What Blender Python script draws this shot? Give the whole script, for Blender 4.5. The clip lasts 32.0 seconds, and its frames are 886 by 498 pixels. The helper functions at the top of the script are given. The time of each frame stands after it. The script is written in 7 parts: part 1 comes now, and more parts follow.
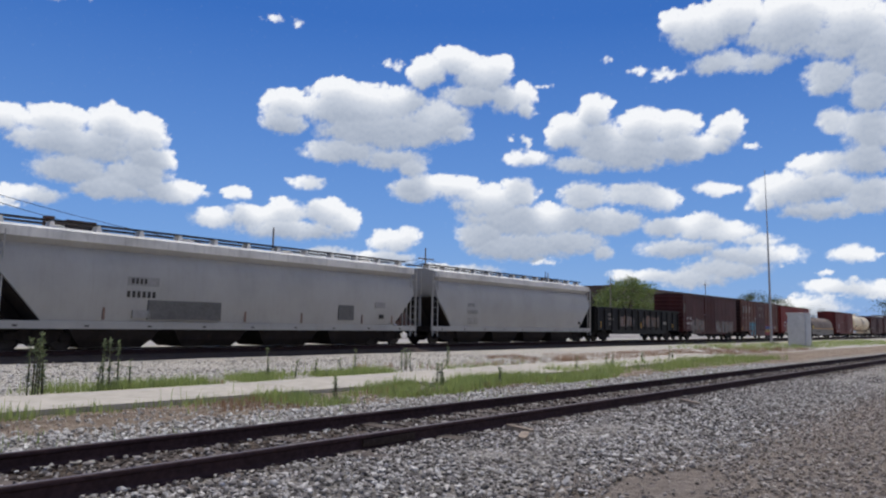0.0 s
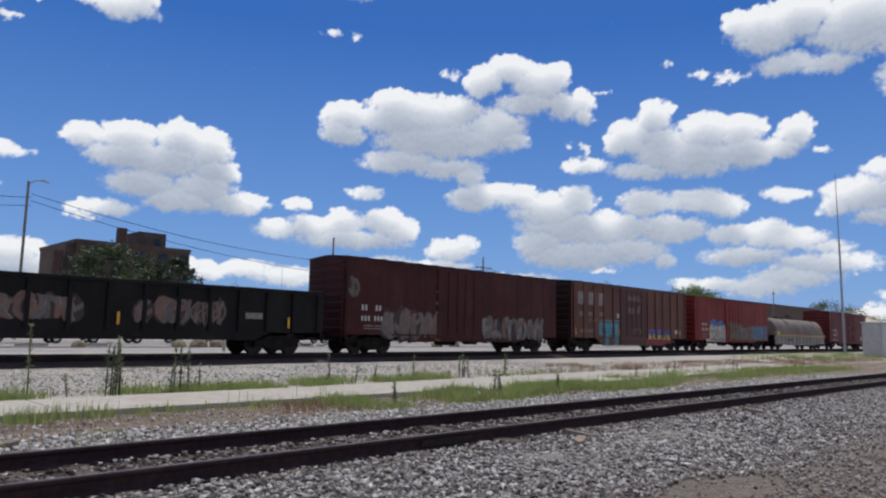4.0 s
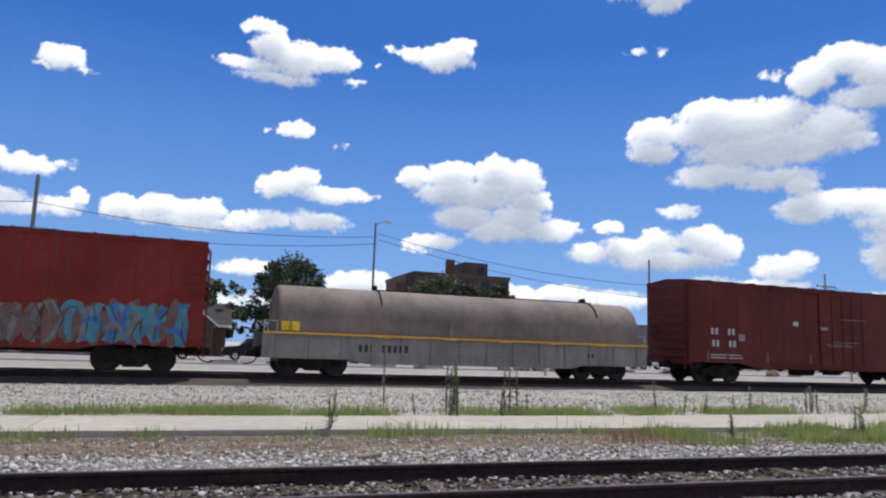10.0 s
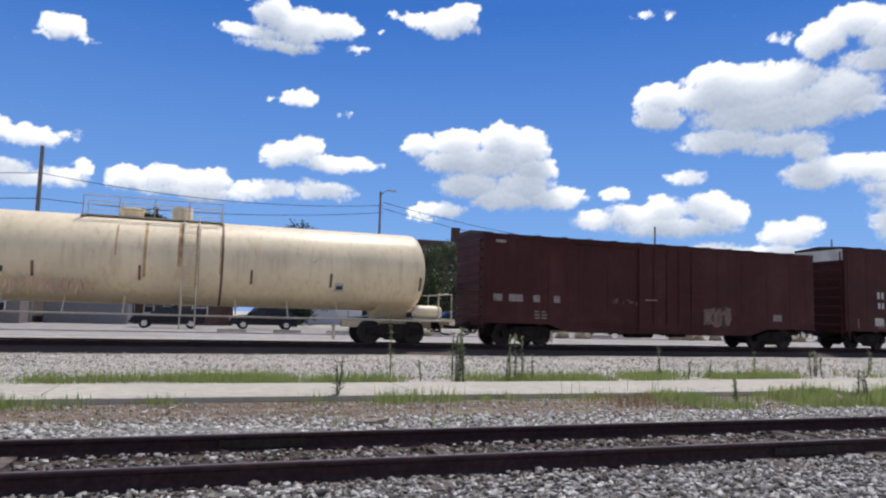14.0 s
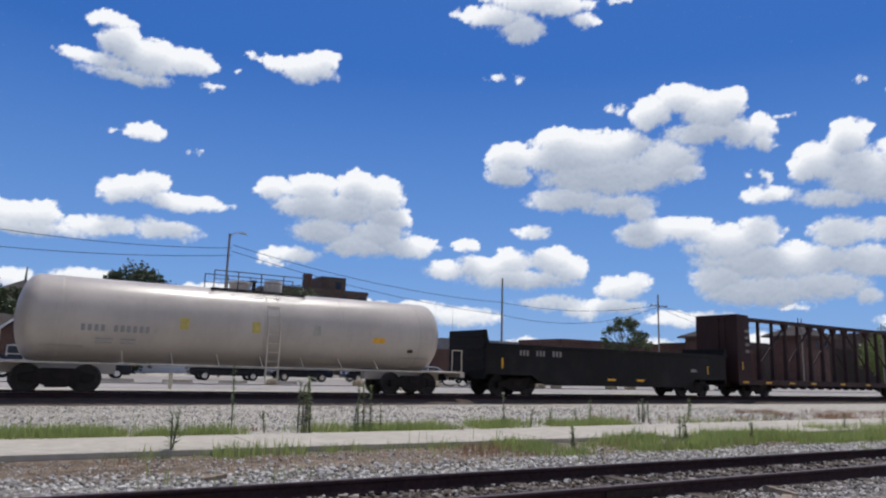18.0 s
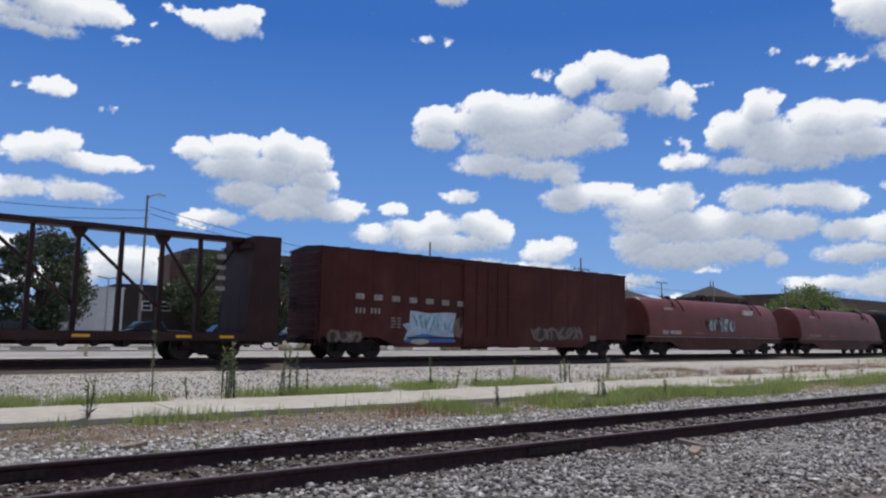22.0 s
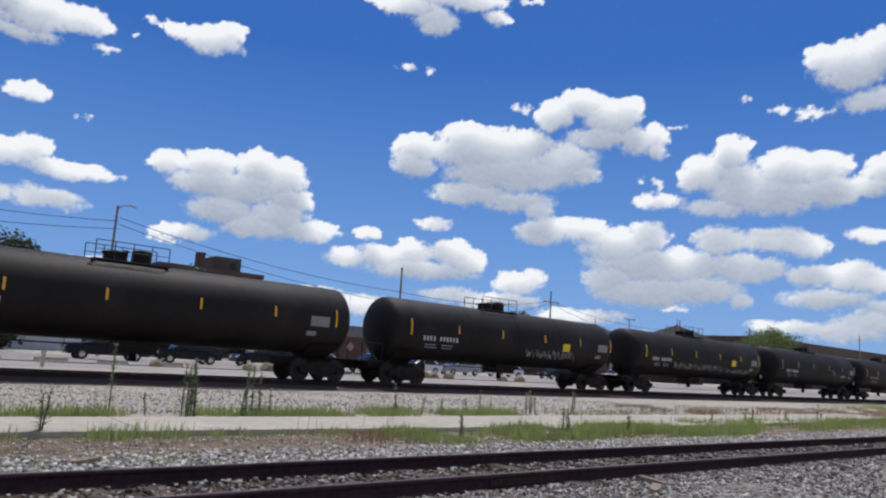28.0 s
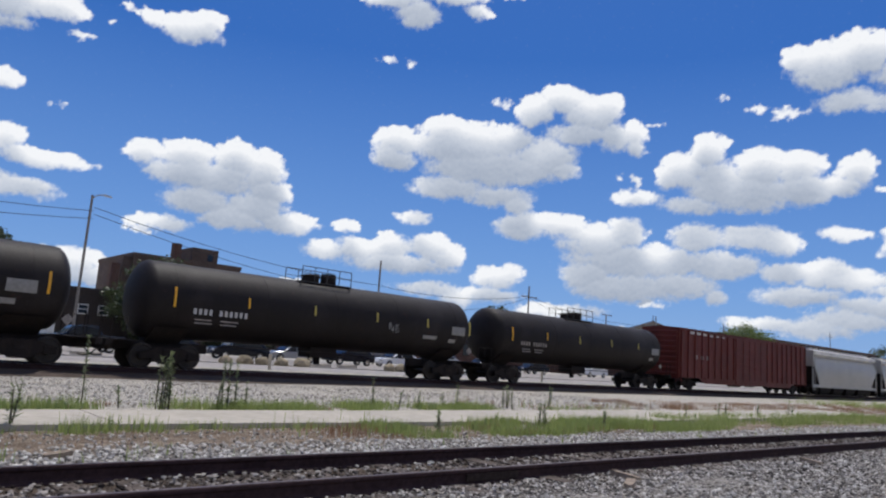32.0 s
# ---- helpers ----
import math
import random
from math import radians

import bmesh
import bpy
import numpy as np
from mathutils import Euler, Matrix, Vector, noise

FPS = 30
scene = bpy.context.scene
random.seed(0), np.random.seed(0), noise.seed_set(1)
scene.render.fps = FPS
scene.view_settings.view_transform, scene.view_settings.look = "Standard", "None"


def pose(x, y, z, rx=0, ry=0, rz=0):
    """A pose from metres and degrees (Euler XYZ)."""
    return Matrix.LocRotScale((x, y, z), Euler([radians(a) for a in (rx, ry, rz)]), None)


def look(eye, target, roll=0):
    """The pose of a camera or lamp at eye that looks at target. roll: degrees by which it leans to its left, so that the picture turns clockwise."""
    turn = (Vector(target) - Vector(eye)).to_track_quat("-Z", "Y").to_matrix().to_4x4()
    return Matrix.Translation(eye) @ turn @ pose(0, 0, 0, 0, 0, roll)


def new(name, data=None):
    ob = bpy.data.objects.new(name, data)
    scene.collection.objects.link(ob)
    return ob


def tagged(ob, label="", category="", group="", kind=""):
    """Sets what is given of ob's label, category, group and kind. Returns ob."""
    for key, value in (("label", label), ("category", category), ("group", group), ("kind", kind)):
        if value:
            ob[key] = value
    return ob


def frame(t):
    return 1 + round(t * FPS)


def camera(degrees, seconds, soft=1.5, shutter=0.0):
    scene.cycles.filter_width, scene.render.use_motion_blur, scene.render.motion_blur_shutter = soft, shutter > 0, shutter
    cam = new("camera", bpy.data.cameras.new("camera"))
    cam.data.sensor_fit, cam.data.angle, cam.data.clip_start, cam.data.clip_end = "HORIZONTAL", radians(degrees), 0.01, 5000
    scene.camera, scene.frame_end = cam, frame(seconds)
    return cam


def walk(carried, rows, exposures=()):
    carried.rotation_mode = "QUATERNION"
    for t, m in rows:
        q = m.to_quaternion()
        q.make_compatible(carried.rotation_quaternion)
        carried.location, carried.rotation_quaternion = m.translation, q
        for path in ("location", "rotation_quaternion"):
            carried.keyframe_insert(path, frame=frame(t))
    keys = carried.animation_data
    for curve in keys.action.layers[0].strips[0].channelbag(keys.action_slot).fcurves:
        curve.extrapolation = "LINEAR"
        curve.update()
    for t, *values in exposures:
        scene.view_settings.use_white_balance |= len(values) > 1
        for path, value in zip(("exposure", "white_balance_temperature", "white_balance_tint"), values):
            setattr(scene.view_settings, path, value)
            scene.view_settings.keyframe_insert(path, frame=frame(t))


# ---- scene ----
cam = camera(64.5, 32.0, 2.2)

EXPOSE = [(t, stops, 6320, 10) for t, stops in ((0.0, 0.03), (2.5, 0.02), (4.5, -0.05), (5.2, 0.03), (6.0, 0.25), (9.0, 0.22), (15.5, 0.25), (17.5, 0.05), (25.0, 0.02), (32.0, 0.02))]
PATH = [
    (0, (0.52, -6.295, 1.323), (2.021, -4.991, 1.536), 1.0),
    (0.5, (0.467, -6.422, 1.261), (1.971, -5.122, 1.482), 1.1),
    (1, (0.414, -6.483, 1.229), (1.903, -5.168, 1.456), 1.2),
    (1.5, (0.382, -6.504, 1.221), (1.863, -5.179, 1.453), 1.5),
    (2, (0.369, -6.501, 1.222), (1.846, -5.173, 1.457), 1.6),
    (2.5, (0.371, -6.492, 1.225), (1.837, -5.153, 1.462), 1.5),
    (4.5, (0.391, -6.432, 1.269), (1.719, -4.951, 1.476), 0.5),
    (5, (0.374, -6.41, 1.279), (1.601, -4.84, 1.443), -0.5),
    (5.5, (0.358, -6.357, 1.297), (1.403, -4.658, 1.441), -0.4),
    (6, (0.33, -6.277, 1.328), (1.184, -4.474, 1.461), 0.5),
    (6.5, (0.316, -6.249, 1.318), (1.003, -4.376, 1.453), 0.7),
    (7, (0.324, -6.25, 1.31), (0.962, -4.362, 1.481), 0.4),
    (7.5, (0.33, -6.256, 1.307), (0.868, -4.339, 1.488), 1.1),
    (8, (0.332, -6.262, 1.307), (0.859, -4.343, 1.507), 1.6),
    (8.5, (0.323, -6.267, 1.306), (0.886, -4.362, 1.54), 1.5),
    (9, (0.329, -6.279, 1.303), (0.942, -4.391, 1.551), 2.2),
    (9.5, (0.33, -6.292, 1.304), (0.967, -4.415, 1.568), 1.7),
    (10, (0.33, -6.304, 1.302), (0.972, -4.431, 1.582), 1.9),
    (10.5, (0.328, -6.31, 1.301), (0.999, -4.444, 1.568), 2.4),
    (11, (0.334, -6.314, 1.297), (1.084, -4.479, 1.563), 2.6),
    (11.5, (0.344, -6.313, 1.297), (1.171, -4.512, 1.564), 2.3),
    (12, (0.348, -6.312, 1.297), (1.2, -4.522, 1.56), 2.0),
    (12.5, (0.349, -6.313, 1.294), (1.18, -4.506, 1.512), 1.4),
    (13, (0.341, -6.317, 1.291), (1.154, -4.501, 1.488), 1.2),
    (13.5, (0.337, -6.322, 1.293), (1.049, -4.463, 1.48), 1.0),
    (14, (0.333, -6.329, 1.291), (0.966, -4.442, 1.481), 1.5),
    (14.5, (0.334, -6.341, 1.293), (1.054, -4.484, 1.479), 0.6),
    (15, (0.332, -6.352, 1.294), (1.187, -4.561, 1.544), 2.0),
    (15.5, (0.326, -6.356, 1.296), (1.269, -4.615, 1.575), 1.5),
    (17.5, (0.338, -6.352, 1.299), (1.34, -4.652, 1.629), 1.1),
    (18, (0.34, -6.347, 1.302), (1.339, -4.648, 1.637), 1.7),
    (18.5, (0.346, -6.333, 1.303), (1.38, -4.65, 1.616), 2.3),
    (19, (0.339, -6.324, 1.297), (1.393, -4.651, 1.593), 1.0),
    (19.5, (0.337, -6.322, 1.298), (1.423, -4.663, 1.561), 2.2),
    (20, (0.339, -6.329, 1.296), (1.456, -4.685, 1.521), 0.4),
    (20.5, (0.342, -6.342, 1.295), (1.471, -4.704, 1.504), 0.2),
    (21, (0.342, -6.348, 1.296), (1.487, -4.721, 1.504), 0.5),
    (21.5, (0.35, -6.35, 1.296), (1.514, -4.741, 1.529), 0.5),
    (22, (0.352, -6.353, 1.301), (1.532, -4.756, 1.539), 1.0),
    (22.5, (0.352, -6.348, 1.306), (1.516, -4.745, 1.583), 0.8),
    (23, (0.342, -6.337, 1.306), (1.499, -4.732, 1.594), 1.3),
    (23.5, (0.343, -6.338, 1.298), (1.504, -4.737, 1.594), 2.0),
    (24, (0.341, -6.337, 1.292), (1.507, -4.74, 1.593), 2.3),
    (24.5, (0.348, -6.336, 1.291), (1.523, -4.747, 1.597), 2.4),
    (25, (0.341, -6.345, 1.29), (1.528, -4.769, 1.614), 2.2),
    (25.5, (0.336, -6.352, 1.291), (1.519, -4.775, 1.628), 2.5),
    (27.5, (0.341, -6.366, 1.29), (1.565, -4.815, 1.603), 3.3),
    (28, (0.341, -6.364, 1.292), (1.574, -4.822, 1.609), 3.6),
    (28.5, (0.336, -6.361, 1.296), (1.577, -4.827, 1.618), 3.8),
    (29, (0.331, -6.366, 1.297), (1.578, -4.837, 1.623), 4.0),
    (29.5, (0.332, -6.372, 1.296), (1.591, -4.852, 1.618), 3.8),
    (30, (0.333, -6.375, 1.293), (1.597, -4.859, 1.616), 3.8),
    (30.5, (0.347, -6.373, 1.294), (1.613, -4.86, 1.62), 3.8),
    (31, (0.36, -6.369, 1.298), (1.629, -4.858, 1.626), 3.6),
    (31.5, (0.349, -6.364, 1.298), (1.624, -4.857, 1.62), 3.8),
    (32, (0.346, -6.353, 1.306), (1.627, -4.848, 1.61), 4.0),
]
walk(cam, [(t, look(eye, target, roll)) for t, eye, target, roll in PATH], EXPOSE)

# ---- light ----
SUN_AZ, SUN_EL = 48.0, 70.0      # degrees from +y towards +x, and above the horizon
world = bpy.data.worlds.new("sky")
scene.world = world
world.use_nodes = True
wt = world.node_tree
sky = wt.nodes.new("ShaderNodeTexSky")
sky.sky_type, sky.sun_disc = 'NISHITA', False
sky.sun_elevation, sky.sun_rotation = radians(SUN_EL), radians(SUN_AZ)
sky.air_density, sky.dust_density, sky.ozone_density, sky.altitude = 1.0, 0.7, 5.0, 300
hue = wt.nodes.new("ShaderNodeHueSaturation")
hue.inputs["Hue"].default_value, hue.inputs["Saturation"].default_value, hue.inputs["Value"].default_value = 0.507, 1.42, 1.02
wt.links.new(sky.outputs[0], hue.inputs["Color"])
even = wt.nodes.new("ShaderNodeMix")
even.data_type, even.inputs[0].default_value, even.inputs[7].default_value = 'RGBA', 0.45, (1.05, 2.65, 8.5, 1)
wt.links.new(hue.outputs[0], even.inputs[6])
wt.links.new(even.outputs[2], wt.nodes["Background"].inputs[0])
wt.nodes["Background"].inputs[1].default_value = 0.072
sun = new("sun", bpy.data.lights.new("sun", 'SUN'))
sun.data.energy, sun.data.angle, sun.data.color = 3.3, radians(0.55), (1.0, 0.94, 0.85)
way = Vector((math.sin(radians(SUN_AZ)) * math.cos(radians(SUN_EL)), math.cos(radians(SUN_AZ)) * math.cos(radians(SUN_EL)), math.sin(radians(SUN_EL))))
sun.matrix_world = look(way * 100, (0, 0, 0))



# ---- materials ----
def nodes_of(name):
    m = bpy.data.materials.new(name)
    m.use_nodes = True
    nt = m.node_tree
    return m, nt, nt.nodes["Principled BSDF"], nt.nodes.new, nt.links.new


def ramp(nt, fac, stops):
    r = nt.nodes.new("ShaderNodeValToRGB")
    while len(r.color_ramp.elements) < len(stops):
        r.color_ramp.elements.new(0.5)
    for e, (p, c) in zip(r.color_ramp.elements, stops):
        e.position, e.color = p, (*c, 1) if len(c) == 3 else c
    nt.links.new(fac, r.inputs[0])
    return r.outputs[0]


def tex(nt, kind, vec, scale, detail=4, rough=0.6):
    n = nt.nodes.new(kind)
    nt.links.new(vec, n.inputs["Vector"])
    n.inputs["Scale"].default_value = scale
    if kind == "ShaderNodeTexNoise":
        n.inputs["Detail"].default_value, n.inputs["Roughness"].default_value = detail, rough
    return n


def mixc(nt, fac, a, b, mode='MIX'):
    n = nt.nodes.new("ShaderNodeMix")
    n.data_type, n.blend_type = 'RGBA', mode
    for k, v in ((0, fac), (6, a), (7, b)):
        if isinstance(v, (int, float)):
            n.inputs[k].default_value = v
        elif isinstance(v, tuple):
            n.inputs[k].default_value = (*v, 1)
        else:
            nt.links.new(v, n.inputs[k])
    return n.outputs[2]


def coords(nt, stretch=(1, 1, 1), rand=False):
    tc = nt.nodes.new("ShaderNodeTexCoord")
    out = tc.outputs["Object"]
    if rand:
        oi, ad = nt.nodes.new("ShaderNodeObjectInfo"), nt.nodes.new("ShaderNodeVectorMath")
        ml = nt.nodes.new("ShaderNodeMath")
        ml.operation, ml.inputs[1].default_value = 'MULTIPLY', 60
        nt.links.new(oi.outputs["Random"], ml.inputs[0])
        nt.links.new(out, ad.inputs[0]), nt.links.new(ml.outputs[0], ad.inputs[1])
        out = ad.outputs[0]
    mp = nt.nodes.new("ShaderNodeMapping")
    mp.inputs["Scale"].default_value = stretch
    nt.links.new(out, mp.inputs[0])
    return mp.outputs[0]


def bump(nt, bs, height, strength, dist=0.01):
    b = nt.nodes.new("ShaderNodeBump")
    b.inputs["Strength"].default_value, b.inputs["Distance"].default_value = strength, dist
    nt.links.new(height, b.inputs["Height"])
    nt.links.new(b.outputs[0], bs.inputs["Normal"])


def paint(name, col, rust=0.25, dirt=(0.09, 0.07, 0.055), rough=0.55, streak=0.5, metal=0.0, rustcol=(0.16, 0.06, 0.025), dust=0.25, soft=1.0, spec=0.5):
    """Weathered paint on steel: faded patches, vertical streaks, rust spots, road dust."""
    m, nt, bs, nn, ln = nodes_of(name)
    v, s = coords(nt), coords(nt, (1.6, 1.6, 0.16))
    big = tex(nt, "ShaderNodeTexNoise", v, 0.55, 5, 0.6).outputs[0]
    run = tex(nt, "ShaderNodeTexNoise", s, 3.2, 6, 0.65).outputs[0]
    fine = tex(nt, "ShaderNodeTexNoise", v, 22, 5, 0.7).outputs[0]
    lo = tuple(c * (1 - 0.28 * soft) for c in col)
    hi = tuple(min(0.9, c * (1 + 0.22 * soft) + 0.012 * soft) for c in col)
    c = ramp(nt, big, [(0.3, lo), (0.5, col), (0.72, hi)])
    c = mixc(nt, ramp(nt, run, [(0.5, (0, 0, 0)), (0.78, (streak,) * 3)]), c, dirt)
    c = mixc(nt, ramp(nt, tex(nt, "ShaderNodeTexNoise", v, 2.4, 8, 0.75).outputs[0], [(0.6, (0, 0, 0)), (0.72, (rust,) * 3)]), c, rustcol)
    c = mixc(nt, dust, c, mixc(nt, ramp(nt, fine, [(0.35, (0.55,) * 3), (0.7, (1.25,) * 3)]), c, c, 'MULTIPLY'))
    ln(c, bs.inputs["Base Color"])
    ln(ramp(nt, fine, [(0.3, (rough - 0.12,) * 3), (0.7, (min(1, rough + 0.15),) * 3)]), bs.inputs["Roughness"])
    bs.inputs["Metallic"].default_value, bs.inputs["Specular IOR Level"].default_value = metal, spec
    bump(nt, bs, big, 0.25, 0.02)
    return m


def plain(name, col, rough=0.6, metal=0.0, var=0.18, scale=9.0, bumpy=0.15, rand=False):
    m, nt, bs, nn, ln = nodes_of(name)
    v = coords(nt, rand=rand)
    n1, n2 = tex(nt, "ShaderNodeTexNoise", v, scale, 5, 0.65).outputs[0], tex(nt, "ShaderNodeTexNoise", v, scale * 0.13, 3).outputs[0]
    c = ramp(nt, n1, [(0.3, tuple(x * (1 - var) for x in col)), (0.7, tuple(min(0.95, x * (1 + var)) for x in col))])
    c = mixc(nt, 0.6, c, ramp(nt, n2, [(0.3, (1 - var,) * 3), (0.7, (1 + var * 0.6,) * 3)]), 'MULTIPLY')
    ln(c, bs.inputs["Base Color"])
    bs.inputs["Roughness"].default_value, bs.inputs["Metallic"].default_value = rough, metal
    bs.inputs["Specular IOR Level"].default_value = 0.15 if rough > 0.69 else 0.5
    bump(nt, bs, n1, bumpy, 0.01)
    return m


def ground_mat():
    """Dirt and crushed stone: pale gravel by the far track, brown soil by the walk, grey ballast near by, tan dust to the right."""
    m, nt, bs, nn, ln = nodes_of("gravel_ground")
    v = coords(nt)
    sep = nn("ShaderNodeSeparateXYZ")
    warp = nn("ShaderNodeVectorMath"); warp.operation = 'MULTIPLY_ADD'
    wn = tex(nt, "ShaderNodeTexNoise", v, 0.35, 4)
    ln(wn.outputs[1], warp.inputs[0]); warp.inputs[1].default_value = (3, 2.4, 0); ln(v, warp.inputs[2])
    ln(warp.outputs[0], sep.inputs[0])
    stones = tex(nt, "ShaderNodeTexVoronoi", v, 15)
    tiny = tex(nt, "ShaderNodeTexNoise", v, 48, 6, 0.75).outputs[0]
    grit = tex(nt, "ShaderNodeTexNoise", v, 7, 7, 0.72).outputs[0]
    grey = ramp(nt, stones.outputs[1], [(0.0, (0.14, 0.125, 0.11)), (0.45, (0.30, 0.272, 0.24)), (1.0, (0.46, 0.425, 0.375))])
    pale = ramp(nt, grit, [(0.27, (0.22, 0.20, 0.165)), (0.46, (0.47, 0.43, 0.37)), (0.70, (0.68, 0.64, 0.56))])
    soil = ramp(nt, grit, [(0.28, (0.12, 0.085, 0.06)), (0.5, (0.30, 0.232, 0.17)), (0.78, (0.50, 0.43, 0.34))])
    bed = ramp(nt, grit, [(0.3, (0.045, 0.034, 0.028)), (0.55, (0.15, 0.115, 0.088)), (0.8, (0.30, 0.25, 0.205))])
    ruts = tex(nt, "ShaderNodeTexNoise", coords(nt, (0.22, 1.6, 1)), 1.1, 5, 0.6).outputs[0]
    soil = mixc(nt, ramp(nt, ruts, [(0.5, (0, 0, 0)), (0.68, (0.65,) * 3)]), soil, (0.13, 0.092, 0.066))
    tan = ramp(nt, grit, [(0.3, (0.18, 0.146, 0.118)), (0.55, (0.31, 0.26, 0.217)), (0.8, (0.44, 0.385, 0.33))])

    def band(out, a, b):
        mr = nn("ShaderNodeMapRange"); mr.interpolation_type = 'SMOOTHSTEP'
        ln(out, mr.inputs[0]); mr.inputs[1].default_value, mr.inputs[2].default_value = a, b
        return mr.outputs[0]
    # y from the near rails outwards: grey ballast, soil strip, pale gravel
    c = mixc(nt, band(sep.outputs[1], 3.9, 5.2), grey, soil)
    c = mixc(nt, band(sep.outputs[1], 8.6, 9.8), c, pale)
    raw = nn("ShaderNodeSeparateXYZ")
    ln(v, raw.inputs[0])
    gap = mixc(nt, band(raw.outputs[1], 1.62, 1.4), (0, 0, 0), band(raw.outputs[1], -0.12, 0.1), 'MIX')
    c = mixc(nt, gap, c, bed)
    c = mixc(nt, band(sep.outputs[1], -1.2, -2.0), c, tan)
    c = mixc(nt, 0.55, c, ramp(nt, tiny, [(0.3, (0.45,) * 3), (0.7, (1.3,) * 3)]), 'MULTIPLY')
    ln(c, bs.inputs["Base Color"])
    bs.inputs["Roughness"].default_value, bs.inputs["Specular IOR Level"].default_value = 0.95, 0.1
    hm = nn("ShaderNodeMath"); hm.operation = 'ADD'
    ln(stones.outputs[0], hm.inputs[0]); ln(tiny, hm.inputs[1])
    bump(nt, bs, hm.outputs[0], 0.9, 0.05)
    return m


def stone_mat(name, lo, mid, hi):
    m, nt, bs, nn, ln = nodes_of(name)
    geo = nn("ShaderNodeNewGeometry")
    c = ramp(nt, geo.outputs["Random Per Island"], [(0.0, lo), (0.5, mid), (0.93, hi), (1.0, tuple(min(0.8, x * 1.25) for x in hi))])
    n = tex(nt, "ShaderNodeTexNoise", coords(nt), 40, 4).outputs[0]
    ln(mixc(nt, 0.5, c, ramp(nt, n, [(0.3, (0.6,) * 3), (0.7, (1.2,) * 3)]), 'MULTIPLY'), bs.inputs["Base Color"])
    bs.inputs["Roughness"].default_value, bs.inputs["Specular IOR Level"].default_value = 0.9, 0.15
    return m


def leaf_mat(name, lo, hi, thin=0.25):
    m, nt, bs, nn, ln = nodes_of(name)
    geo = nn("ShaderNodeNewGeometry")
    ln(ramp(nt, geo.outputs["Random Per Island"], [(0.0, lo), (0.6, tuple((a + b) / 2 for a, b in zip(lo, hi))), (1.0, hi)]), bs.inputs["Base Color"])
    bs.inputs["Roughness"].default_value = 0.55
    bs.inputs["Transmission Weight"].default_value = 0.0
    tr, mx = nn("ShaderNodeBsdfTranslucent"), nn("ShaderNodeMixShader")
    tr.inputs[0].default_value = (*[min(1, x * 1.5) for x in hi], 1)
    mx.inputs[0].default_value = thin
    out = nt.nodes["Material Output"]
    ln(bs.outputs[0], mx.inputs[1]), ln(tr.outputs[0], mx.inputs[2]), ln(mx.outputs[0], out.inputs[0])
    return m


def brick_mat(name, a, b, mortar):
    m, nt, bs, nn, ln = nodes_of(name)
    br = nn("ShaderNodeTexBrick")
    tc = nn("ShaderNodeTexCoord"); sp = nn("ShaderNodeSeparateXYZ"); cb = nn("ShaderNodeCombineXYZ"); ad = nn("ShaderNodeMath")
    ln(tc.outputs["Object"], sp.inputs[0]); ln(sp.outputs[0], ad.inputs[0]); ln(sp.outputs[1], ad.inputs[1])
    ln(ad.outputs[0], cb.inputs[0]); ln(sp.outputs[2], cb.inputs[1]); ln(cb.outputs[0], br.inputs["Vector"])
    br.inputs["Color1"].default_value, br.inputs["Color2"].default_value, br.inputs["Mortar"].default_value = (*a, 1), (*b, 1), (*mortar, 1)
    br.inputs["Scale"].default_value = 2.0
    n = tex(nt, "ShaderNodeTexNoise", coords(nt), 0.8, 5).outputs[0]
    ln(mixc(nt, 0.6, br.outputs[0], ramp(nt, n, [(0.3, (0.6,) * 3), (0.7, (1.2,) * 3)]), 'MULTIPLY'), bs.inputs["Base Color"])
    bs.inputs["Roughness"].default_value = 0.9
    return m


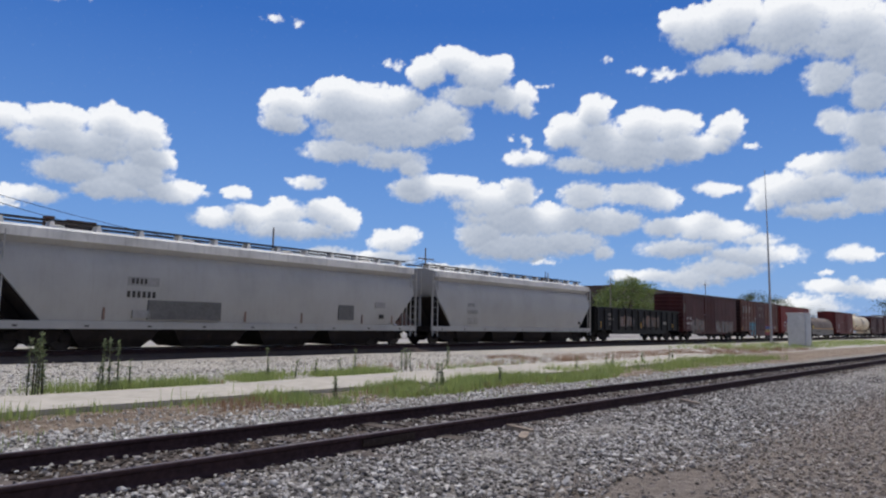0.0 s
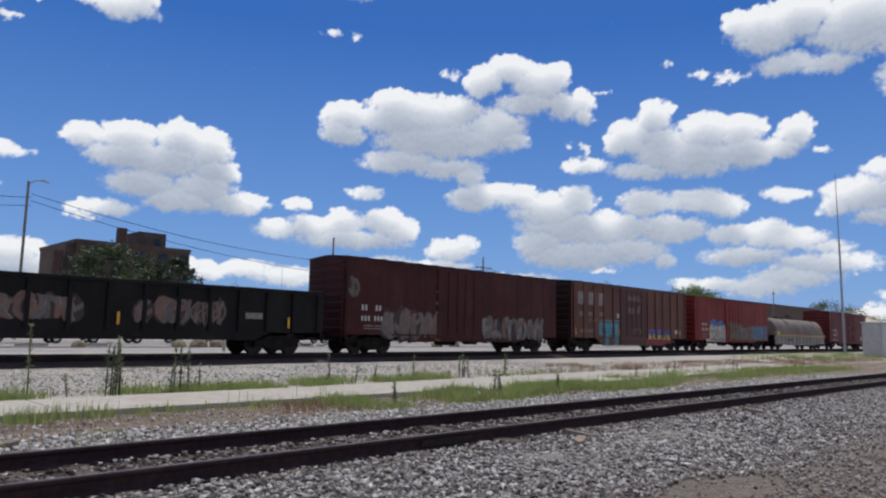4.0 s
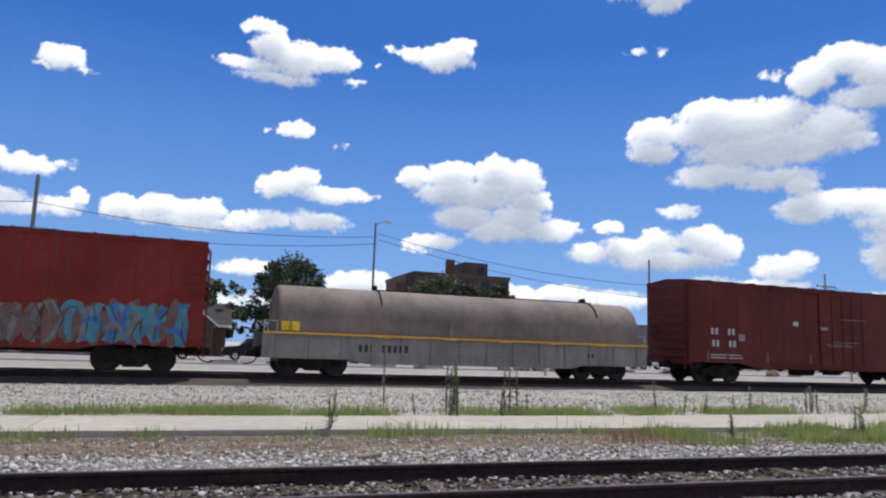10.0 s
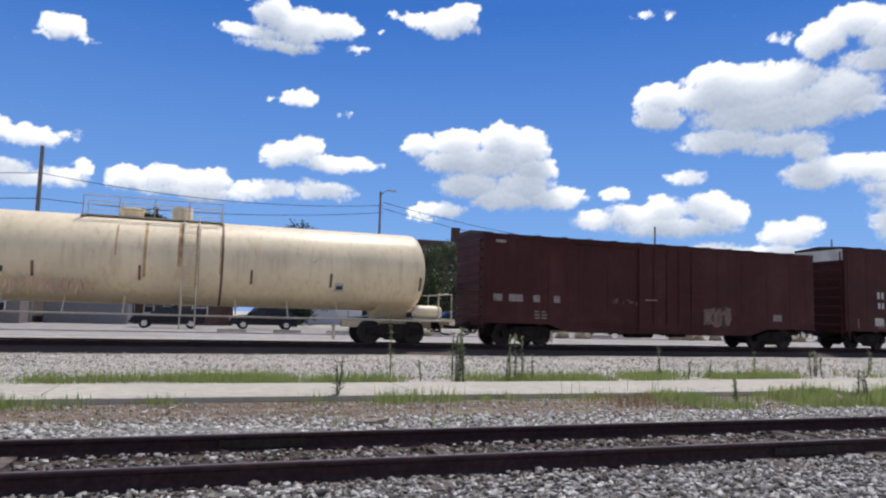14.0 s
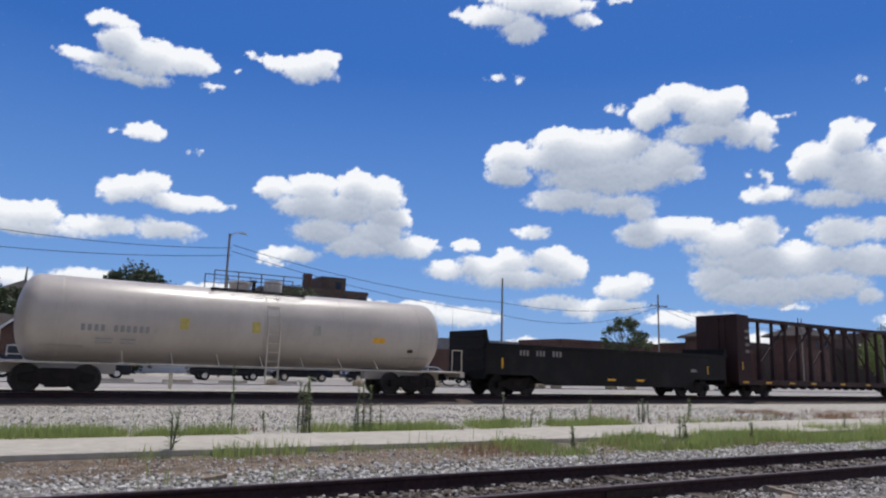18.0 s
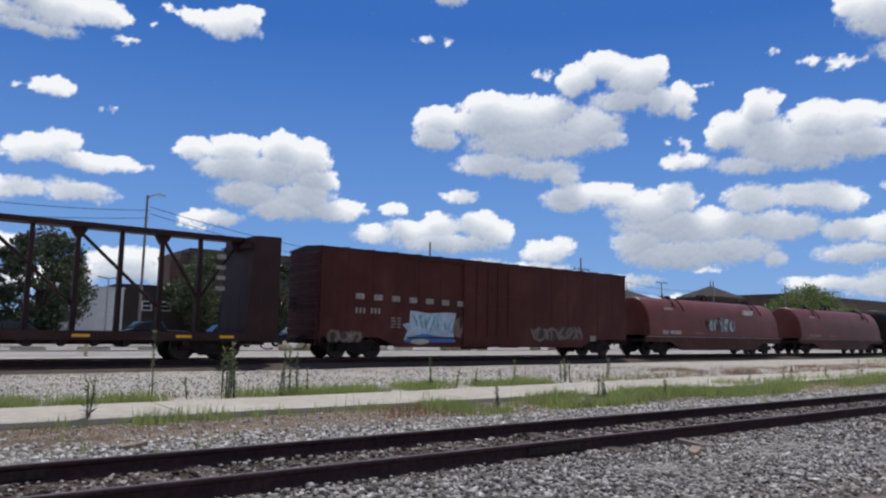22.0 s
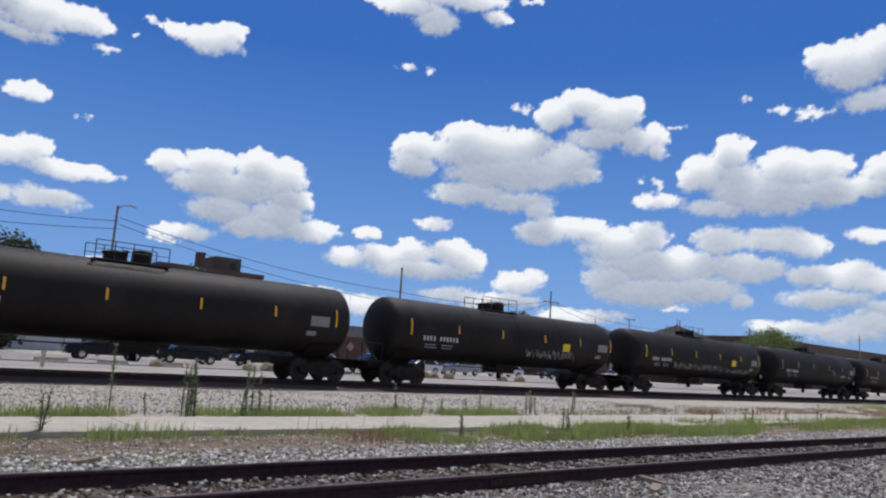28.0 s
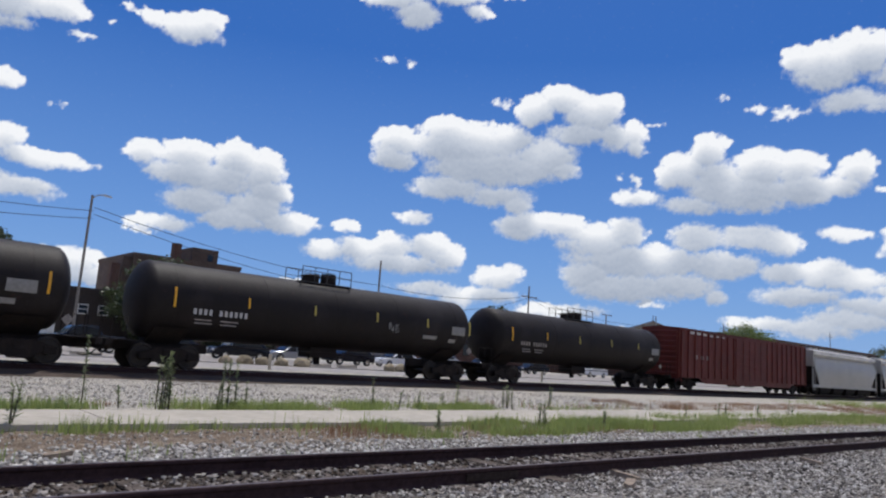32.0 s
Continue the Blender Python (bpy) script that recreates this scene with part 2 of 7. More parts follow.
M = {
    "maroon": paint("maroon_paint", (0.070, 0.0145, 0.013), 0.3, spec=0.22, streak=0.3), "rust_brown": paint("rust_brown_paint", (0.135, 0.04, 0.021), 0.6, streak=0.6),
    "red": paint("red_paint", (0.235, 0.024, 0.016), 0.3, spec=0.25), "wine": paint("wine_paint", (0.135, 0.019, 0.016), 0.25, spec=0.25, streak=0.3), "dark_wine": paint("dark_wine_paint", (0.066, 0.015, 0.0135), 0.3, spec=0.22, streak=0.25),
    "brown": paint("brown_paint", (0.078, 0.018, 0.0145), 0.25, spec=0.2, streak=0.2), "hood_red": paint("hood_red_paint", (0.165, 0.034, 0.022), 0.3, spec=0.4, rough=0.42, streak=0.3),
    # coil-car sill red is darkened for the shadow under the hood overhang
    "chocolate": paint("chocolate_paint", (0.036, 0.013, 0.012), 0.3, spec=0.25, streak=0.2), "oxide": paint("oxide_paint", (0.13, 0.022, 0.017), 0.35, spec=0.25), "sill_shade_red": paint("shaded_sill_paint", (0.07, 0.018, 0.015), 0.4, spec=0.2),
    "grey": paint("grey_paint", (0.36, 0.347, 0.328), 0.06, streak=0.12, rough=0.33, soft=0.35, dust=0.12), "white_roof": paint("white_roof_paint", (0.72, 0.70, 0.66), 0.2, streak=0.3),
    "black": paint("black_paint", (0.0155, 0.0112, 0.0112), 0.25, dirt=(0.022, 0.018, 0.016), spec=0.25, rough=0.62, streak=0.55), "gon_black": paint("gondola_black", (0.010, 0.009, 0.009), 0.15, spec=0.2, dirt=(0.025, 0.02, 0.018)),
    "cream": paint("cream_paint", (0.80, 0.68, 0.47), 0.5, dirt=(0.54, 0.36, 0.17), rough=0.45, dust=0.12, soft=0.5, streak=0.6, rustcol=(0.40, 0.20, 0.07)),
    "white_tank": paint("pale_tank_paint", (0.50, 0.445, 0.385), 0.25, dirt=(0.30, 0.235, 0.18), rough=0.36, dust=0.1, streak=0.25, soft=0.5),
    "beige": paint("beige_canvas", (0.25, 0.20, 0.165), 0.45, dirt=(0.11, 0.09, 0.075), streak=0.6, rough=0.8, soft=1.3), "sill_grey": paint("sill_grey_paint", (0.27, 0.25, 0.225), 0.4, streak=0.6),
    "plug": paint("door_plum", (0.085, 0.02, 0.018), 0.3), "truck": paint("truck_steel", (0.024, 0.018, 0.016), 0.3, spec=0.2, dirt=(0.05, 0.038, 0.03), rough=0.8),
    "steel": plain("worn_wheel_steel", (0.04, 0.032, 0.028), 0.6, 0.4),
    "pipe": plain("pale_pipe", (0.52, 0.46, 0.36), 0.5), "pipe_dark": plain("dark_pipe", (0.05, 0.045, 0.042), 0.6),
    "white": plain("white_stencil", (0.50, 0.48, 0.46), 0.7, var=0.25), "dim_white": plain("worn_stencil", (0.27, 0.24, 0.22), 0.7, var=0.35), "dark_mark": plain("dark_stencil", (0.06, 0.055, 0.05), 0.7),
    "amber": plain("amber_reflector", (0.75, 0.38, 0.02), 0.35), "yellow": plain("yellow_placard", (0.78, 0.58, 0.02), 0.5), "grey_box": plain("grey_panel", (0.13, 0.125, 0.12), 0.7), "placard": plain("grey_placard", (0.25, 0.24, 0.23), 0.6),
    "hose": plain("rubber_hose", (0.02, 0.02, 0.02), 0.7), "rail_side": plain("rusty_rail", (0.046, 0.027, 0.028), 0.85, 0.0, 0.35, 14), "rail_top": plain("rail_head", (0.42, 0.40, 0.40), 0.3, 0.9), "rail_worn": plain("worn_rail_head", (0.105, 0.082, 0.082), 0.55, 0.3, 0.3, 10),
    "tie": plain("weathered_tie", (0.105, 0.085, 0.072), 0.95, 0, 0.5, 7, 0.6, True), "plate": plain("tie_plate", (0.05, 0.036, 0.03), 0.85, 0.2, 0.3, 20),
    "concrete": plain("pale_concrete", (0.43, 0.39, 0.325), 0.9, 0, 0.16, 3.5, 0.25, True), "asphalt": plain("pale_asphalt", (0.30, 0.275, 0.25), 0.9, 0, 0.2, 1.2, 0.2), "road": plain("road_surface", (0.32, 0.295, 0.275), 0.9, 0, 0.2, 0.6, 0.2),
    "tan_paving": plain("tan_paving", (0.20, 0.165, 0.135), 0.95, 0, 0.25, 4, 0.3), "ground": ground_mat(), "shade_bed": plain("shaded_ballast", (0.085, 0.066, 0.055), 0.95, 0, 0.4, 12, 0.8), "stone": stone_mat("ballast_stone", (0.07, 0.061, 0.054), (0.262, 0.237, 0.213), (0.57, 0.535, 0.49)), "dark_stone": stone_mat("shadow_stone", (0.035, 0.027, 0.024), (0.12, 0.10, 0.085), (0.36, 0.325, 0.29)), "white_stone": stone_mat("pale_stone", (0.20, 0.18, 0.155), (0.44, 0.41, 0.365), (0.66, 0.625, 0.575)), "tan_stone": stone_mat("tan_stone", (0.13, 0.108, 0.09), (0.29, 0.247, 0.21), (0.46, 0.408, 0.355)),
    "grass": leaf_mat("grass_blade", (0.10, 0.145, 0.035), (0.29, 0.34, 0.115), 0.45), "dry": leaf_mat("dry_grass", (0.18, 0.10, 0.055), (0.36, 0.22, 0.13), 0.2), "weed": leaf_mat("weed_leaf", (0.09, 0.115, 0.05), (0.20, 0.235, 0.11), 0.42),
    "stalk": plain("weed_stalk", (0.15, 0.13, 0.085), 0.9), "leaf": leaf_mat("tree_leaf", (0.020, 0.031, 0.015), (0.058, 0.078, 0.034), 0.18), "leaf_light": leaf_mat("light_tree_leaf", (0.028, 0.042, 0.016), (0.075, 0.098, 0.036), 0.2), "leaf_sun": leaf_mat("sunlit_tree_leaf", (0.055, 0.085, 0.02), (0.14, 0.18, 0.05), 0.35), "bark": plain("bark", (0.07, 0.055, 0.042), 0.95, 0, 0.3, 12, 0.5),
    "pole": plain("weathered_pole", (0.24, 0.215, 0.19), 0.85, 0, 0.3, 6, 0.3), "mast": plain("galvanised_mast", (0.36, 0.35, 0.35), 0.5, 0.5), "wire": plain("cable", (0.04, 0.04, 0.042), 0.7), "lamp": plain("lamp_housing", (0.30, 0.31, 0.32), 0.5),
    "cabinet": plain("cabinet_aluminium", (0.50, 0.50, 0.50), 0.4, 0.6), "brick": brick_mat("dark_brick", (0.13, 0.055, 0.038), (0.09, 0.042, 0.03), (0.15, 0.13, 0.11)), "brick_red": brick_mat("red_brick", (0.10, 0.040, 0.031), (0.075, 0.032, 0.026), (0.13, 0.11, 0.10)), "brick_brown": brick_mat("brown_brick", (0.12, 0.075, 0.055), (0.085, 0.055, 0.042), (0.13, 0.11, 0.10)),
    "shingle": plain("grey_shingle", (0.065, 0.057, 0.053), 0.95, 0, 0.25, 5, 0.4), "clapboard": plain("grey_clapboard", (0.22, 0.19, 0.18), 0.85, 0, 0.15, 4), "trim": plain("white_trim", (0.72, 0.70, 0.67), 0.6), "dark_roof": plain("tar_roof", (0.09, 0.07, 0.062), 0.95), "metal_wall": plain("white_metal_wall", (0.55, 0.58, 0.62), 0.5), "dark_wall": plain("dark_wall", (0.055, 0.045, 0.042), 0.9), "grey_wall": plain("grey_wall", (0.20, 0.20, 0.21), 0.8),
    "glass": plain("window_glass", (0.025, 0.03, 0.035), 0.08, 0.0, 0.1), "car_dark": plain("dark_car_paint", (0.012, 0.014, 0.02), 0.18, 0.3, 0.05), "car_silver": plain("silver_car_paint", (0.42, 0.43, 0.45), 0.22, 0.6, 0.05), "car_white": plain("white_car_paint", (0.7, 0.7, 0.7), 0.25, 0, 0.05), "car_red": plain("red_car_paint", (0.3, 0.03, 0.025), 0.2, 0.1, 0.05), "tyre": plain("tyre_rubber", (0.02, 0.02, 0.02), 0.85), "chrome": plain("chrome", (0.7, 0.7, 0.7), 0.12, 1.0, 0.05),
    "rust_run": plain("rust_run", (0.56, 0.38, 0.2), 0.8, 0, 0.35, 3, 0.1),
    "tan_wood": plain("split_wood", (0.27, 0.215, 0.165), 0.95, 0, 0.4, 9, 0.6, True),
    "rubble": plain("tan_rubble", (0.30, 0.25, 0.17), 0.95, 0, 0.35, 3, 0.5, True),
}
for key, col in {"g_cyan": (0.07, 0.26, 0.35), "g_pale": (0.45, 0.43, 0.36), "g_blue": (0.05, 0.16, 0.42), "g_yellow": (0.50, 0.40, 0.10), "g_red": (0.26, 0.025, 0.035), "g_green": (0.10, 0.17, 0.09), "g_grey": (0.14, 0.115, 0.10), "g_dark": (0.042, 0.028, 0.026), "g_silver": (0.19, 0.18, 0.18), "g_sky": (0.34, 0.44, 0.52), "g_brown": (0.17, 0.10, 0.075), "g_pink": (0.42, 0.19, 0.15), "g_faded": (0.50, 0.31, 0.22)}.items():
    M[key] = plain("spray_" + key[2:], col, 0.65, 0, 0.28, 2.5, 0.05)


# ---- mesh helpers ----
def bx(bm, x0, x1, y0, y1, z0, z1, b=0.0):
    v = [bm.verts.new((x, y, z)) for x in (x0, x1) for y in (y0, y1) for z in (z0, z1)]
    f = [bm.faces.new([v[i] for i in q]) for q in ((0, 1, 3, 2), (4, 6, 7, 5), (0, 4, 5, 1), (2, 3, 7, 6), (0, 2, 6, 4), (1, 5, 7, 3))]
    if b:
        bmesh.ops.bevel(bm, geom=list({e for q in f for e in q.edges}), offset=b, segments=2, affect='EDGES', profile=0.5)
    return bm


def rod(bm, a, b, r, n=8, r2=None):
    a, b = Vector(a), Vector(b)
    d = (b - a).normalized()
    u = d.cross(Vector((0, 0, 1)) if abs(d.z) < 0.9 else Vector((1, 0, 0))).normalized()
    w = d.cross(u)
    rings = []
    for p, q in ((a, r), (b, r if r2 is None else r2)):
        rings.append([bm.verts.new(p + q * (math.cos(k * math.tau / n) * u + math.sin(k * math.tau / n) * w)) for k in range(n)])
    for k in range(n):
        bm.faces.new((rings[0][k], rings[1][k], rings[1][(k + 1) % n], rings[0][(k + 1) % n]))
    bm.faces.new(rings[0]), bm.faces.new(rings[1][::-1])
    return bm


def tube(bm, pts, r, n=6):
    """One bent bar through the points."""
    pts = [Vector(p) for p in pts]
    rings, u = [], None
    for k, p in enumerate(pts):
        d = ((pts[k + 1] if k + 1 < len(pts) else p) - (pts[k - 1] if k else p)).normalized()
        if u is None:
            u = d.cross(Vector((0, 0, 1)) if abs(d.z) < 0.9 else Vector((1, 0, 0)))
        u = (u - d * u.dot(d)).normalized()
        w = d.cross(u)
        rings.append([p + r * (math.cos(q * math.tau / n) * u + math.sin(q * math.tau / n) * w) for q in range(n)])
    return loft(bm, rings)


def loft(bm, rings, cap=True, closed=True):
    vs = [[bm.verts.new(p) for p in ring] for ring in rings]
    n = len(vs[0])
    for A, B in zip(vs, vs[1:]):
        for k in range(n if closed else n - 1):
            bm.faces.new((A[k], A[(k + 1) % n], B[(k + 1) % n], B[k]))
    if cap and closed:
        bm.faces.new(vs[0][::-1]), bm.faces.new(vs[-1])
    return bm


def lathe_x(bm, prof, zc, n=32, yc=0.0):
    """Turn (x, radius) pairs about a level axis along x."""
    return loft(bm, [[(x, yc + r * math.sin(k * math.tau / n), zc + r * math.cos(k * math.tau / n)) for k in range(n)] for x, r in prof])


def lathe_z(bm, prof, xc=0.0, yc=0.0, n=16):
    return loft(bm, [[(xc + r * math.cos(k * math.tau / n), yc + r * math.sin(k * math.tau / n), z) for k in range(n)] for z, r in prof])


def plate(bm, pts, y0, y1):
    """An outline in x and z, from y0 to y1."""
    return loft(bm, [[(x, y0, z) for x, z in pts], [(x, y1, z) for x, z in pts]])


def mesh_of(name, bm, mat, smooth=False):
    bmesh.ops.recalc_face_normals(bm, faces=bm.faces)
    me = bpy.data.meshes.new(name)
    bm.to_mesh(me)
    bm.free()
    if mat:
        me.materials.append(M[mat])
    if smooth:
        me.shade_smooth()
        me.set_sharp_from_angle(angle=radians(38))
    return me


def part(name, bm, mat, parent, label="", smooth=False):
    me = bm if isinstance(bm, bpy.types.Mesh) else mesh_of(name, bm, mat, smooth)
    ob = new(name, me)
    ob.parent = parent
    return tagged(ob, label)


def at(ob, x, y, z, rz=0.0):
    ob.location, ob.rotation_euler = (x, y, z), (0, 0, rz)
    return ob


def thing(name, label, category, x=0, y=0, z=0, group="", kind=""):
    ob = new(name)
    ob.location = (x, y, z)
    return tagged(ob, label, category, group, kind)


def single(name, bm, mat, label, category="", group="", kind="", smooth=False):
    me = bm if isinstance(bm, bpy.types.Mesh) else mesh_of(name, bm, mat, smooth)
    return tagged(new(name, me), label, category, group, kind)


def B():
    return bmesh.new()


def soup(name, verts, faces, mat):
    me = bpy.data.meshes.new(name)
    me.from_pydata(verts.tolist() if hasattr(verts, "tolist") else verts, [], faces.tolist() if hasattr(faces, "tolist") else faces)
    me.materials.append(M[mat])
    return me


# ---- clouds: one thin far sheet, clear between the clouds ----
PUFFS = []


def cloud(*puffs):
    PUFFS.append(puffs)


cloud((-17, 12.8, 1.34, 0.96), (-15.6, 12.1, 2.07, 0.97), (-13, 11.9, 2.18, 0.72), (-10.4, 12.2, 1.52, 0.49))
cloud((-14.6, 9.4, 3.15, 0.79), (-16.7, 8.8, 1.68, 0.78), (-10.2, 9.3, 1.71, 0.74), (-9.1, 10.1, 0.77, 0.58), (-12.1, 8.9, 2.2, 0.57))
cloud((-5.9, 9.6, 1.82, 1.07), (-3.4, 10, 1.67, 1), (-0.9, 9.8, 2.58, 1.06), (0.8, 10.3, 1.09, 0.84), (4, 9.7, 3.14, 0.72), (8.5, 9.8, 2.67, 0.77), (-1.2, 9, 5.12, 0.62))
cloud((2.5, 21.5, 2.72, 0.58), (4.2, 23, 1.75, 1.24), (6.1, 22.3, 2.33, 1.42), (8.9, 22.5, 2.36, 1.05), (4.8, 20.7, 3.22, 0.55), (10.9, 20.9, 1.18, 0.38), (3.2, 24.3, 1.83, 0.61))
cloud((18.5, 23.3, 2.62, 1.05), (16.1, 23.4, 1.2, 0.67), (19.9, 23.9, 1.33, 0.91), (14.1, 23.8, 1.44, 0.37))
cloud((-11, 19.6, 1.53, 0.97), (-9.3, 18.9, 1.29, 0.4), (-12.3, 18.9, 0.75, 0.27))
cloud((6.4, 16.9, 1.38, 0.66))
cloud((4.2, 16.8, 0.45, 0.3))
cloud((10.2, 15.9, 0.84, 0.31))
cloud((12.9, 22.5, 0.38, 0.34))
cloud((5.7, 12.5, 2.05, 0.9), (7.3, 13.2, 1.29, 0.9), (9.4, 12, 3.47, 0.68), (4.8, 12, 1.13, 0.58))
cloud((18.1, 8.6, 2.32, 0.69), (17, 8.1, 1.63, 0.51))
cloud((16.4, 13.7, 1.58, 1.02), (19.6, 14.1, 2.25, 1.21), (23.2, 14.3, 2.01, 1.5), (25.2, 13.5, 1.81, 1.78), (21, 12.6, 4.58, 1.41), (26, 12, 1.81, 1.08), (20.7, 10.6, 2.86, 1.15), (23.4, 9.6, 3.1, 1.07), (27.4, 9.8, 2.82, 0.95), (25.1, 10.6, 2.7, 1.26))
cloud((36.1, 17.1, 2.13, 1.29), (39.9, 18.3, 2.13, 1.19), (41.8, 17.2, 5.17, 2), (45.5, 18, 1.86, 1.23), (48.3, 16.6, 2.73, 1.49), (44.1, 15.6, 6.02, 1.61), (50.1, 15.6, 1.34, 0.79), (35.6, 15.8, 1.89, 0.99), (40.4, 13.8, 3.28, 1), (44.6, 13.3, 3, 0.81), (46.4, 12.7, 1.37, 0.9))
cloud((49.7, 21.2, 2.05, 1.18), (47.4, 20.3, 1.61, 1.29), (51.9, 20, 2.22, 1.48), (53.2, 20.3, 1.54, 1.25), (54.1, 18.2, 1.73, 1.18), (55.4, 18.5, 1.2, 1.01), (51, 18.4, 2.59, 0.94), (55.7, 17.4, 0.76, 0.76))
cloud((44.8, 20.7, 1.31, 0.47))
cloud((57.3, 19, 0.92, 0.21))
cloud((61.3, 17.1, 1.37, 1.3), (59.4, 15.6, 2.01, 1.45), (61.8, 14.6, 2.32, 1.84), (64.9, 15.6, 2.21, 1.51), (67.7, 15.5, 2.09, 1.27), (64.4, 13.7, 4.06, 1.45), (68, 13.9, 2.07, 1.28), (58.2, 15.1, 1.02, 1.05), (55.9, 13.5, 2.1, 0.69), (60.2, 12.9, 2.37, 0.71))
cloud((54.6, 15.1, 0.6, 0.39), (55.9, 14.8, 0.42, 0.6))
cloud((46.9, 11, 2.27, 1.26), (49.8, 11.2, 2.66, 1.07), (55.2, 10.8, 1.68, 1.22), (53, 10, 3.01, 1.45), (60.5, 10.5, 2.15, 1.13), (64.3, 10.4, 2.57, 1.1), (66.1, 10.1, 1.77, 0.96), (56.4, 8.5, 6.17, 1.47), (62.3, 8.3, 3.02, 1.12), (55.1, 6.4, 4.58, 1.22), (59.2, 6.7, 3.17, 1.02), (52.1, 7.3, 2.16, 1.24), (61.9, 6, 0.76, 0.58), (57.1, 5.2, 1.62, 0.39))
cloud((30.7, 7.9, 1.84, 0.83), (33.9, 8.2, 2.79, 0.97), (36.2, 8.7, 1.86, 1.01), (39.5, 8.8, 2.09, 1.15), (40.9, 8.1, 1.39, 0.92), (36.7, 7.3, 5.1, 0.83))
cloud((45, 6.7, 2.18, 0.96), (46.4, 7.2, 1.13, 0.64))
cloud((37.8, 11.1, 1.5, 0.6))
cloud((32.3, 9.9, 1.12, 0.64))
cloud((34.5, 23.4, 0.96, 0.34), (36.4, 23.4, 0.82, 0.51))
cloud((69.6, 22.5, 2.94, 1.79), (67.5, 23.2, 1.08, 1), (72.2, 23, 2.44, 1.56), (76.1, 22, 3.81, 2.29), (79.8, 21, 3.2, 2.23), (81.8, 19.2, 2.03, 2.22), (71.2, 19.9, 2.46, 0.85), (73.7, 19.6, 2.37, 0.75), (78.5, 17.8, 1.81, 1.27), (81, 16.7, 1.37, 1.52), (78.8, 14.8, 1.43, 0.94), (80.9, 14, 2.05, 1.54), (77.9, 11.9, 2.16, 0.92), (80.4, 12.1, 1.72, 1.17))
cloud((75.7, 10.3, 2.81, 1.4), (77.9, 10.5, 2.16, 1.01), (80.7, 9.5, 2.04, 1.33), (73.7, 9.6, 1.16, 0.79), (77.5, 8.7, 2.89, 0.73))
cloud((70.4, 10.6, 1.71, 0.56))
cloud((74.6, 11.4, 0.76, 0.37))
cloud((62.4, 20.9, 0.63, 0.29), (64.8, 19.9, 1.1, 0.38), (67, 19.5, 1.64, 0.46))
cloud((71.5, 15.2, 1.41, 1.12), (69.9, 14.1, 2.06, 0.76))
cloud((73.1, 13.7, 0.94, 0.25))
cloud((66.8, 7.9, 2.11, 0.88), (69.3, 7.9, 2.05, 1.08), (70.9, 7.4, 2.4, 0.81), (67.6, 6.2, 3.13, 0.79), (73.3, 6.7, 1.55, 0.55), (70.1, 5, 2.42, 0.52), (71.3, 4.2, 1.39, 0.43))
cloud((65.9, 4.1, 1.19, 0.48))
cloud((73.8, 4.9, 1.72, 0.38))
cloud((79.5, 5.4, 1.55, 0.68), (80.7, 5.2, 1.01, 0.43))
cloud((77.7, 4.1, 0.71, 0.28))
cloud((78, 3, 1.41, 0.36), (77.2, 2.5, 2.15, 0.32))
cloud((79.6, 3.7, 0.69, 0.2))
cloud((80.4, 2.4, 1.01, 0.24))
cloud((34.3, 28, 2.93, 0.94), (36.8, 27, 1.86, 1.12), (40.2, 28.5, 2.96, 0.7), (42.2, 27.5, 1.23, 0.58), (38.1, 29.2, 4.45, 1.02), (45.1, 28.7, 1.23, 0.41), (31.3, 28.3, 1.45, 0.49))
cloud((-12.4, 5.1, 3.8, 0.8))
cloud((12.1, 4.9, 2.86, 1.2))
cloud((3.2, 5.8, 2.5, 0.6))

# the low bank along the horizon, layer behind layer
for k in range(44):
    low = random.Random(k)
    cloud((-22 + 2.65 * k + low.uniform(-1.2, 1.2), low.uniform(1.2, 5.6), low.uniform(1.6, 3.6), low.uniform(0.56, 0.85)))


def value_noise(x, y, seed):
    """Smooth lattice noise, 0 to 1."""
    tab = np.random.default_rng(seed).random((256, 256))
    i, j = np.floor(x).astype(int), np.floor(y).astype(int)
    u, v = x - i, y - j
    u, v = u * u * (3 - 2 * u), v * v * (3 - 2 * v)
    i, j, i1, j1 = i % 256, j % 256, (i + 1) % 256, (j + 1) % 256
    return (tab[i, j] * (1 - u) + tab[i1, j] * u) * (1 - v) + (tab[i, j1] * (1 - u) + tab[i1, j1] * u) * v


def fbm(x, y, seed, octaves=4):
    total, amp, norm = 0.0, 1.0, 0.0
    for k in range(octaves):
        total, norm = total + amp * value_noise(x * 2 ** k, y * 2 ** k, seed + k), norm + amp
        amp *= 0.5
    return total / norm


def heads(x, y, seed):
    """Rounded knobs, as on a cauliflower: 1 at the middle of a knob, 0 in the creases."""
    tab = np.random.default_rng(seed).random((256, 256, 2))
    i, j = np.floor(x).astype(int), np.floor(y).astype(int)
    best = np.full(x.shape, 9.0)
    for di in (-1, 0, 1):
        for dj in (-1, 0, 1):
            c = tab[(i + di) % 256, (j + dj) % 256]
            best = np.minimum(best, (i + di + c[..., 0] - x) ** 2 + (j + dj + c[..., 1] - y) ** 2)
    return 1 - np.minimum(best, 1.0)


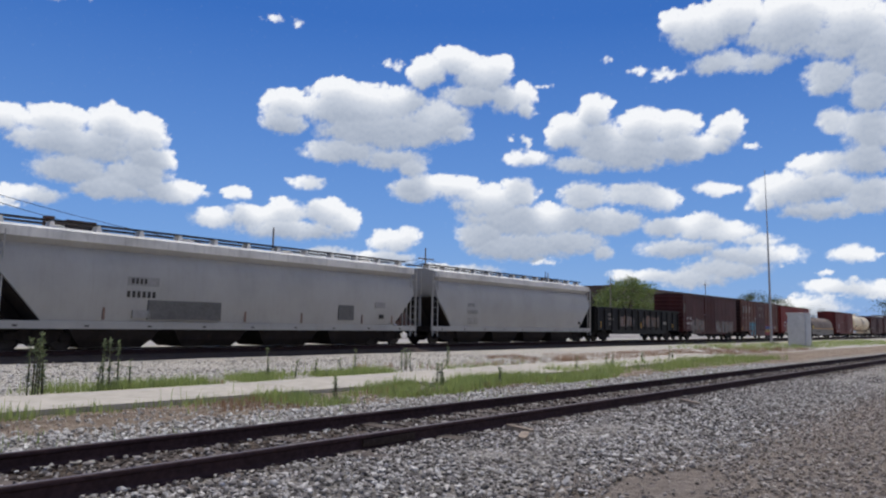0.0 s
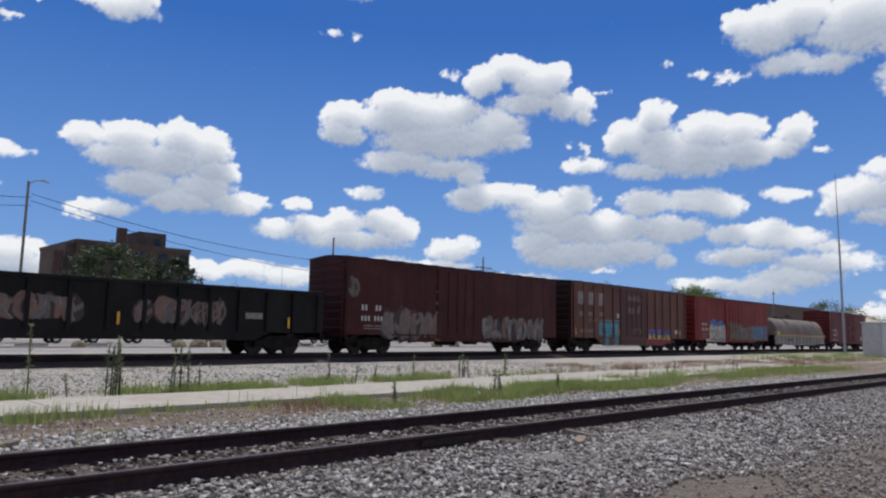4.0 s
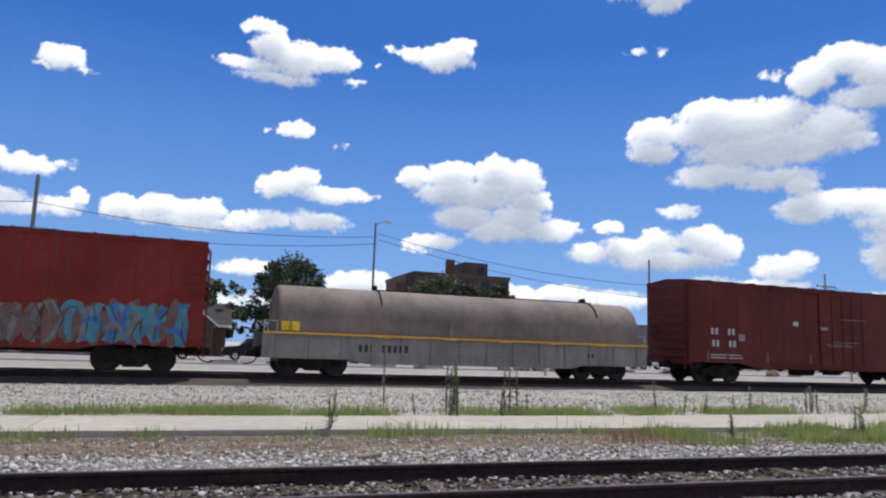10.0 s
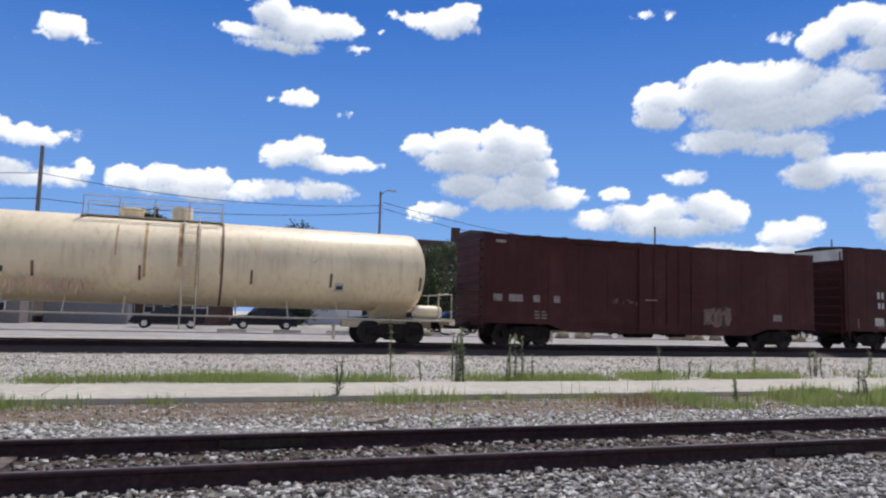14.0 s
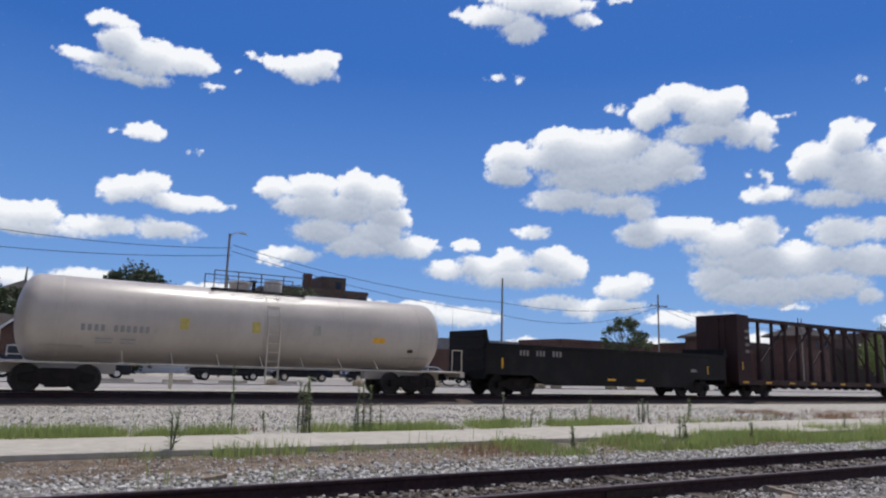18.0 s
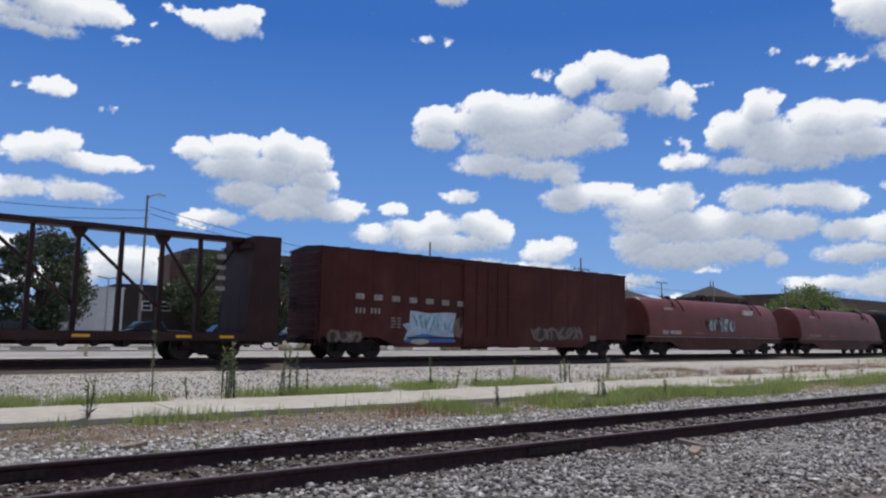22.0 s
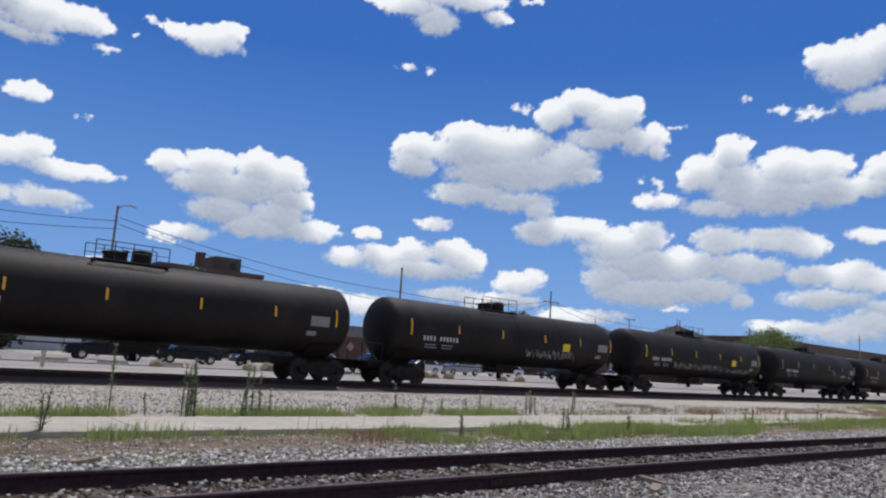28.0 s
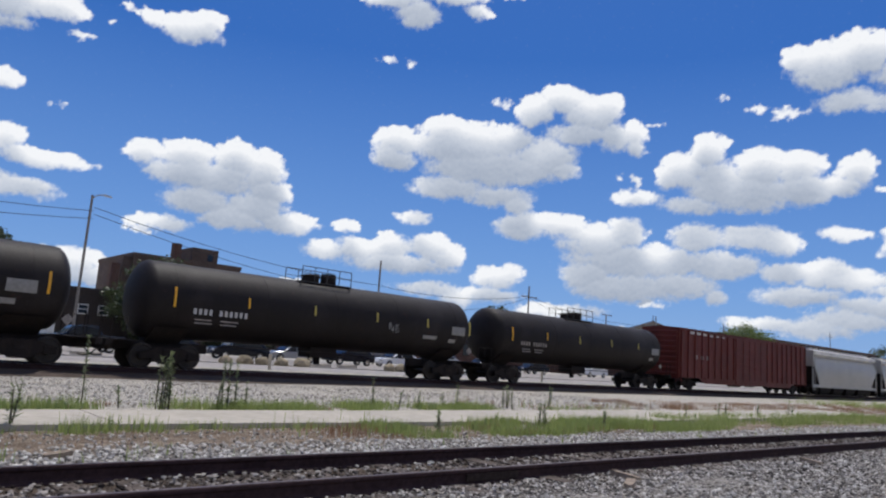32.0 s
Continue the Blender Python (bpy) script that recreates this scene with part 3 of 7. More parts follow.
def cloud_fields(a, e):
    """Thickness of the clouds over a grid of azimuth and elevation, and how much daylight reaches each place in them."""
    wa = a + 1.1 * (fbm(a * 0.7, e * 0.9, 11) - 0.5) + 0.45 * (fbm(a * 2.6, e * 3.0, 12, 3) - 0.5)
    we = e + 0.55 * (fbm(a * 0.7, e * 0.9, 21) - 0.5) + 0.32 * (fbm(a * 2.6, e * 3.0, 22, 3) - 0.5)
    knobs = 0.62 * heads(wa * 0.6, we * 0.85, 31) + 0.28 * heads(wa * 1.5, we * 1.9, 32) + 0.10 * heads(wa * 3.6, we * 4.4, 33)
    frays = fbm(a * 2.0, e * 2.6, 41, 5)
    thick, small = np.full(a.shape, -3.0), np.full(a.shape, -3.0)
    for puffs in PUFFS:
        for az, el, rx, ry in puffs:
            d = ((wa - az) / rx) ** 2 + ((we - el) / ry) ** 2
            h = (1 - d) * (0.35 + 0.65 * min(1.0, ry / 1.2))
            if ry < 0.55:
                small = np.maximum(small, 1 - d)
            else:
                thick = np.maximum(thick, h)
    calm = fbm(a * 0.5, e * 0.6, 51, 2)
    broad = thick + 0.30 * (knobs - 0.5)
    body = thick + (0.25 + 0.6 * calm) * (knobs - 0.55) + 0.55 * (frays - 0.5)
    scrap = 0.75 * small + 2.1 * (frays - 0.56)
    return body, scrap, broad


GRAIN = 0.125     # degrees between the threads of the cloud sheet


def daylight(body, broad):
    """Light reaches the tops; what lies above a place shades it, and swellings are paler on their upper side."""
    depth = np.sqrt(np.clip(broad, 0, None))
    shade = np.zeros_like(body)
    for k in range(1, 23):
        shade[:, :-k] += depth[:, k:] * GRAIN
    blur = np.zeros_like(shade)
    for k in range(-4, 5):
        blur += np.roll(shade, k, axis=0) / 9
    shade = blur
    gx, gy = np.gradient(np.sqrt(np.clip(0.6 * broad + 0.4 * body, 0, None)), GRAIN)
    facing = np.clip(0.5 - 0.5 * gy / np.sqrt(1 + gy * gy + gx * gx), 0, 1)
    light = np.clip(0.95 * np.exp(-0.88 * shade) + 0.20 * (facing - 0.5) + 0.10, 0, 1)
    return np.where(body < 0, np.maximum(light, 0.6), light), np.clip(shade / 0.7, 0, 1)


def cloud_sheet():
    m = bpy.data.materials.new("cumulus")
    m.use_nodes = True
    nt = m.node_tree
    nt.nodes.clear()
    nn, ln = nt.nodes.new, nt.links.new

    def attribute(name):
        n = nn("ShaderNodeAttribute")
        n.attribute_name = name
        return n.outputs["Fac"]

    def math2(op, a, b):
        n = nn("ShaderNodeMath")
        n.operation = op
        for k, q in ((0, a), (1, b)):
            if isinstance(q, (int, float)):
                n.inputs[k].default_value = q
            else:
                ln(q, n.inputs[k])
        return n.outputs[0]

    uv = nn("ShaderNodeUVMap")
    uv.uv_map = "sky_degrees"
    fray = math2('SUBTRACT', tex(nt, "ShaderNodeTexNoise", uv.outputs[0], 3.2, 6, 0.62).outputs[0], 0.5)
    soft = nn("ShaderNodeMapRange")
    soft.interpolation_type = 'SMOOTHSTEP'
    ln(math2('ADD', attribute("cover"), math2('MULTIPLY', fray, 0.8)), soft.inputs[0])
    soft.inputs[1].default_value, soft.inputs[2].default_value, soft.inputs[4].default_value = 0.06, 1.0, 0.985
    glow = math2('ADD', attribute("daylight"), math2('MULTIPLY', fray, 0.10))
    col = ramp(nt, glow, [(0.08, (0.33, 0.38, 0.47)), (0.34, (0.56, 0.60, 0.67)), (0.70, (0.92, 0.92, 0.92))])
    em, tr, mx, out = nn("ShaderNodeEmission"), nn("ShaderNodeBsdfTransparent"), nn("ShaderNodeMixShader"), nn("ShaderNodeOutputMaterial")
    ln(col, em.inputs[0])
    # thin summer haze as an emissive veil, brightening the sky towards the horizon
    sep, rise, haze, veil = nn("ShaderNodeSeparateXYZ"), nn("ShaderNodeMapRange"), nn("ShaderNodeEmission"), nn("ShaderNodeMixShader")
    ln(uv.outputs[0], sep.inputs[0]), ln(sep.outputs[1], rise.inputs[0])
    for k, q in ((1, 24.0), (2, -1.0), (3, 0.0), (4, 0.62)):
        rise.inputs[k].default_value = q
    haze.inputs[0].default_value = (0.27, 0.47, 0.84, 1)
    ln(rise.outputs[0], veil.inputs[0]), ln(tr.outputs[0], veil.inputs[1]), ln(haze.outputs[0], veil.inputs[2])
    ln(soft.outputs[0], mx.inputs[0]), ln(veil.outputs[0], mx.inputs[1]), ln(em.outputs[0], mx.inputs[2]), ln(mx.outputs[0], out.inputs[0])
    # unseen broken cumulus behind and above, glowing, added to whiten the blue fill light
    m2 = bpy.data.materials.new("unseen_cumulus_fill")
    m2.use_nodes = True
    n2 = m2.node_tree
    n2.nodes.clear()
    u2 = n2.nodes.new("ShaderNodeUVMap")
    u2.uv_map = "sky_degrees"
    a2 = ramp(n2, tex(n2, "ShaderNodeTexNoise", u2.outputs[0], 0.09, 8, 0.55).outputs[0], [(0.46, (0, 0, 0)), (0.56, (1, 1, 1))])
    e2, t2, x2, o2 = n2.nodes.new("ShaderNodeEmission"), n2.nodes.new("ShaderNodeBsdfTransparent"), n2.nodes.new("ShaderNodeMixShader"), n2.nodes.new("ShaderNodeOutputMaterial")
    e2.inputs[0].default_value = (0.62, 0.61, 0.59, 1)
    for p_, q_ in ((a2, x2.inputs[0]), (t2.outputs[0], x2.inputs[1]), (e2.outputs[0], x2.inputs[2]), (x2.outputs[0], o2.inputs[0])):
        n2.links.new(p_, q_)

    def dome(azs, els):
        """Part of a far sphere; its points run along the elevation first."""
        a, e = np.meshgrid(azs, els, indexing="ij")
        ra, re = np.radians(a), np.radians(e)
        co = np.stack((np.sin(ra) * np.cos(re), np.cos(ra) * np.cos(re), np.sin(re)), -1).reshape(-1, 3) * 3800.0
        n, k = a.shape
        q = (np.arange(n - 1)[:, None] * k + np.arange(k - 1)[None, :]).reshape(-1)
        return co, np.stack((q, q + 1, q + k + 1, q + k), -1), np.stack((a, e), -1).reshape(-1, 2), a, e

    front = dome(np.arange(-26, 92.01, GRAIN), np.arange(-0.5, 36.51, GRAIN))
    behind = dome(np.arange(92, 334.1, 4.0), np.arange(-0.5, 66, 2.0))
    shift = len(front[0])
    co, quads, deg = np.concatenate((front[0], behind[0])), np.concatenate((front[1], behind[1] + shift)), np.concatenate((front[2], behind[2]))
    me = bpy.data.meshes.new("backdrop")
    me.vertices.add(len(co)), me.loops.add(quads.size), me.polygons.add(len(quads))
    me.vertices.foreach_set("co", co.reshape(-1).astype(np.float32))
    me.loops.foreach_set("vertex_index", quads.reshape(-1).astype(np.int32))
    me.polygons.foreach_set("loop_start", np.arange(0, quads.size, 4, dtype=np.int32))
    me.polygons.foreach_set("material_index", (np.arange(len(quads)) >= len(front[1])).astype(np.int32))
    me.update(calc_edges=True)
    me.uv_layers.new(name="sky_degrees").data.foreach_set("uv", deg[quads.reshape(-1)].reshape(-1).astype(np.float32))
    body, scrap, broad = cloud_fields(front[3], front[4])
    light, under = daylight(body, broad)
    cover = np.maximum(np.clip((body + 0.08 + 0.10 * under) / (0.34 + 0.55 * under), 0, 1), 0.9 * np.clip((scrap + 0.05) / 0.8, 0, 1))
    for name, field in (("cover", cover), ("daylight", light)):
        at_ = me.attributes.new(name, 'FLOAT', 'POINT')
        at_.data.foreach_set("value", np.concatenate((field.reshape(-1), np.zeros(len(co) - shift))).astype(np.float32))
    me.materials.append(m), me.materials.append(m2)
    ob = tagged(new("backdrop", me), "scattered white fair-weather cumulus clouds in a deep blue sky", "clouds", kind="structure")
    ob.location = (0.34, -6.33, 1.3)


cloud_sheet()


# ---- ground ----
def ground():
    xs = sorted({*range(-3000, -60, 420), *np.arange(-60, -12, 6.0).tolist(), *np.arange(-12, 60, 0.6).tolist(), *np.arange(60, 200, 8.0).tolist(), *range(200, 4200, 400)})
    ys = sorted({*range(-2000, -20, 330), *np.arange(-20, -7, 2.0).tolist(), *np.arange(-7, 20, 0.45).tolist(), *np.arange(20, 70, 3.0).tolist(), *range(70, 4000, 380)})
    vs = []
    for y in ys:
        for x in xs:
            near = max(0.0, 1 - max(abs(x - 18) - 36, abs(y - 6) - 11, 0) / 6)
            track = 1 if (-0.9 < y < 2.4 or 19.5 < y < 23.5 or 5.2 < y < 9.9) else 0
            h = (noise.noise(Vector((x * 0.35, y * 0.5, 0))) * 0.045 + noise.noise(Vector((x * 1.5, y * 1.5, 4))) * 0.018) * near * (0.25 if track else 1)
            if 3.2 < y < 5.6 and -30 < x < 45:
                worn = math.sin(math.pi * (y - 3.2) / 2.4)
                h -= (0.05 + 0.025 * math.sin(y * 6.3 + 0.3 * x)) * worn * near
            vs.append((x, y, -0.185 + h))
    w = len(xs)
    fs = [(j * w + i, j * w + i + 1, j * w + w + i + 1, j * w + w + i) for j in range(len(ys) - 1) for i in range(w - 1)]
    me = soup("ground", vs, fs, "ground")
    me.shade_smooth()
    tagged(new("ground", me), "gravel and dirt yard ground beside the tracks", "ground", kind="structure")


ground()


TURN = math.atan(0.028)      # the far track and the street lead slightly away from the near track


def slab(name, x0, x1, y0, y1, z, mat, label, deep=0.25):
    ob = single(name, bx(B(), x0, x1, y0, y1, z - deep, z, 0.01), mat, label, name, kind="structure")
    ob.rotation_euler.z = TURN


# paving behind the far track
slab("road", -400, 900, 30.5, 37.5, -0.07, "road", "sunlit worn asphalt street behind the far track", 0.15)
slab("pavement", -400, 900, 25.2, 26.9, 0.05, "concrete", "pale concrete path along the far track", 0.3)
slab("parking_lot", -120, 260, 38.5, 58.0, -0.03, "asphalt", "pale sun-bleached parking lot", 0.2)


# ---- tracks ----
def rail_profile(s=1.0):
    half = [(0.0, 0.0), (0.076, 0.0), (0.076, 0.012), (0.022, 0.03), (0.009, 0.05), (0.009, 0.128), (0.022, 0.14), (0.037, 0.148), (0.037, 0.176), (0.028, 0.186)]
    pts = half[1:] + [(-y, z) for y, z in half[:0:-1]]
    return [(y * s, z * s) for y, z in pts]


def track(label, y_near, top, x0, x1, tie_x, tie_z, tilt, head):
    root = thing("railway_track", label, "railway track", kind="structure")
    for y in (y_near, y_near + 1.5):
        r = B()
        loft(r, [[(x, y + a, top - 0.186 + b) for a, b in rail_profile()] for x in (x0, x1)])
        rail = part("rail", r, "rail_side", root, "rusty brown steel rail")
        part("running_surface", bx(B(), x0, x1, y - 0.026, y + 0.026, top - 0.001, top + 0.002), head, rail, "polished rail head" if head == "rail_top" else "dull worn rail head")
    tie = mesh_of("tie", bx(B(), -0.115, 0.115, -1.28, 1.28, -0.17, 0.0, 0.012), "tie")
    pl = B()
    bx(pl, -0.10, 0.10, -0.18, 0.18, 0, 0.014)
    for sx, sy in ((-.06, -.11), (.06, .11), (-.06, .11), (.06, -.11)):
        rod(pl, (sx, sy, 0.01), (sx, sy, 0.045), 0.016, 6)
    pl = mesh_of("tie_plate", pl, "plate")
    rnd = random.Random(5)
    for x in tie_x:
        t = part("tie", tie, None, root)
        at(t, x + rnd.uniform(-.04, .04), y_near + 0.75 + rnd.uniform(-.09, .09), tie_z + rnd.uniform(-.035, .012), rnd.uniform(-tilt, tilt))
        for y in (y_near, y_near + 1.5):
            q = part("tie_plate", pl, None, t)
            q.location = (0, y - t.location.y, top - 0.2 - t.location.z)
    return root


near = track("near railway track of rusty rails on half-buried wooden ties", 0.0, 0.0, -300, 900, np.arange(-9, 62, 0.54).tolist(), -0.158, 0.04, "rail_worn")
far = track("far railway track with dark rusty rails in pale gravel", 20.414, 0.15, -400, 900, np.arange(-14, 46, 0.6).tolist(), -0.05, 0.01, "rail_top")
far.rotation_euler.z = TURN
jb = mesh_of("joint_bar", bx(B(), -0.45, 0.45, -0.012, 0.012, 0, 0.09, 0.004), "plate")
for x, y in ((6.8, 0), (18.6, 1.5), (1.0, 1.5), (30.5, 0)):
    for s in (-0.024, 0.024):
        part("joint_bar", jb, None, near, "bolted joint bar").location = (x, y + s, -0.145)
# ballast shoulder of the far track; its dark colour carries the train's shade
sh = B()
loft(sh, [[(x, 18.6, -0.2), (x, 19.6, -0.06), (x, 20.0, -0.03), (x, 22.4, -0.03), (x, 23.9, -0.2)] for x in (-400, 900)], cap=False, closed=False)
single("ballast_bed", sh, "shade_bed", "low bed of brown ballast under the far track, darkened as train shade", "ballast", kind="structure").rotation_euler.z = TURN


# ---- stones ----
BARE = (6.9, -3.42, 1.4, 0.42)
def bare(x, y):
    """The worn dirt patch in the lane."""
    return ((x - BARE[0]) / BARE[2]) ** 2 + ((y - BARE[1]) / BARE[3]) ** 2 + 0.9 * noise.noise(Vector((x * 1.3, y * 2.2, 3))) < 1


def scatter_stones(name, label, mat, regions, seed, thin):
    """regions: (x0, x1, y0, y1, count, size). Irregular crushed stones, joined."""
    rng = np.random.default_rng(seed)
    ico = B()
    bmesh.ops.create_icosphere(ico, subdivisions=1, radius=1)
    base = np.array([v.co for v in ico.verts])
    tri = np.array([[v.index for v in f.verts] for f in ico.faces])
    ico.free()
    shapes = [base * (1 + rng.uniform(-.34, .3, (12, 1))) * rng.uniform((.8, .55, .42), (1.25, .9, .75)) for _ in range(14)]
    V, F, k = [], [], 0
    for x0, x1, y0, y1, count, size in regions:
        px = x0 + (x1 - x0) * rng.random(count) ** thin
        px, py = px + rng.normal(0, 0.5, count), rng.uniform(y0, y1, count) + rng.normal(0, 0.22, count)
        for x, y in zip(px, py):
            if abs(y) < 0.06 or abs(y - 1.5) < 0.06:
                continue
            if bare(x, y) and rng.random() < 0.88:
                continue
            s = size * rng.uniform(0.55, 1.35)
            a, b = rng.uniform(0, math.tau), rng.uniform(-.6, .6)
            ca, sa, cb, sb = math.cos(a), math.sin(a), math.cos(b), math.sin(b)
            rot = np.array([[ca, -sa * cb, sa * sb], [sa, ca * cb, -ca * sb], [0, sb, cb]])
            z = -0.175 + 0.1 * s + rng.uniform(0, 0.012)
            V.append(shapes[rng.integers(14)] @ rot.T * s + (x, y, z))
            F.append(tri + k)
            k += 12
    me = soup(name, np.concatenate(V), np.concatenate(F), mat)
    tagged(new(name, me), label, "ballast stones", kind="stuff")


scatter_stones("ballast_stones", "grey crushed ballast stones in front of the near track", "stone",
               [(-4, 28, -3.2, -0.1, 34000, 0.025), (-4, 16, -2.9, -0.4, 2500, 0.040), (-4, 40, 0.1, 1.42, 900, 0.024)], 3, 1.5)
# dark stone colours also carry the deep shadows between the ties
scatter_stones("track_stones", "dark stones and crumbled wood between the near rails, deep shadow in their colour", "dark_stone",
               [(-6, 40, 0.1, 1.42, 6500, 0.026), (-4, 24, 0.1, 1.42, 1500, 0.042), (-5, 30, -0.45, -0.05, 2200, 0.026), (-5, 30, 1.55, 1.95, 1600, 0.026)], 8, 1.4)
scatter_stones("pale_ballast", "bright pale crushed stones behind the near track", "white_stone",
               [(-6, 34, 1.6, 3.6, 14000, 0.031), (-6, 20, 3.2, 5.2, 1800, 0.024), (-8, 30, 9.2, 18.5, 12000, 0.027), (-6, 30, 3.4, 5.4, 900, 0.016)], 4, 1.3)
scatter_stones("loose_gravel", "tan loose gravel and dust of the yard lane", "tan_stone", [(3, 32, -6.0, -2.8, 22000, 0.021), (20, 60, -7, 0, 3000, 0.028), (-14, 4, -10, -2.9, 9000, 0.021), (3, 32, -11, -6, 7000, 0.021)], 6, 1.4)

# ---- splintered boards by the near rail ----
for x, y, turn, long in ((8.95, -0.46, 1.45, 0.5), (8.45, -0.88, 0.5, 0.42), (14.5, -0.72, 1.2, 0.5), (2.6, 3.0, 0.4, 0.36)):
    pl = B()
    loft(pl, [[(q * long, -0.07 * w, 0), (q * long, 0.06 * w, 0), (q * long, 0.05 * w, 0.045 + lift), (q * long, -0.06 * w, 0.04 + lift)] for q, w, lift in ((-.5, .5, 0), (-.4, 1, .01), (.1, 1.1, .02), (.38, .9, .03), (.5, .35, .02))])
    at(single("broken_board", pl, "tan_wood", "splintered weathered board lying on the ballast", "board", "broken boards by the rail"), x, y, -0.165, turn)


# ---- concrete walk ----
walk_root = thing("concrete_walk", "long pale concrete walk with a raised edge", "concrete walk", kind="structure")
edge = [(-26, 5.5, 7.75), (-20, 5.5, 7.75), (-14, 5.55, 7.75), (-8, 5.55, 7.75), (-2, 5.6, 7.75), (4, 5.6, 7.8), (10, 5.55, 7.85), (13.4, 5.25, 8.1), (17.5, 5.3, 8.3), (23, 5.6, 8.6), (29, 6.0, 8.9), (35, 6.6, 9.2), (41, 7.3, 9.6)]
for (xa, ya, yb), (xb, yc, yd) in zip(edge, edge[1:]):
    s = B()
    loft(s, [[(xa + .012, ya, z), (xb - .012, yc if xb != 13.4 else ya, z), (xb - .012, yd, z), (xa + .012, yb, z)] for z in (-0.35, -0.085)])
    bmesh.ops.bevel(s, geom=list(s.edges), offset=0.012, segments=1, affect='EDGES')
    part("slab", s, "concrete", walk_root)


# ---- grass and weeds ----
def blades(name, label, mat, spots, seed, lean=0.35):
    """spots: (x, y, z, height, blades, spread). Narrow bent blades, joined."""
    rng = np.random.default_rng(seed)
    V, F, k = [], [], 0
    for x, y, z, h, n, spread in spots:
        for _ in range(n):
            bx_, by_ = x + rng.normal(0, spread), y + rng.normal(0, spread * 0.6)
            hh, a, w = h * rng.uniform(.45, 1.2), rng.uniform(0, math.tau), rng.uniform(.004, .010)
            l = hh * rng.uniform(.05, lean)
            dx, dy = math.cos(a), math.sin(a)
            V += [(bx_ - dy * w, by_ + dx * w, z), (bx_ + dy * w, by_ - dx * w, z), (bx_ + dx * l * .4 + dy * w * .7, by_ + dy * l * .4 - dx * w * .7, z + hh * .6), (bx_ + dx * l * .4 - dy * w * .7, by_ + dy * l * .4 + dx * w * .7, z + hh * .6), (bx_ + dx * l, by_ + dy * l, z + hh)]
            F += [(k, k + 1, k + 2, k + 3), (k + 3, k + 2, k + 4)]
            k += 5
    tagged(new(name, soup(name, V, F, mat)), label, "grass", kind="stuff")


def patch(rng, x0, x1, y0, y1, n, h, z=-0.17, b=9, spread=0.15):
    """Clumped spots in a strip."""
    out = []
    for _ in range(n):
        x, y = rng.uniform(x0, x1), rng.uniform(y0, y1)
        d = noise.noise(Vector((x * 0.45, y * 0.9, 7))) + 0.55 * noise.noise(Vector((x * 1.6, y * 2.2, 2))) + 0.16
        if d > rng.uniform(-.05, .5):
            out.append((x, y, z, h * rng.uniform(.45, 1.35), b, spread))
    return out


rg = random.Random(21)
front = (patch(rg, 8.5, 20, 3.6, 5.5, 3000, 0.19, b=14) + patch(rg, 12, 17.5, 3.8, 5.3, 800, 0.24, b=10) + patch(rg, -6, 20, 5.15, 5.55, 330, 0.15) + patch(rg, 20, 40, 4.2, 6.6, 1600, 0.26, b=12)
         + patch(rg, -3.6, -1.2, 4.9, 5.6, 150, 0.2) + patch(rg, 2.8, 4.6, 5.0, 5.6, 60, 0.24) + patch(rg, -14, -4, 4.8, 5.6, 160, 0.16))
blades("walk_grass", "green grass tufts along the front of the concrete walk", "grass", front, 1)
back = (patch(rg, -3.0, 2.2, 8.0, 9.5, 800, 0.20, b=15) + patch(rg, 2.4, 4.4, 8.1, 9.3, 260, 0.21, b=14) + patch(rg, 5.4, 9.4, 8.1, 9.4, 560, 0.21, b=15) + patch(rg, 10.6, 16, 8.4, 9.8, 760, 0.19, b=14)
        + patch(rg, 16, 22, 8.8, 10, 110, 0.13) + patch(rg, -16, -3.8, 8, 9.4, 400, 0.18))
blades("gravel_grass", "green grass strip between the concrete walk and pale gravel", "grass", back, 2)
verge = patch(rg, 52, 130, 9, 17, 2600, 0.34, b=14, spread=0.3)
blades("verge_grass", "green grass verge farther along the tracks", "grass", verge, 3)
dryp = patch(rg, 26, 64, 8.0, 13.5, 2600, 0.15, b=12, spread=0.25) + patch(rg, 16, 30, 9.2, 11, 160, 0.2) + patch(rg, 7, 20, 3.7, 5.4, 420, 0.15) + patch(rg, -8, 7, 3.6, 5.4, 220, 0.08, b=6) + patch(rg, -6, 18, 8.0, 9.7, 260, 0.12)
blades("dry_grass", "brown dried grass beside the gravel", "dry", dryp, 4)


tall = patch(rg, 6, 40, 3.6, 5.6, 420, 0.34, b=3, spread=0.2) + patch(rg, -10, 24, 8.0, 10.2, 520, 0.34, b=3, spread=0.2) + patch(rg, -8, 30, 1.9, 3.6, 160, 0.2, b=3, spread=0.1)
blades("tall_grass", "thin tall grass stems and seedlings beside the walk", "grass", tall, 5, 0.5)


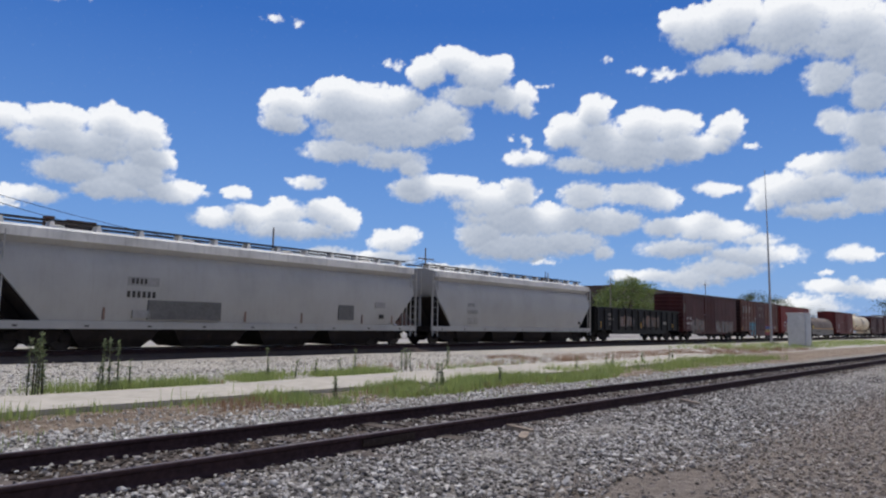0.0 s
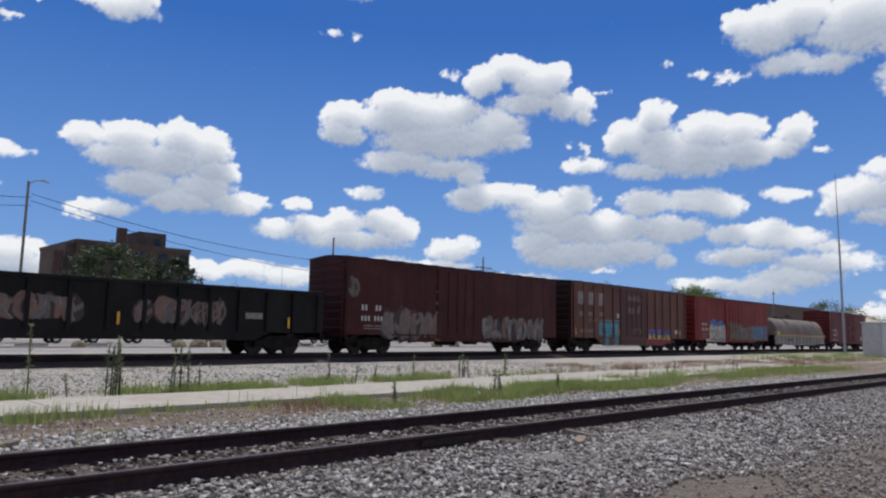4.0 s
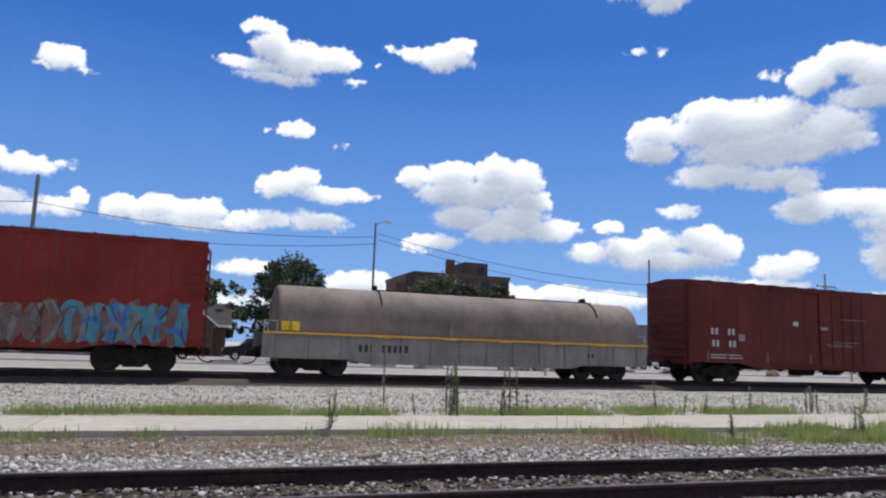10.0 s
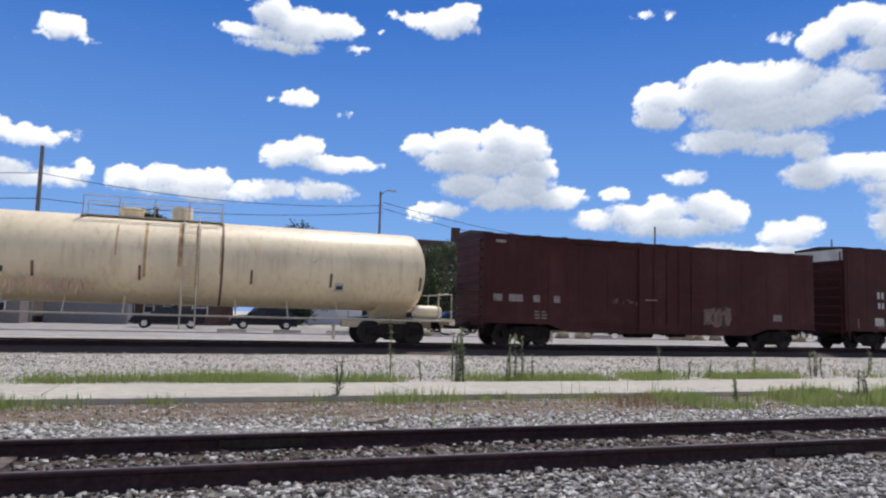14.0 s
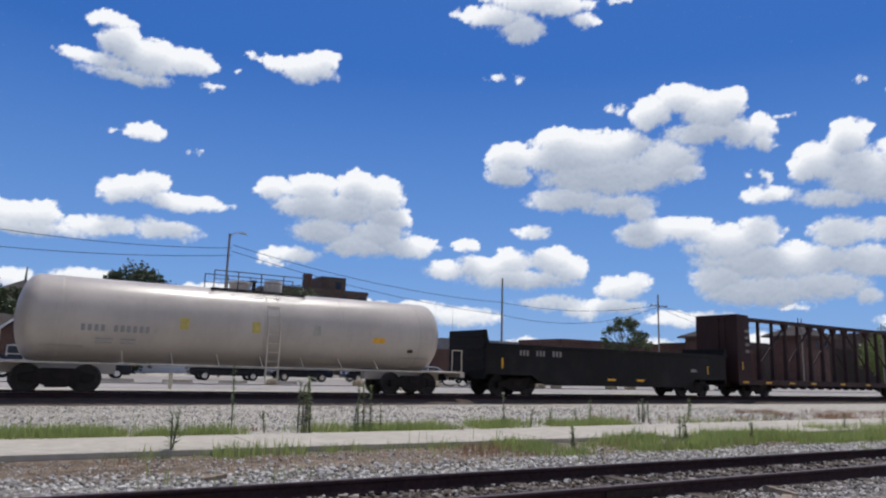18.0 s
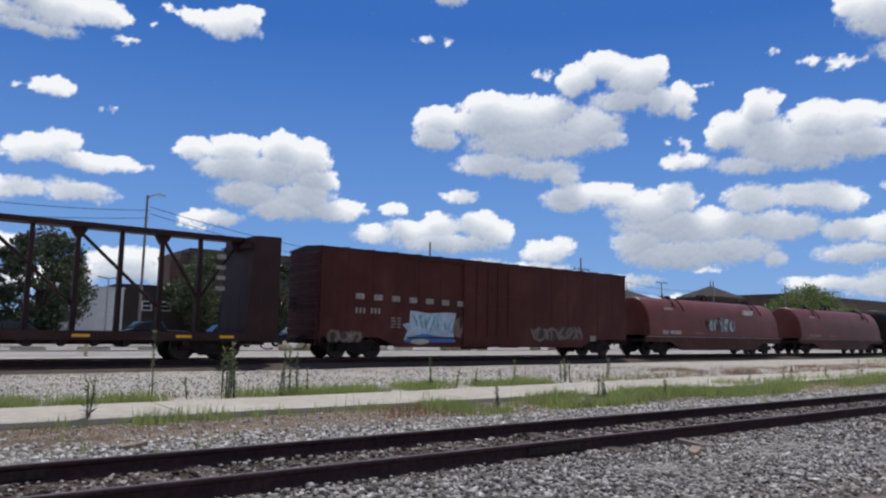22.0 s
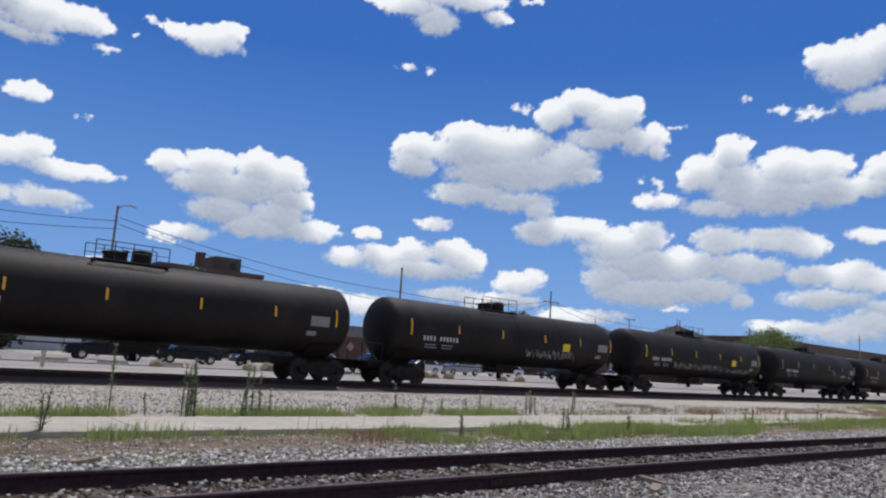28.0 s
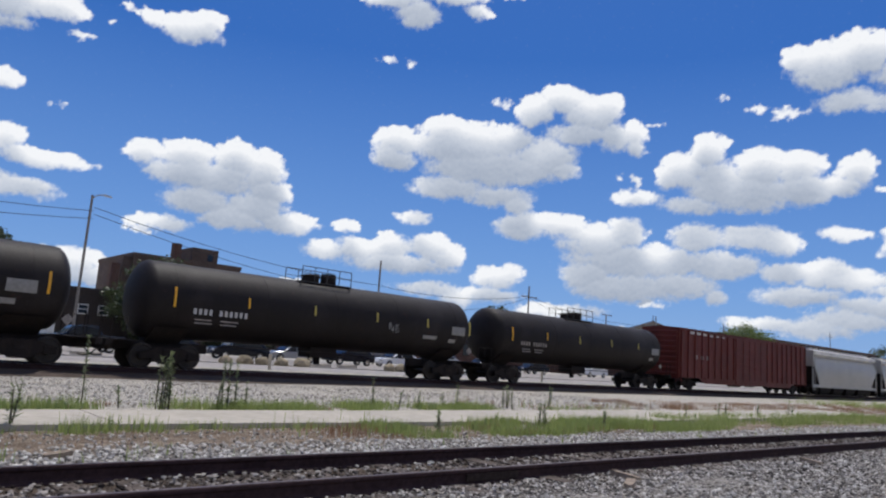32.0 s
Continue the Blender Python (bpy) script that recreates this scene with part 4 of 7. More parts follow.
def weed(x, y, h, seed, stems=1, z=-0.17):
    rng = random.Random(seed)
    root = thing("weed", "tall thin leafy weed with a dark stalk in the gravel" if stems < 3 else "clump of tall leafy weeds with dark stalks", "weed", x, y, z, "weeds by the walk")
    for s in range(stems):
        ox, oy = rng.uniform(-.22, .22) * (stems > 1), rng.uniform(-.12, .12) * (stems > 1)
        hh = h * rng.uniform(.72, 1.05)
        lx, ly = rng.uniform(-.07, .07), rng.uniform(-.05, .05)
        st = B()
        rod(st, (ox, oy, 0), (ox + lx * .5, oy + ly * .5, hh * .55), 0.015, 5, 0.012)
        rod(st, (ox + lx * .5, oy + ly * .5, hh * .55), (ox + lx, oy + ly, hh), 0.012, 5, 0.005)
        stem = part("stalk", st, "stalk", root)
        V, F, k = [], [], 0
        for j in range(int(95 * hh)):
            f = rng.uniform(.12, 1.0)
            px, py, pz = ox + lx * f, oy + ly * f, hh * f
            a, l, w = rng.uniform(0, math.tau), rng.uniform(.06, .15) * (1.15 - f * .6), rng.uniform(.014, .026)
            dx, dy, up = math.cos(a), math.sin(a), rng.uniform(-.02, .07)
            V += [(px, py, pz), (px + dx * l * .5 - dy * w, py + dy * l * .5 + dx * w, pz + up * .7), (px + dx * l, py + dy * l, pz + up), (px + dx * l * .5 + dy * w, py + dy * l * .5 - dx * w, pz + up * .7)]
            F.append((k, k + 1, k + 2, k + 3))
            k += 4
        part("leaves", soup("leaves", V, F, "weed"), None, stem)


for args in ((4.4, 9.3, 1.45, 1), (5.0, 8.9, .6, 2), (5.75, 8.6, 1.3, 3, 6), (7.25, 8.6, 1.25, 4, 3), (6.9, 8.5, .6, 5), (7.7, 8.8, .7, 6), (11.6, 9.3, .85, 7), (12.4, 9.2, .6, 8), (13.2, 9.4, .65, 9), (14.1, 9.3, .5, 10), (14.9, 9.6, .7, 11), (17.2, 9.7, .75, 12, 4), (19.6, 9.9, .8, 13, 2), (2.75, 5.75, .75, 14, 2), (13.3, 5.0, .55, 15, 3), (15.2, 4.4, .5, 16, 2), (9.8, 4.4, .4, 17, 2), (-6.5, 9.0, .5, 18), (21.5, 5.9, .6, 19), (24.5, 6.2, .6, 20, 2), (27.5, 6.4, .6, 21), (31, 6.8, .7, 22, 2)):
    weed(*args)


# ---- the train: one car after another, moving towards -x on the far track ----
SPEED, TRACK_Y, RAIL_Z, WHEEL_R = 12.3, 21.164, 0.15, 0.457
CARS, WHEELS = [], []


def along(s):
    """The pose of a car whose front stands s metres along the far track."""
    return pose(s * math.cos(TURN), TRACK_Y + s * math.sin(TURN), RAIL_Z, 0, 0, math.degrees(TURN))


def shared_meshes():
    out = {}
    w = B()
    for y in (-0.75, 0.75):
        s = 1 if y > 0 else -1
        loft(w, [[(r * math.cos(k * math.tau / 28), y + s * dy, r * math.sin(k * math.tau / 28)) for k in range(28)] for dy, r in
                 ((-.09, .30), (-.085, .44), (-.08, .485), (-.05, .485), (-.045, WHEEL_R), (.05, WHEEL_R - .008), (.052, .40), (.02, .37), (.015, .16), (.08, .14), (.085, .10))])
    rod(w, (0, -0.98, 0), (0, 0.98, 0), 0.085, 14)
    for y in (-1.02, 1.02):
        rod(w, (0, y - 0.06, 0), (0, y + 0.06, 0), 0.13, 14)
        for k in range(3):
            a = k * math.tau / 3
            rod(w, (0.07 * math.cos(a), y - 0.075, 0.07 * math.sin(a)), (0.07 * math.cos(a), y + 0.075, 0.07 * math.sin(a)), 0.018, 6)
    out["wheelset"] = mesh_of("wheelset", w, "steel", True)
    f = B()
    top = [(-1.12, .50), (-1.10, .62), (-.80, .66), (-.45, .80), (.45, .80), (.80, .66), (1.10, .62), (1.12, .50), (.74, .44), (.42, .26), (.30, .20), (-.30, .20), (-.42, .26), (-.74, .44)]
    plate(f, top, -0.07, 0.07)
    for x in (-0.89, 0.89):
        bx(f, x - .2, x + .2, -.11, .11, .36, .62, 0.02)
    bx(f, -.33, .33, -.13, .13, .18, .26, 0.01), bx(f, -.24, .24, -.12, .12, .62, .74, 0.01)
    out["sideframe"] = mesh_of("sideframe", f, "truck")
    s = B()
    for x in (-.2, 0, .2):
        for k in range(6):
            rod(s, (x, 0, .27 + k * .055), (x, 0, .30 + k * .055), 0.075, 10)
    out["springs"] = mesh_of("springs", s, "steel")
    b = B()
    bx(b, -.21, .21, -1.12, 1.12, .45, .66, 0.03), rod(b, (0, 0, .6), (0, 0, .78), 0.22, 16)
    for x in (-.5, .5):
        bx(b, x - .04, x + .04, -.8, .8, .36, .46, 0.01)
    out["truck"] = mesh_of("truck", b, "truck")
    c = B()
    bx(c, -.15, .62, -.09, .09, .66, .86, .02)
    plate(c, [(-.36, .62), (-.15, .62), (-.12, .90), (-.36, .88), (-.42, .78)], -.17, .17)
    bx(c, .1, .5, -.22, .22, .60, .92, .02)
    out["coupler"] = mesh_of("coupler", c, "truck")
    h = B()
    tube(h, [(.15, -.3, .70), (.0, -.34, .60), (-.16, -.30, .42), (-.36, -.22, .36), (-.55, -.12, .40)], 0.026, 8)
    out["air_hose"] = mesh_of("air_hose", h, "hose")
    bw = B()
    n = 20
    ring = [(0, .28 * math.cos(k * math.tau / n), .28 * math.sin(k * math.tau / n)) for k in range(n + 1)]
    tube(bw, ring, .018, 6)
    for k in range(4):
        rod(bw, (0, 0, 0), ring[k * 5], .014, 6)
    rod(bw, (-.05, 0, 0), (.1, 0, 0), .04, 8)
    out["brake_wheel"] = mesh_of("brake_wheel", bw, "truck")
    return out


SH = shared_meshes()


def rungs(root, x, y, w, z0, z1, step, mat):
    """Separate grab irons up a car's side."""
    me = mesh_of("rung", tube(B(), [(0, 0, 0), (0, -.07, 0), (w, -.07, 0), (w, 0, 0)], .013, 6), mat)
    z = z0 + step * .5
    while z < z1:
        part("rung", me, None, root).location = (x, y, z)
        z += step


def ladder_mesh(w, z0, z1, step, r=0.013, stile=True):
    """Rungs across x, standing off towards -y."""
    b = B()
    if stile:
        for x in (0, w):
            bx(b, x - .022, x + .022, -.075, -.03, z0, z1)
    z = z0 + step * 0.5
    while z < z1:
        tube(b, [(0, 0, z), (0, -.07, z), (w, -.07, z), (w, 0, z)], r, 6)
        z += step
    return b


def running_gear(root, L, inset=2.1, couple=True):
    for x in (inset, L - inset):
        t = part("truck", SH["truck"], None, root)
        t.location = (x, 0, 0)
        for y in (-1.02, 1.02):
            part("sideframe", SH["sideframe"], None, t).location = (0, y, 0)
            tagged(part("spring_nest", SH["springs"], None, t), kind="stuff").location = (0, y * .97, 0)
        for dx in (-0.89, 0.89):
            w = part("wheelset", SH["wheelset"], None, t, "worn steel wheels on an axle")
            w.location = (dx, 0, WHEEL_R)
            WHEELS.append((w, dx))
    if couple:
        for x, rz in ((0, 0), (L, math.pi)):
            at(part("coupler", SH["coupler"], None, root), x, 0, 0, rz)
            at(part("air_hose", SH["air_hose"], None, root), x, 0, 0, rz)


def rail_car(name, label, category, x0, x1, inset=2.1):
    root = thing(name, label, category, group="cars of the freight train")
    root.matrix_basis = along(x0)
    CARS.append((root, x0))
    running_gear(root, x1 - x0, inset)
    return root, x1 - x0


def stencil(root, x, z, chars, h=0.23, mat="white", y=-1.506, gap=0.35, fill=0.78):
    """Plain bars, one for each character; a space leaves a gap."""
    w = h * 0.62
    bar = mesh_of("marking", bx(B(), 0, w * fill, -.006, .004, 0, h), mat)
    for k, ch in enumerate(chars):
        if ch != " ":
            part("marking", bar, None, root, "painted marking bar").location = (x + k * w * (1 + gap), y, z)


def small_print(root, x, z, w, rows, mat="dim_white", y=-1.506):
    b = B()
    r = random.Random(int(x * 10 + z * 7))
    for k in range(rows):
        bx(b, x, x + w * r.uniform(.35, .5), y - .005, y + .004, z - k * .13, z - k * .13 + .05)
        bx(b, x + w * .55, x + w * r.uniform(.8, 1), y - .005, y + .004, z - k * .13, z - k * .13 + .05)
    tagged(part("small_print", b, mat, root), kind="stuff")


def reflector(root, x, z, tall=True, mat="amber", y=-1.51):
    w, h = (.09, .45) if tall else (.55, .10)
    part("reflector", bx(B(), x, x + w, y - .008, y + .004, z, z + h), mat, root, "amber reflector strip")


def blob(cx, cz, rx, rz, rnd, n=16, rough=.28):
    return [(cx + rx * math.cos(k * math.tau / n) * rnd.uniform(1 - rough, 1 + rough), cz + rz * math.sin(k * math.tau / n) * rnd.uniform(1 - rough, 1 + rough)) for k in range(n)]


def graffiti(root, x0, x1, z0, z1, fills, seed, n=5, line="g_dark", y=-1.506, rows=1):
    """Overlapping sprayed letter forms: dark outline, coloured body, pale strokes. No readable words."""
    rnd = random.Random(seed)
    w = (x1 - x0) / n
    for k in range(n):
        cx, cz = x0 + w * (k + .5), (z0 + z1) / 2 + rnd.uniform(-.05, .05)
        rx, rz = w * rnd.uniform(.48, .62), (z1 - z0) * rnd.uniform(.42, .54)
        back = plate(B(), blob(cx, cz, rx * 1.0, rz * 1.0, rnd, 18, .2), y - .002 - .0004 * k, y + .003)
        letter = part("graffiti_letter", back, line, root, "sprayed graffiti letter")
        # letter body of bent ribbons
        def ribbon(ax, az, bx_, bz, bend, th):
            d = Vector((bx_ - ax, bz - az))
            side = Vector((-d.y, d.x))
            mid = [Vector((ax, az)) + d * f + side * bend * math.sin(math.pi * f) for f in (0, .2, .4, .6, .8, 1)]
            nn_ = side.normalized() * th
            return [(p.x - nn_.x * w_, p.y - nn_.y * w_) for p, w_ in zip(mid, (.7, 1, 1.1, 1, .9, 1.1))] + [(p.x + nn_.x * w_, p.y + nn_.y * w_) for p, w_ in zip(mid[::-1], (.8, 1, .9, 1.1, 1, .6))]

        strokes, th = [], min(w * .16, rz * .22)
        for j in range(rnd.choice((3, 4, 4))):
            sx, sl = cx + rx * rnd.uniform(-.85, .85), rnd.uniform(-.2, .2) * w
            strokes.append(ribbon(sx + sl, cz - rz * rnd.uniform(.75, .95), sx - sl, cz + rz * rnd.uniform(.7, .95), rnd.uniform(-.3, .3), th))
        bar = cz + rz * rnd.uniform(-.5, .6)
        strokes.append(ribbon(cx - rx * .85, bar, cx + rx * .85, bar + rz * rnd.uniform(-.4, .4), rnd.choice((-.3, .3, .18)), th))
        for j, st in enumerate(strokes):
            part("stroke", plate(B(), st, y - .007 - .0015 * j - .0003 * k, y), fills[(k + j) % len(fills)], letter)
        for j in range(2):
            st = rnd.choice(strokes)
            i_ = rnd.randrange(0, 4)
            p, q = st[i_], st[i_ + 2]
            d = Vector((q[0] - p[0], q[1] - p[1])).normalized() * .016
            part("outline", plate(B(), [(p[0] - d.y, p[1] + d.x), (p[0] + d.y, p[1] - d.x), (q[0] + d.y, q[1] - d.x), (q[0] - d.y, q[1] + d.x)], y - .017 - .001 * j, y - .010), "g_silver" if line == "g_dark" else "g_dark", letter)


def scrawl(root, x0, x1, z0, z1, mat, seed, n=10, y=-1.51, r=.016):
    """Thin sprayed scribble of loose strokes."""
    rnd = random.Random(seed)
    b = B()
    w = (x1 - x0) / n
    for k in range(n):
        pts = [(x0 + w * (k + rnd.uniform(.0, 1.1)), rnd.uniform(z0, z1)) for _ in range(4)]
        for p, q in zip(pts, pts[1:]):
            d = Vector((q[0] - p[0], q[1] - p[1]))
            if d.length > .02:
                d = d.normalized() * r
                plate(b, [(p[0] - d.y, p[1] + d.x), (p[0] + d.y, p[1] - d.x), (q[0] + d.y, q[1] - d.x), (q[0] - d.y, q[1] + d.x)], y - .004, y)
    tagged(part("scrawl", b, mat, root, "thin sprayed scribble"), kind="stuff")


def boxcar(label, x0, x1, top, mat, door=(.4, .6), door_mat=None, posts=0, belly=.45, sill=.92, seams=11, roof="truck", end_white=False, end_mat=None, low_ladder=False, name="boxcar"):
    root, L = rail_car(name, label, "boxcar", x0, x1)
    W = 1.5
    eave = top - .14
    # sides: straight ends, deeper between the trucks
    outline = [(0, sill), (2.9, sill), (3.9, belly), (L - 3.9, belly), (L - 2.9, sill), (L, sill), (L, eave), (0, eave)]
    for s in (-1, 1):
        b = B()
        plate(b, outline, s * (W - .05), s * W)
        side = part("side_wall", b, mat, root)
        strip = mesh_of("seam", bx(B(), -.035, .035, *sorted((s * (W - .004), s * (W + .008))), sill, eave - .1), mat)
        for k in range(1, seams):
            part("seam", strip, None, side).location = (L * k / seams, 0, 0)
        part("top_chord", bx(B(), 0, L, *sorted((s * (W - .02), s * (W + .035))), eave - .10, eave - .002), mat, side)
        if posts:
            pm = mesh_of("post", bx(B(), -.06, .06, -.075, .0, sill + .02, eave - .1, .012), mat)
            for k in range(posts + 1):
                x = .25 + (L - .5) * k / posts
                if not (door[0] * L - .05 < x < door[1] * L + .05):
                    p = part("post", pm, None, side)
                    at(p, x, s * W, 0, 0 if s < 0 else math.pi)
    for x, s in ((0, -1), (L, 1)):
        b = B()
        bx(b, x - .03, x + .03, -W + .01, W - .01, sill - .1, eave)
        e = part("end_wall", b, end_mat or mat, root)
        rm = mesh_of("rib", loft(B(), [[(s * .03, y, -.11), (s * .105, y, -.04), (s * .105, y, .04), (s * .03, y, .11)] for y in (-W + .12, W - .12)]), end_mat or mat)
        for k in range(9):
            part("rib", rm, None, e).location = (x, 0, sill + .25 + (eave - sill - .5) * k / 8)
        part("ladder", ladder_mesh(.42, .55, eave - .2, .38), end_mat or mat, e).matrix_basis = pose(x + s * .1, -W + .12 if s < 0 else -W + .55, 0, 0, 0, 90 * s)
        if end_white:
            part("upper_panel", bx(B(), x + s * .02, x + s * .12, -W + .06, W - .06, eave - .62, eave - .06, .01), "white_roof", e, "white painted upper end panel")
    b = B()
    loft(b, [[(x, -W - .03, eave), (x, -W - .03, eave + .05), (x, 0, top + .03), (x, W + .03, eave + .05), (x, W + .03, eave)] for x in (-.04, L + .04)])
    for k in range(1, int(L / 1.2)):
        x = L * k / int(L / 1.2)
        for s in (-1, 1):
            loft(b, [[(x + d, s * (W + .02), eave + .05), (x + d, s * (W + .02), eave + .085), (x + d, 0, top + .065), (x + d, 0, top + .03)] for d in (-.04, .04)])
    part("roof", b, roof, root)
    b = B()
    bx(b, -.1, L + .1, -.16, .16, .62, .96)
    for k in range(1, 9):
        x = L * k / 9
        if 3.2 < x < L - 3.2:
            bx(b, x - .07, x + .07, -1.4, 1.4, .72, .95)
    bx(b, .2, L - .2, -1.45, 1.45, .93, 1.0)
    part("underframe", b, "truck", root)
    b = B()
    rod(b, (L * .42, -.5, .58), (L * .5, -.5, .58), .19, 14), rod(b, (3.4, -.7, .6), (L - 3.4, -.7, .55), .02, 6)
    bx(b, L * .55, L * .6, -.75, -.4, .45, .75)
    part("brake_gear", b, "truck", root)
    d0, d1 = door[0] * L, door[1] * L
    dm = B()
    bx(dm, d0, d1, -W - .07, -W - .012, belly + .12 if belly < sill - .1 else sill + .05, eave - .16, .012)
    n = 5
    door_ob = part("door", dm, door_mat or mat, root)
    bat = mesh_of("batten", bx(B(), d0 + .08, d1 - .08, -W - .085, -W - .06, -.03, .03), door_mat or mat)
    for k in range(1, n):
        part("batten", bat, None, door_ob).location.z = sill + (eave - sill - .3) * k / n + .1
    rods = rod(B(), (0, -W - .10, sill + .1), (0, -W - .10, eave - .25), .018, 6)
    bx(rods, -.05, .05, -W - .12, -W - .06, sill + 1.0, sill + 1.12)
    rods = mesh_of("lock_rod", rods, door_mat or mat)
    for f in (.22, .42, .60, .80):
        part("lock_rod", rods, None, door_ob).location.x = d0 + (d1 - d0) * f
    for za, zb in ((eave - .17, eave - .105), (sill - .02, sill + .045)):
        part("door_rail", bx(B(), d0 - (d1 - d0) * .9, d1 + .2, -W - .09, -W - .015, za, zb), mat, root)
    for x in (.12, L - .58):
        rungs(root, x, -W - .005, .46, sill - .45, eave - .25 if x > 1 and not low_ladder else sill + 1.4, .40, mat)
    st = mesh_of("step", tube(B(), [(0, -W + .02, sill), (0, -W - .02, sill - .42), (.46, -W - .02, sill - .42), (.46, -W + .02, sill)], .016, 6), "truck")
    for x in (.12, L - .58):
        part("step", st, None, root).location.x = x
    at(part("brake_wheel", SH["brake_wheel"], None, root), -.22, .6, 2.3)
    return root, L


def tank_car(label, x0, x1, R, zc, mat, rails=True, sections=1):
    """Level tank on stub sills; x0, x1 are the ends of the shell."""
    e = .95
    root, _ = rail_car("tank_car", label, "tank car", x0 - e, x1 + e, 2.35)
    L = x1 - x0
    D = .62
    prof = []
    for k in range(9):
        a = math.pi / 2 * k / 8
        prof.append((e + D - D * math.cos(a), max(.01, R * math.sin(a))))
    body = prof + [(e + L * f, R) for f in (.25, .5, .75)] + [(2 * e + L - x, r) for x, r in reversed(prof)]
    part("tank_shell", lathe_x(B(), body, zc, 44), mat, root, smooth=True)
    for f in (.08, .3, .5, .7, .92):
        x = e + L * f
        part("weld_band", lathe_x(B(), [(x - .03, R - .02), (x - .03, R + .008), (x + .03, R + .008), (x + .03, R - .02)], zc, 44), mat, root, smooth=True)
    frame_mat = "truck" if mat == "black" else mat
    for s in (0, 1):
        X = (lambda v: v if s == 0 else 2 * e + L - v)
        a, c = sorted((X(-.05), X(4.2)))
        part("stub_sill", bx(B(), a, c, -.17, .17, .62, .98, .01), frame_mat, root)
        p, q = sorted((X(1.7), X(3.0)))
        part("saddle", loft(B(), [[(p, -1.15, 1.55), (q, -1.15, 1.55), (q, -.25, .95), (p, -.25, .95)], [(p, 1.15, 1.55), (q, 1.15, 1.55), (q, .25, .95), (p, .25, .95)]]), frame_mat, root)
        part("end_beam", bx(B(), *sorted((X(-.05), X(.18))), -1.45, 1.45, .78, 1.0, .01), frame_mat, root)
    return root, L, e


def top_fittings(root, x, zt, pipe, mat, wide=3.0, cover=None):
    """Platform, guard rails, manway and valve housing on a tank's crown."""
    b = B()
    bx(b, x - wide / 2, x + wide / 2, -.62, -.42, zt - .06, zt - .02), bx(b, x - wide / 2, x + wide / 2, .42, .62, zt - .06, zt - .02)
    for dx in (-wide / 2, wide / 2):
        bx(b, x + dx - .06, x + dx + .06, -.75, .75, zt - .1, zt - .05)
    part("platform", b, pipe, root)
    b = B()
    for y in (-.72, .72):
        b = B()
        n = 4
        for k in range(n + 1):
            rod(b, (x - wide / 2 + wide * k / n, y, zt - .12), (x - wide / 2 + wide * k / n, y, zt + .62), .02, 6)
        rod(b, (x - wide / 2, y, zt + .62), (x + wide / 2, y, zt + .62), .02, 6), rod(b, (x - wide / 2, y, zt + .3), (x + wide / 2, y, zt + .3), .014, 6)
        part("guard_rail", b, pipe, root)
    b = B()
    lathe_z(b, [(zt - .1, .40), (zt + .22, .40), (zt + .24, .46), (zt + .30, .46), (zt + .34, .30), (zt + .35, .02)], x - wide * .17, 0, 20)
    part("manway", b, cover or mat, root, smooth=True)
    b = B()
    lathe_z(b, [(zt - .1, .36), (zt + .42, .36), (zt + .46, .34), (zt + .47, .02)], x + wide * .2, 0, 20)
    part("valve_housing", b, cover or mat, root, smooth=True)
    b = B()
    rod(b, (x, .2, zt), (x, .2, zt + .38), .07, 10), rod(b, (x, .2, zt + .38), (x, .2, zt + .45), .12, 10)
    part("safety_valve", b, "truck", root)


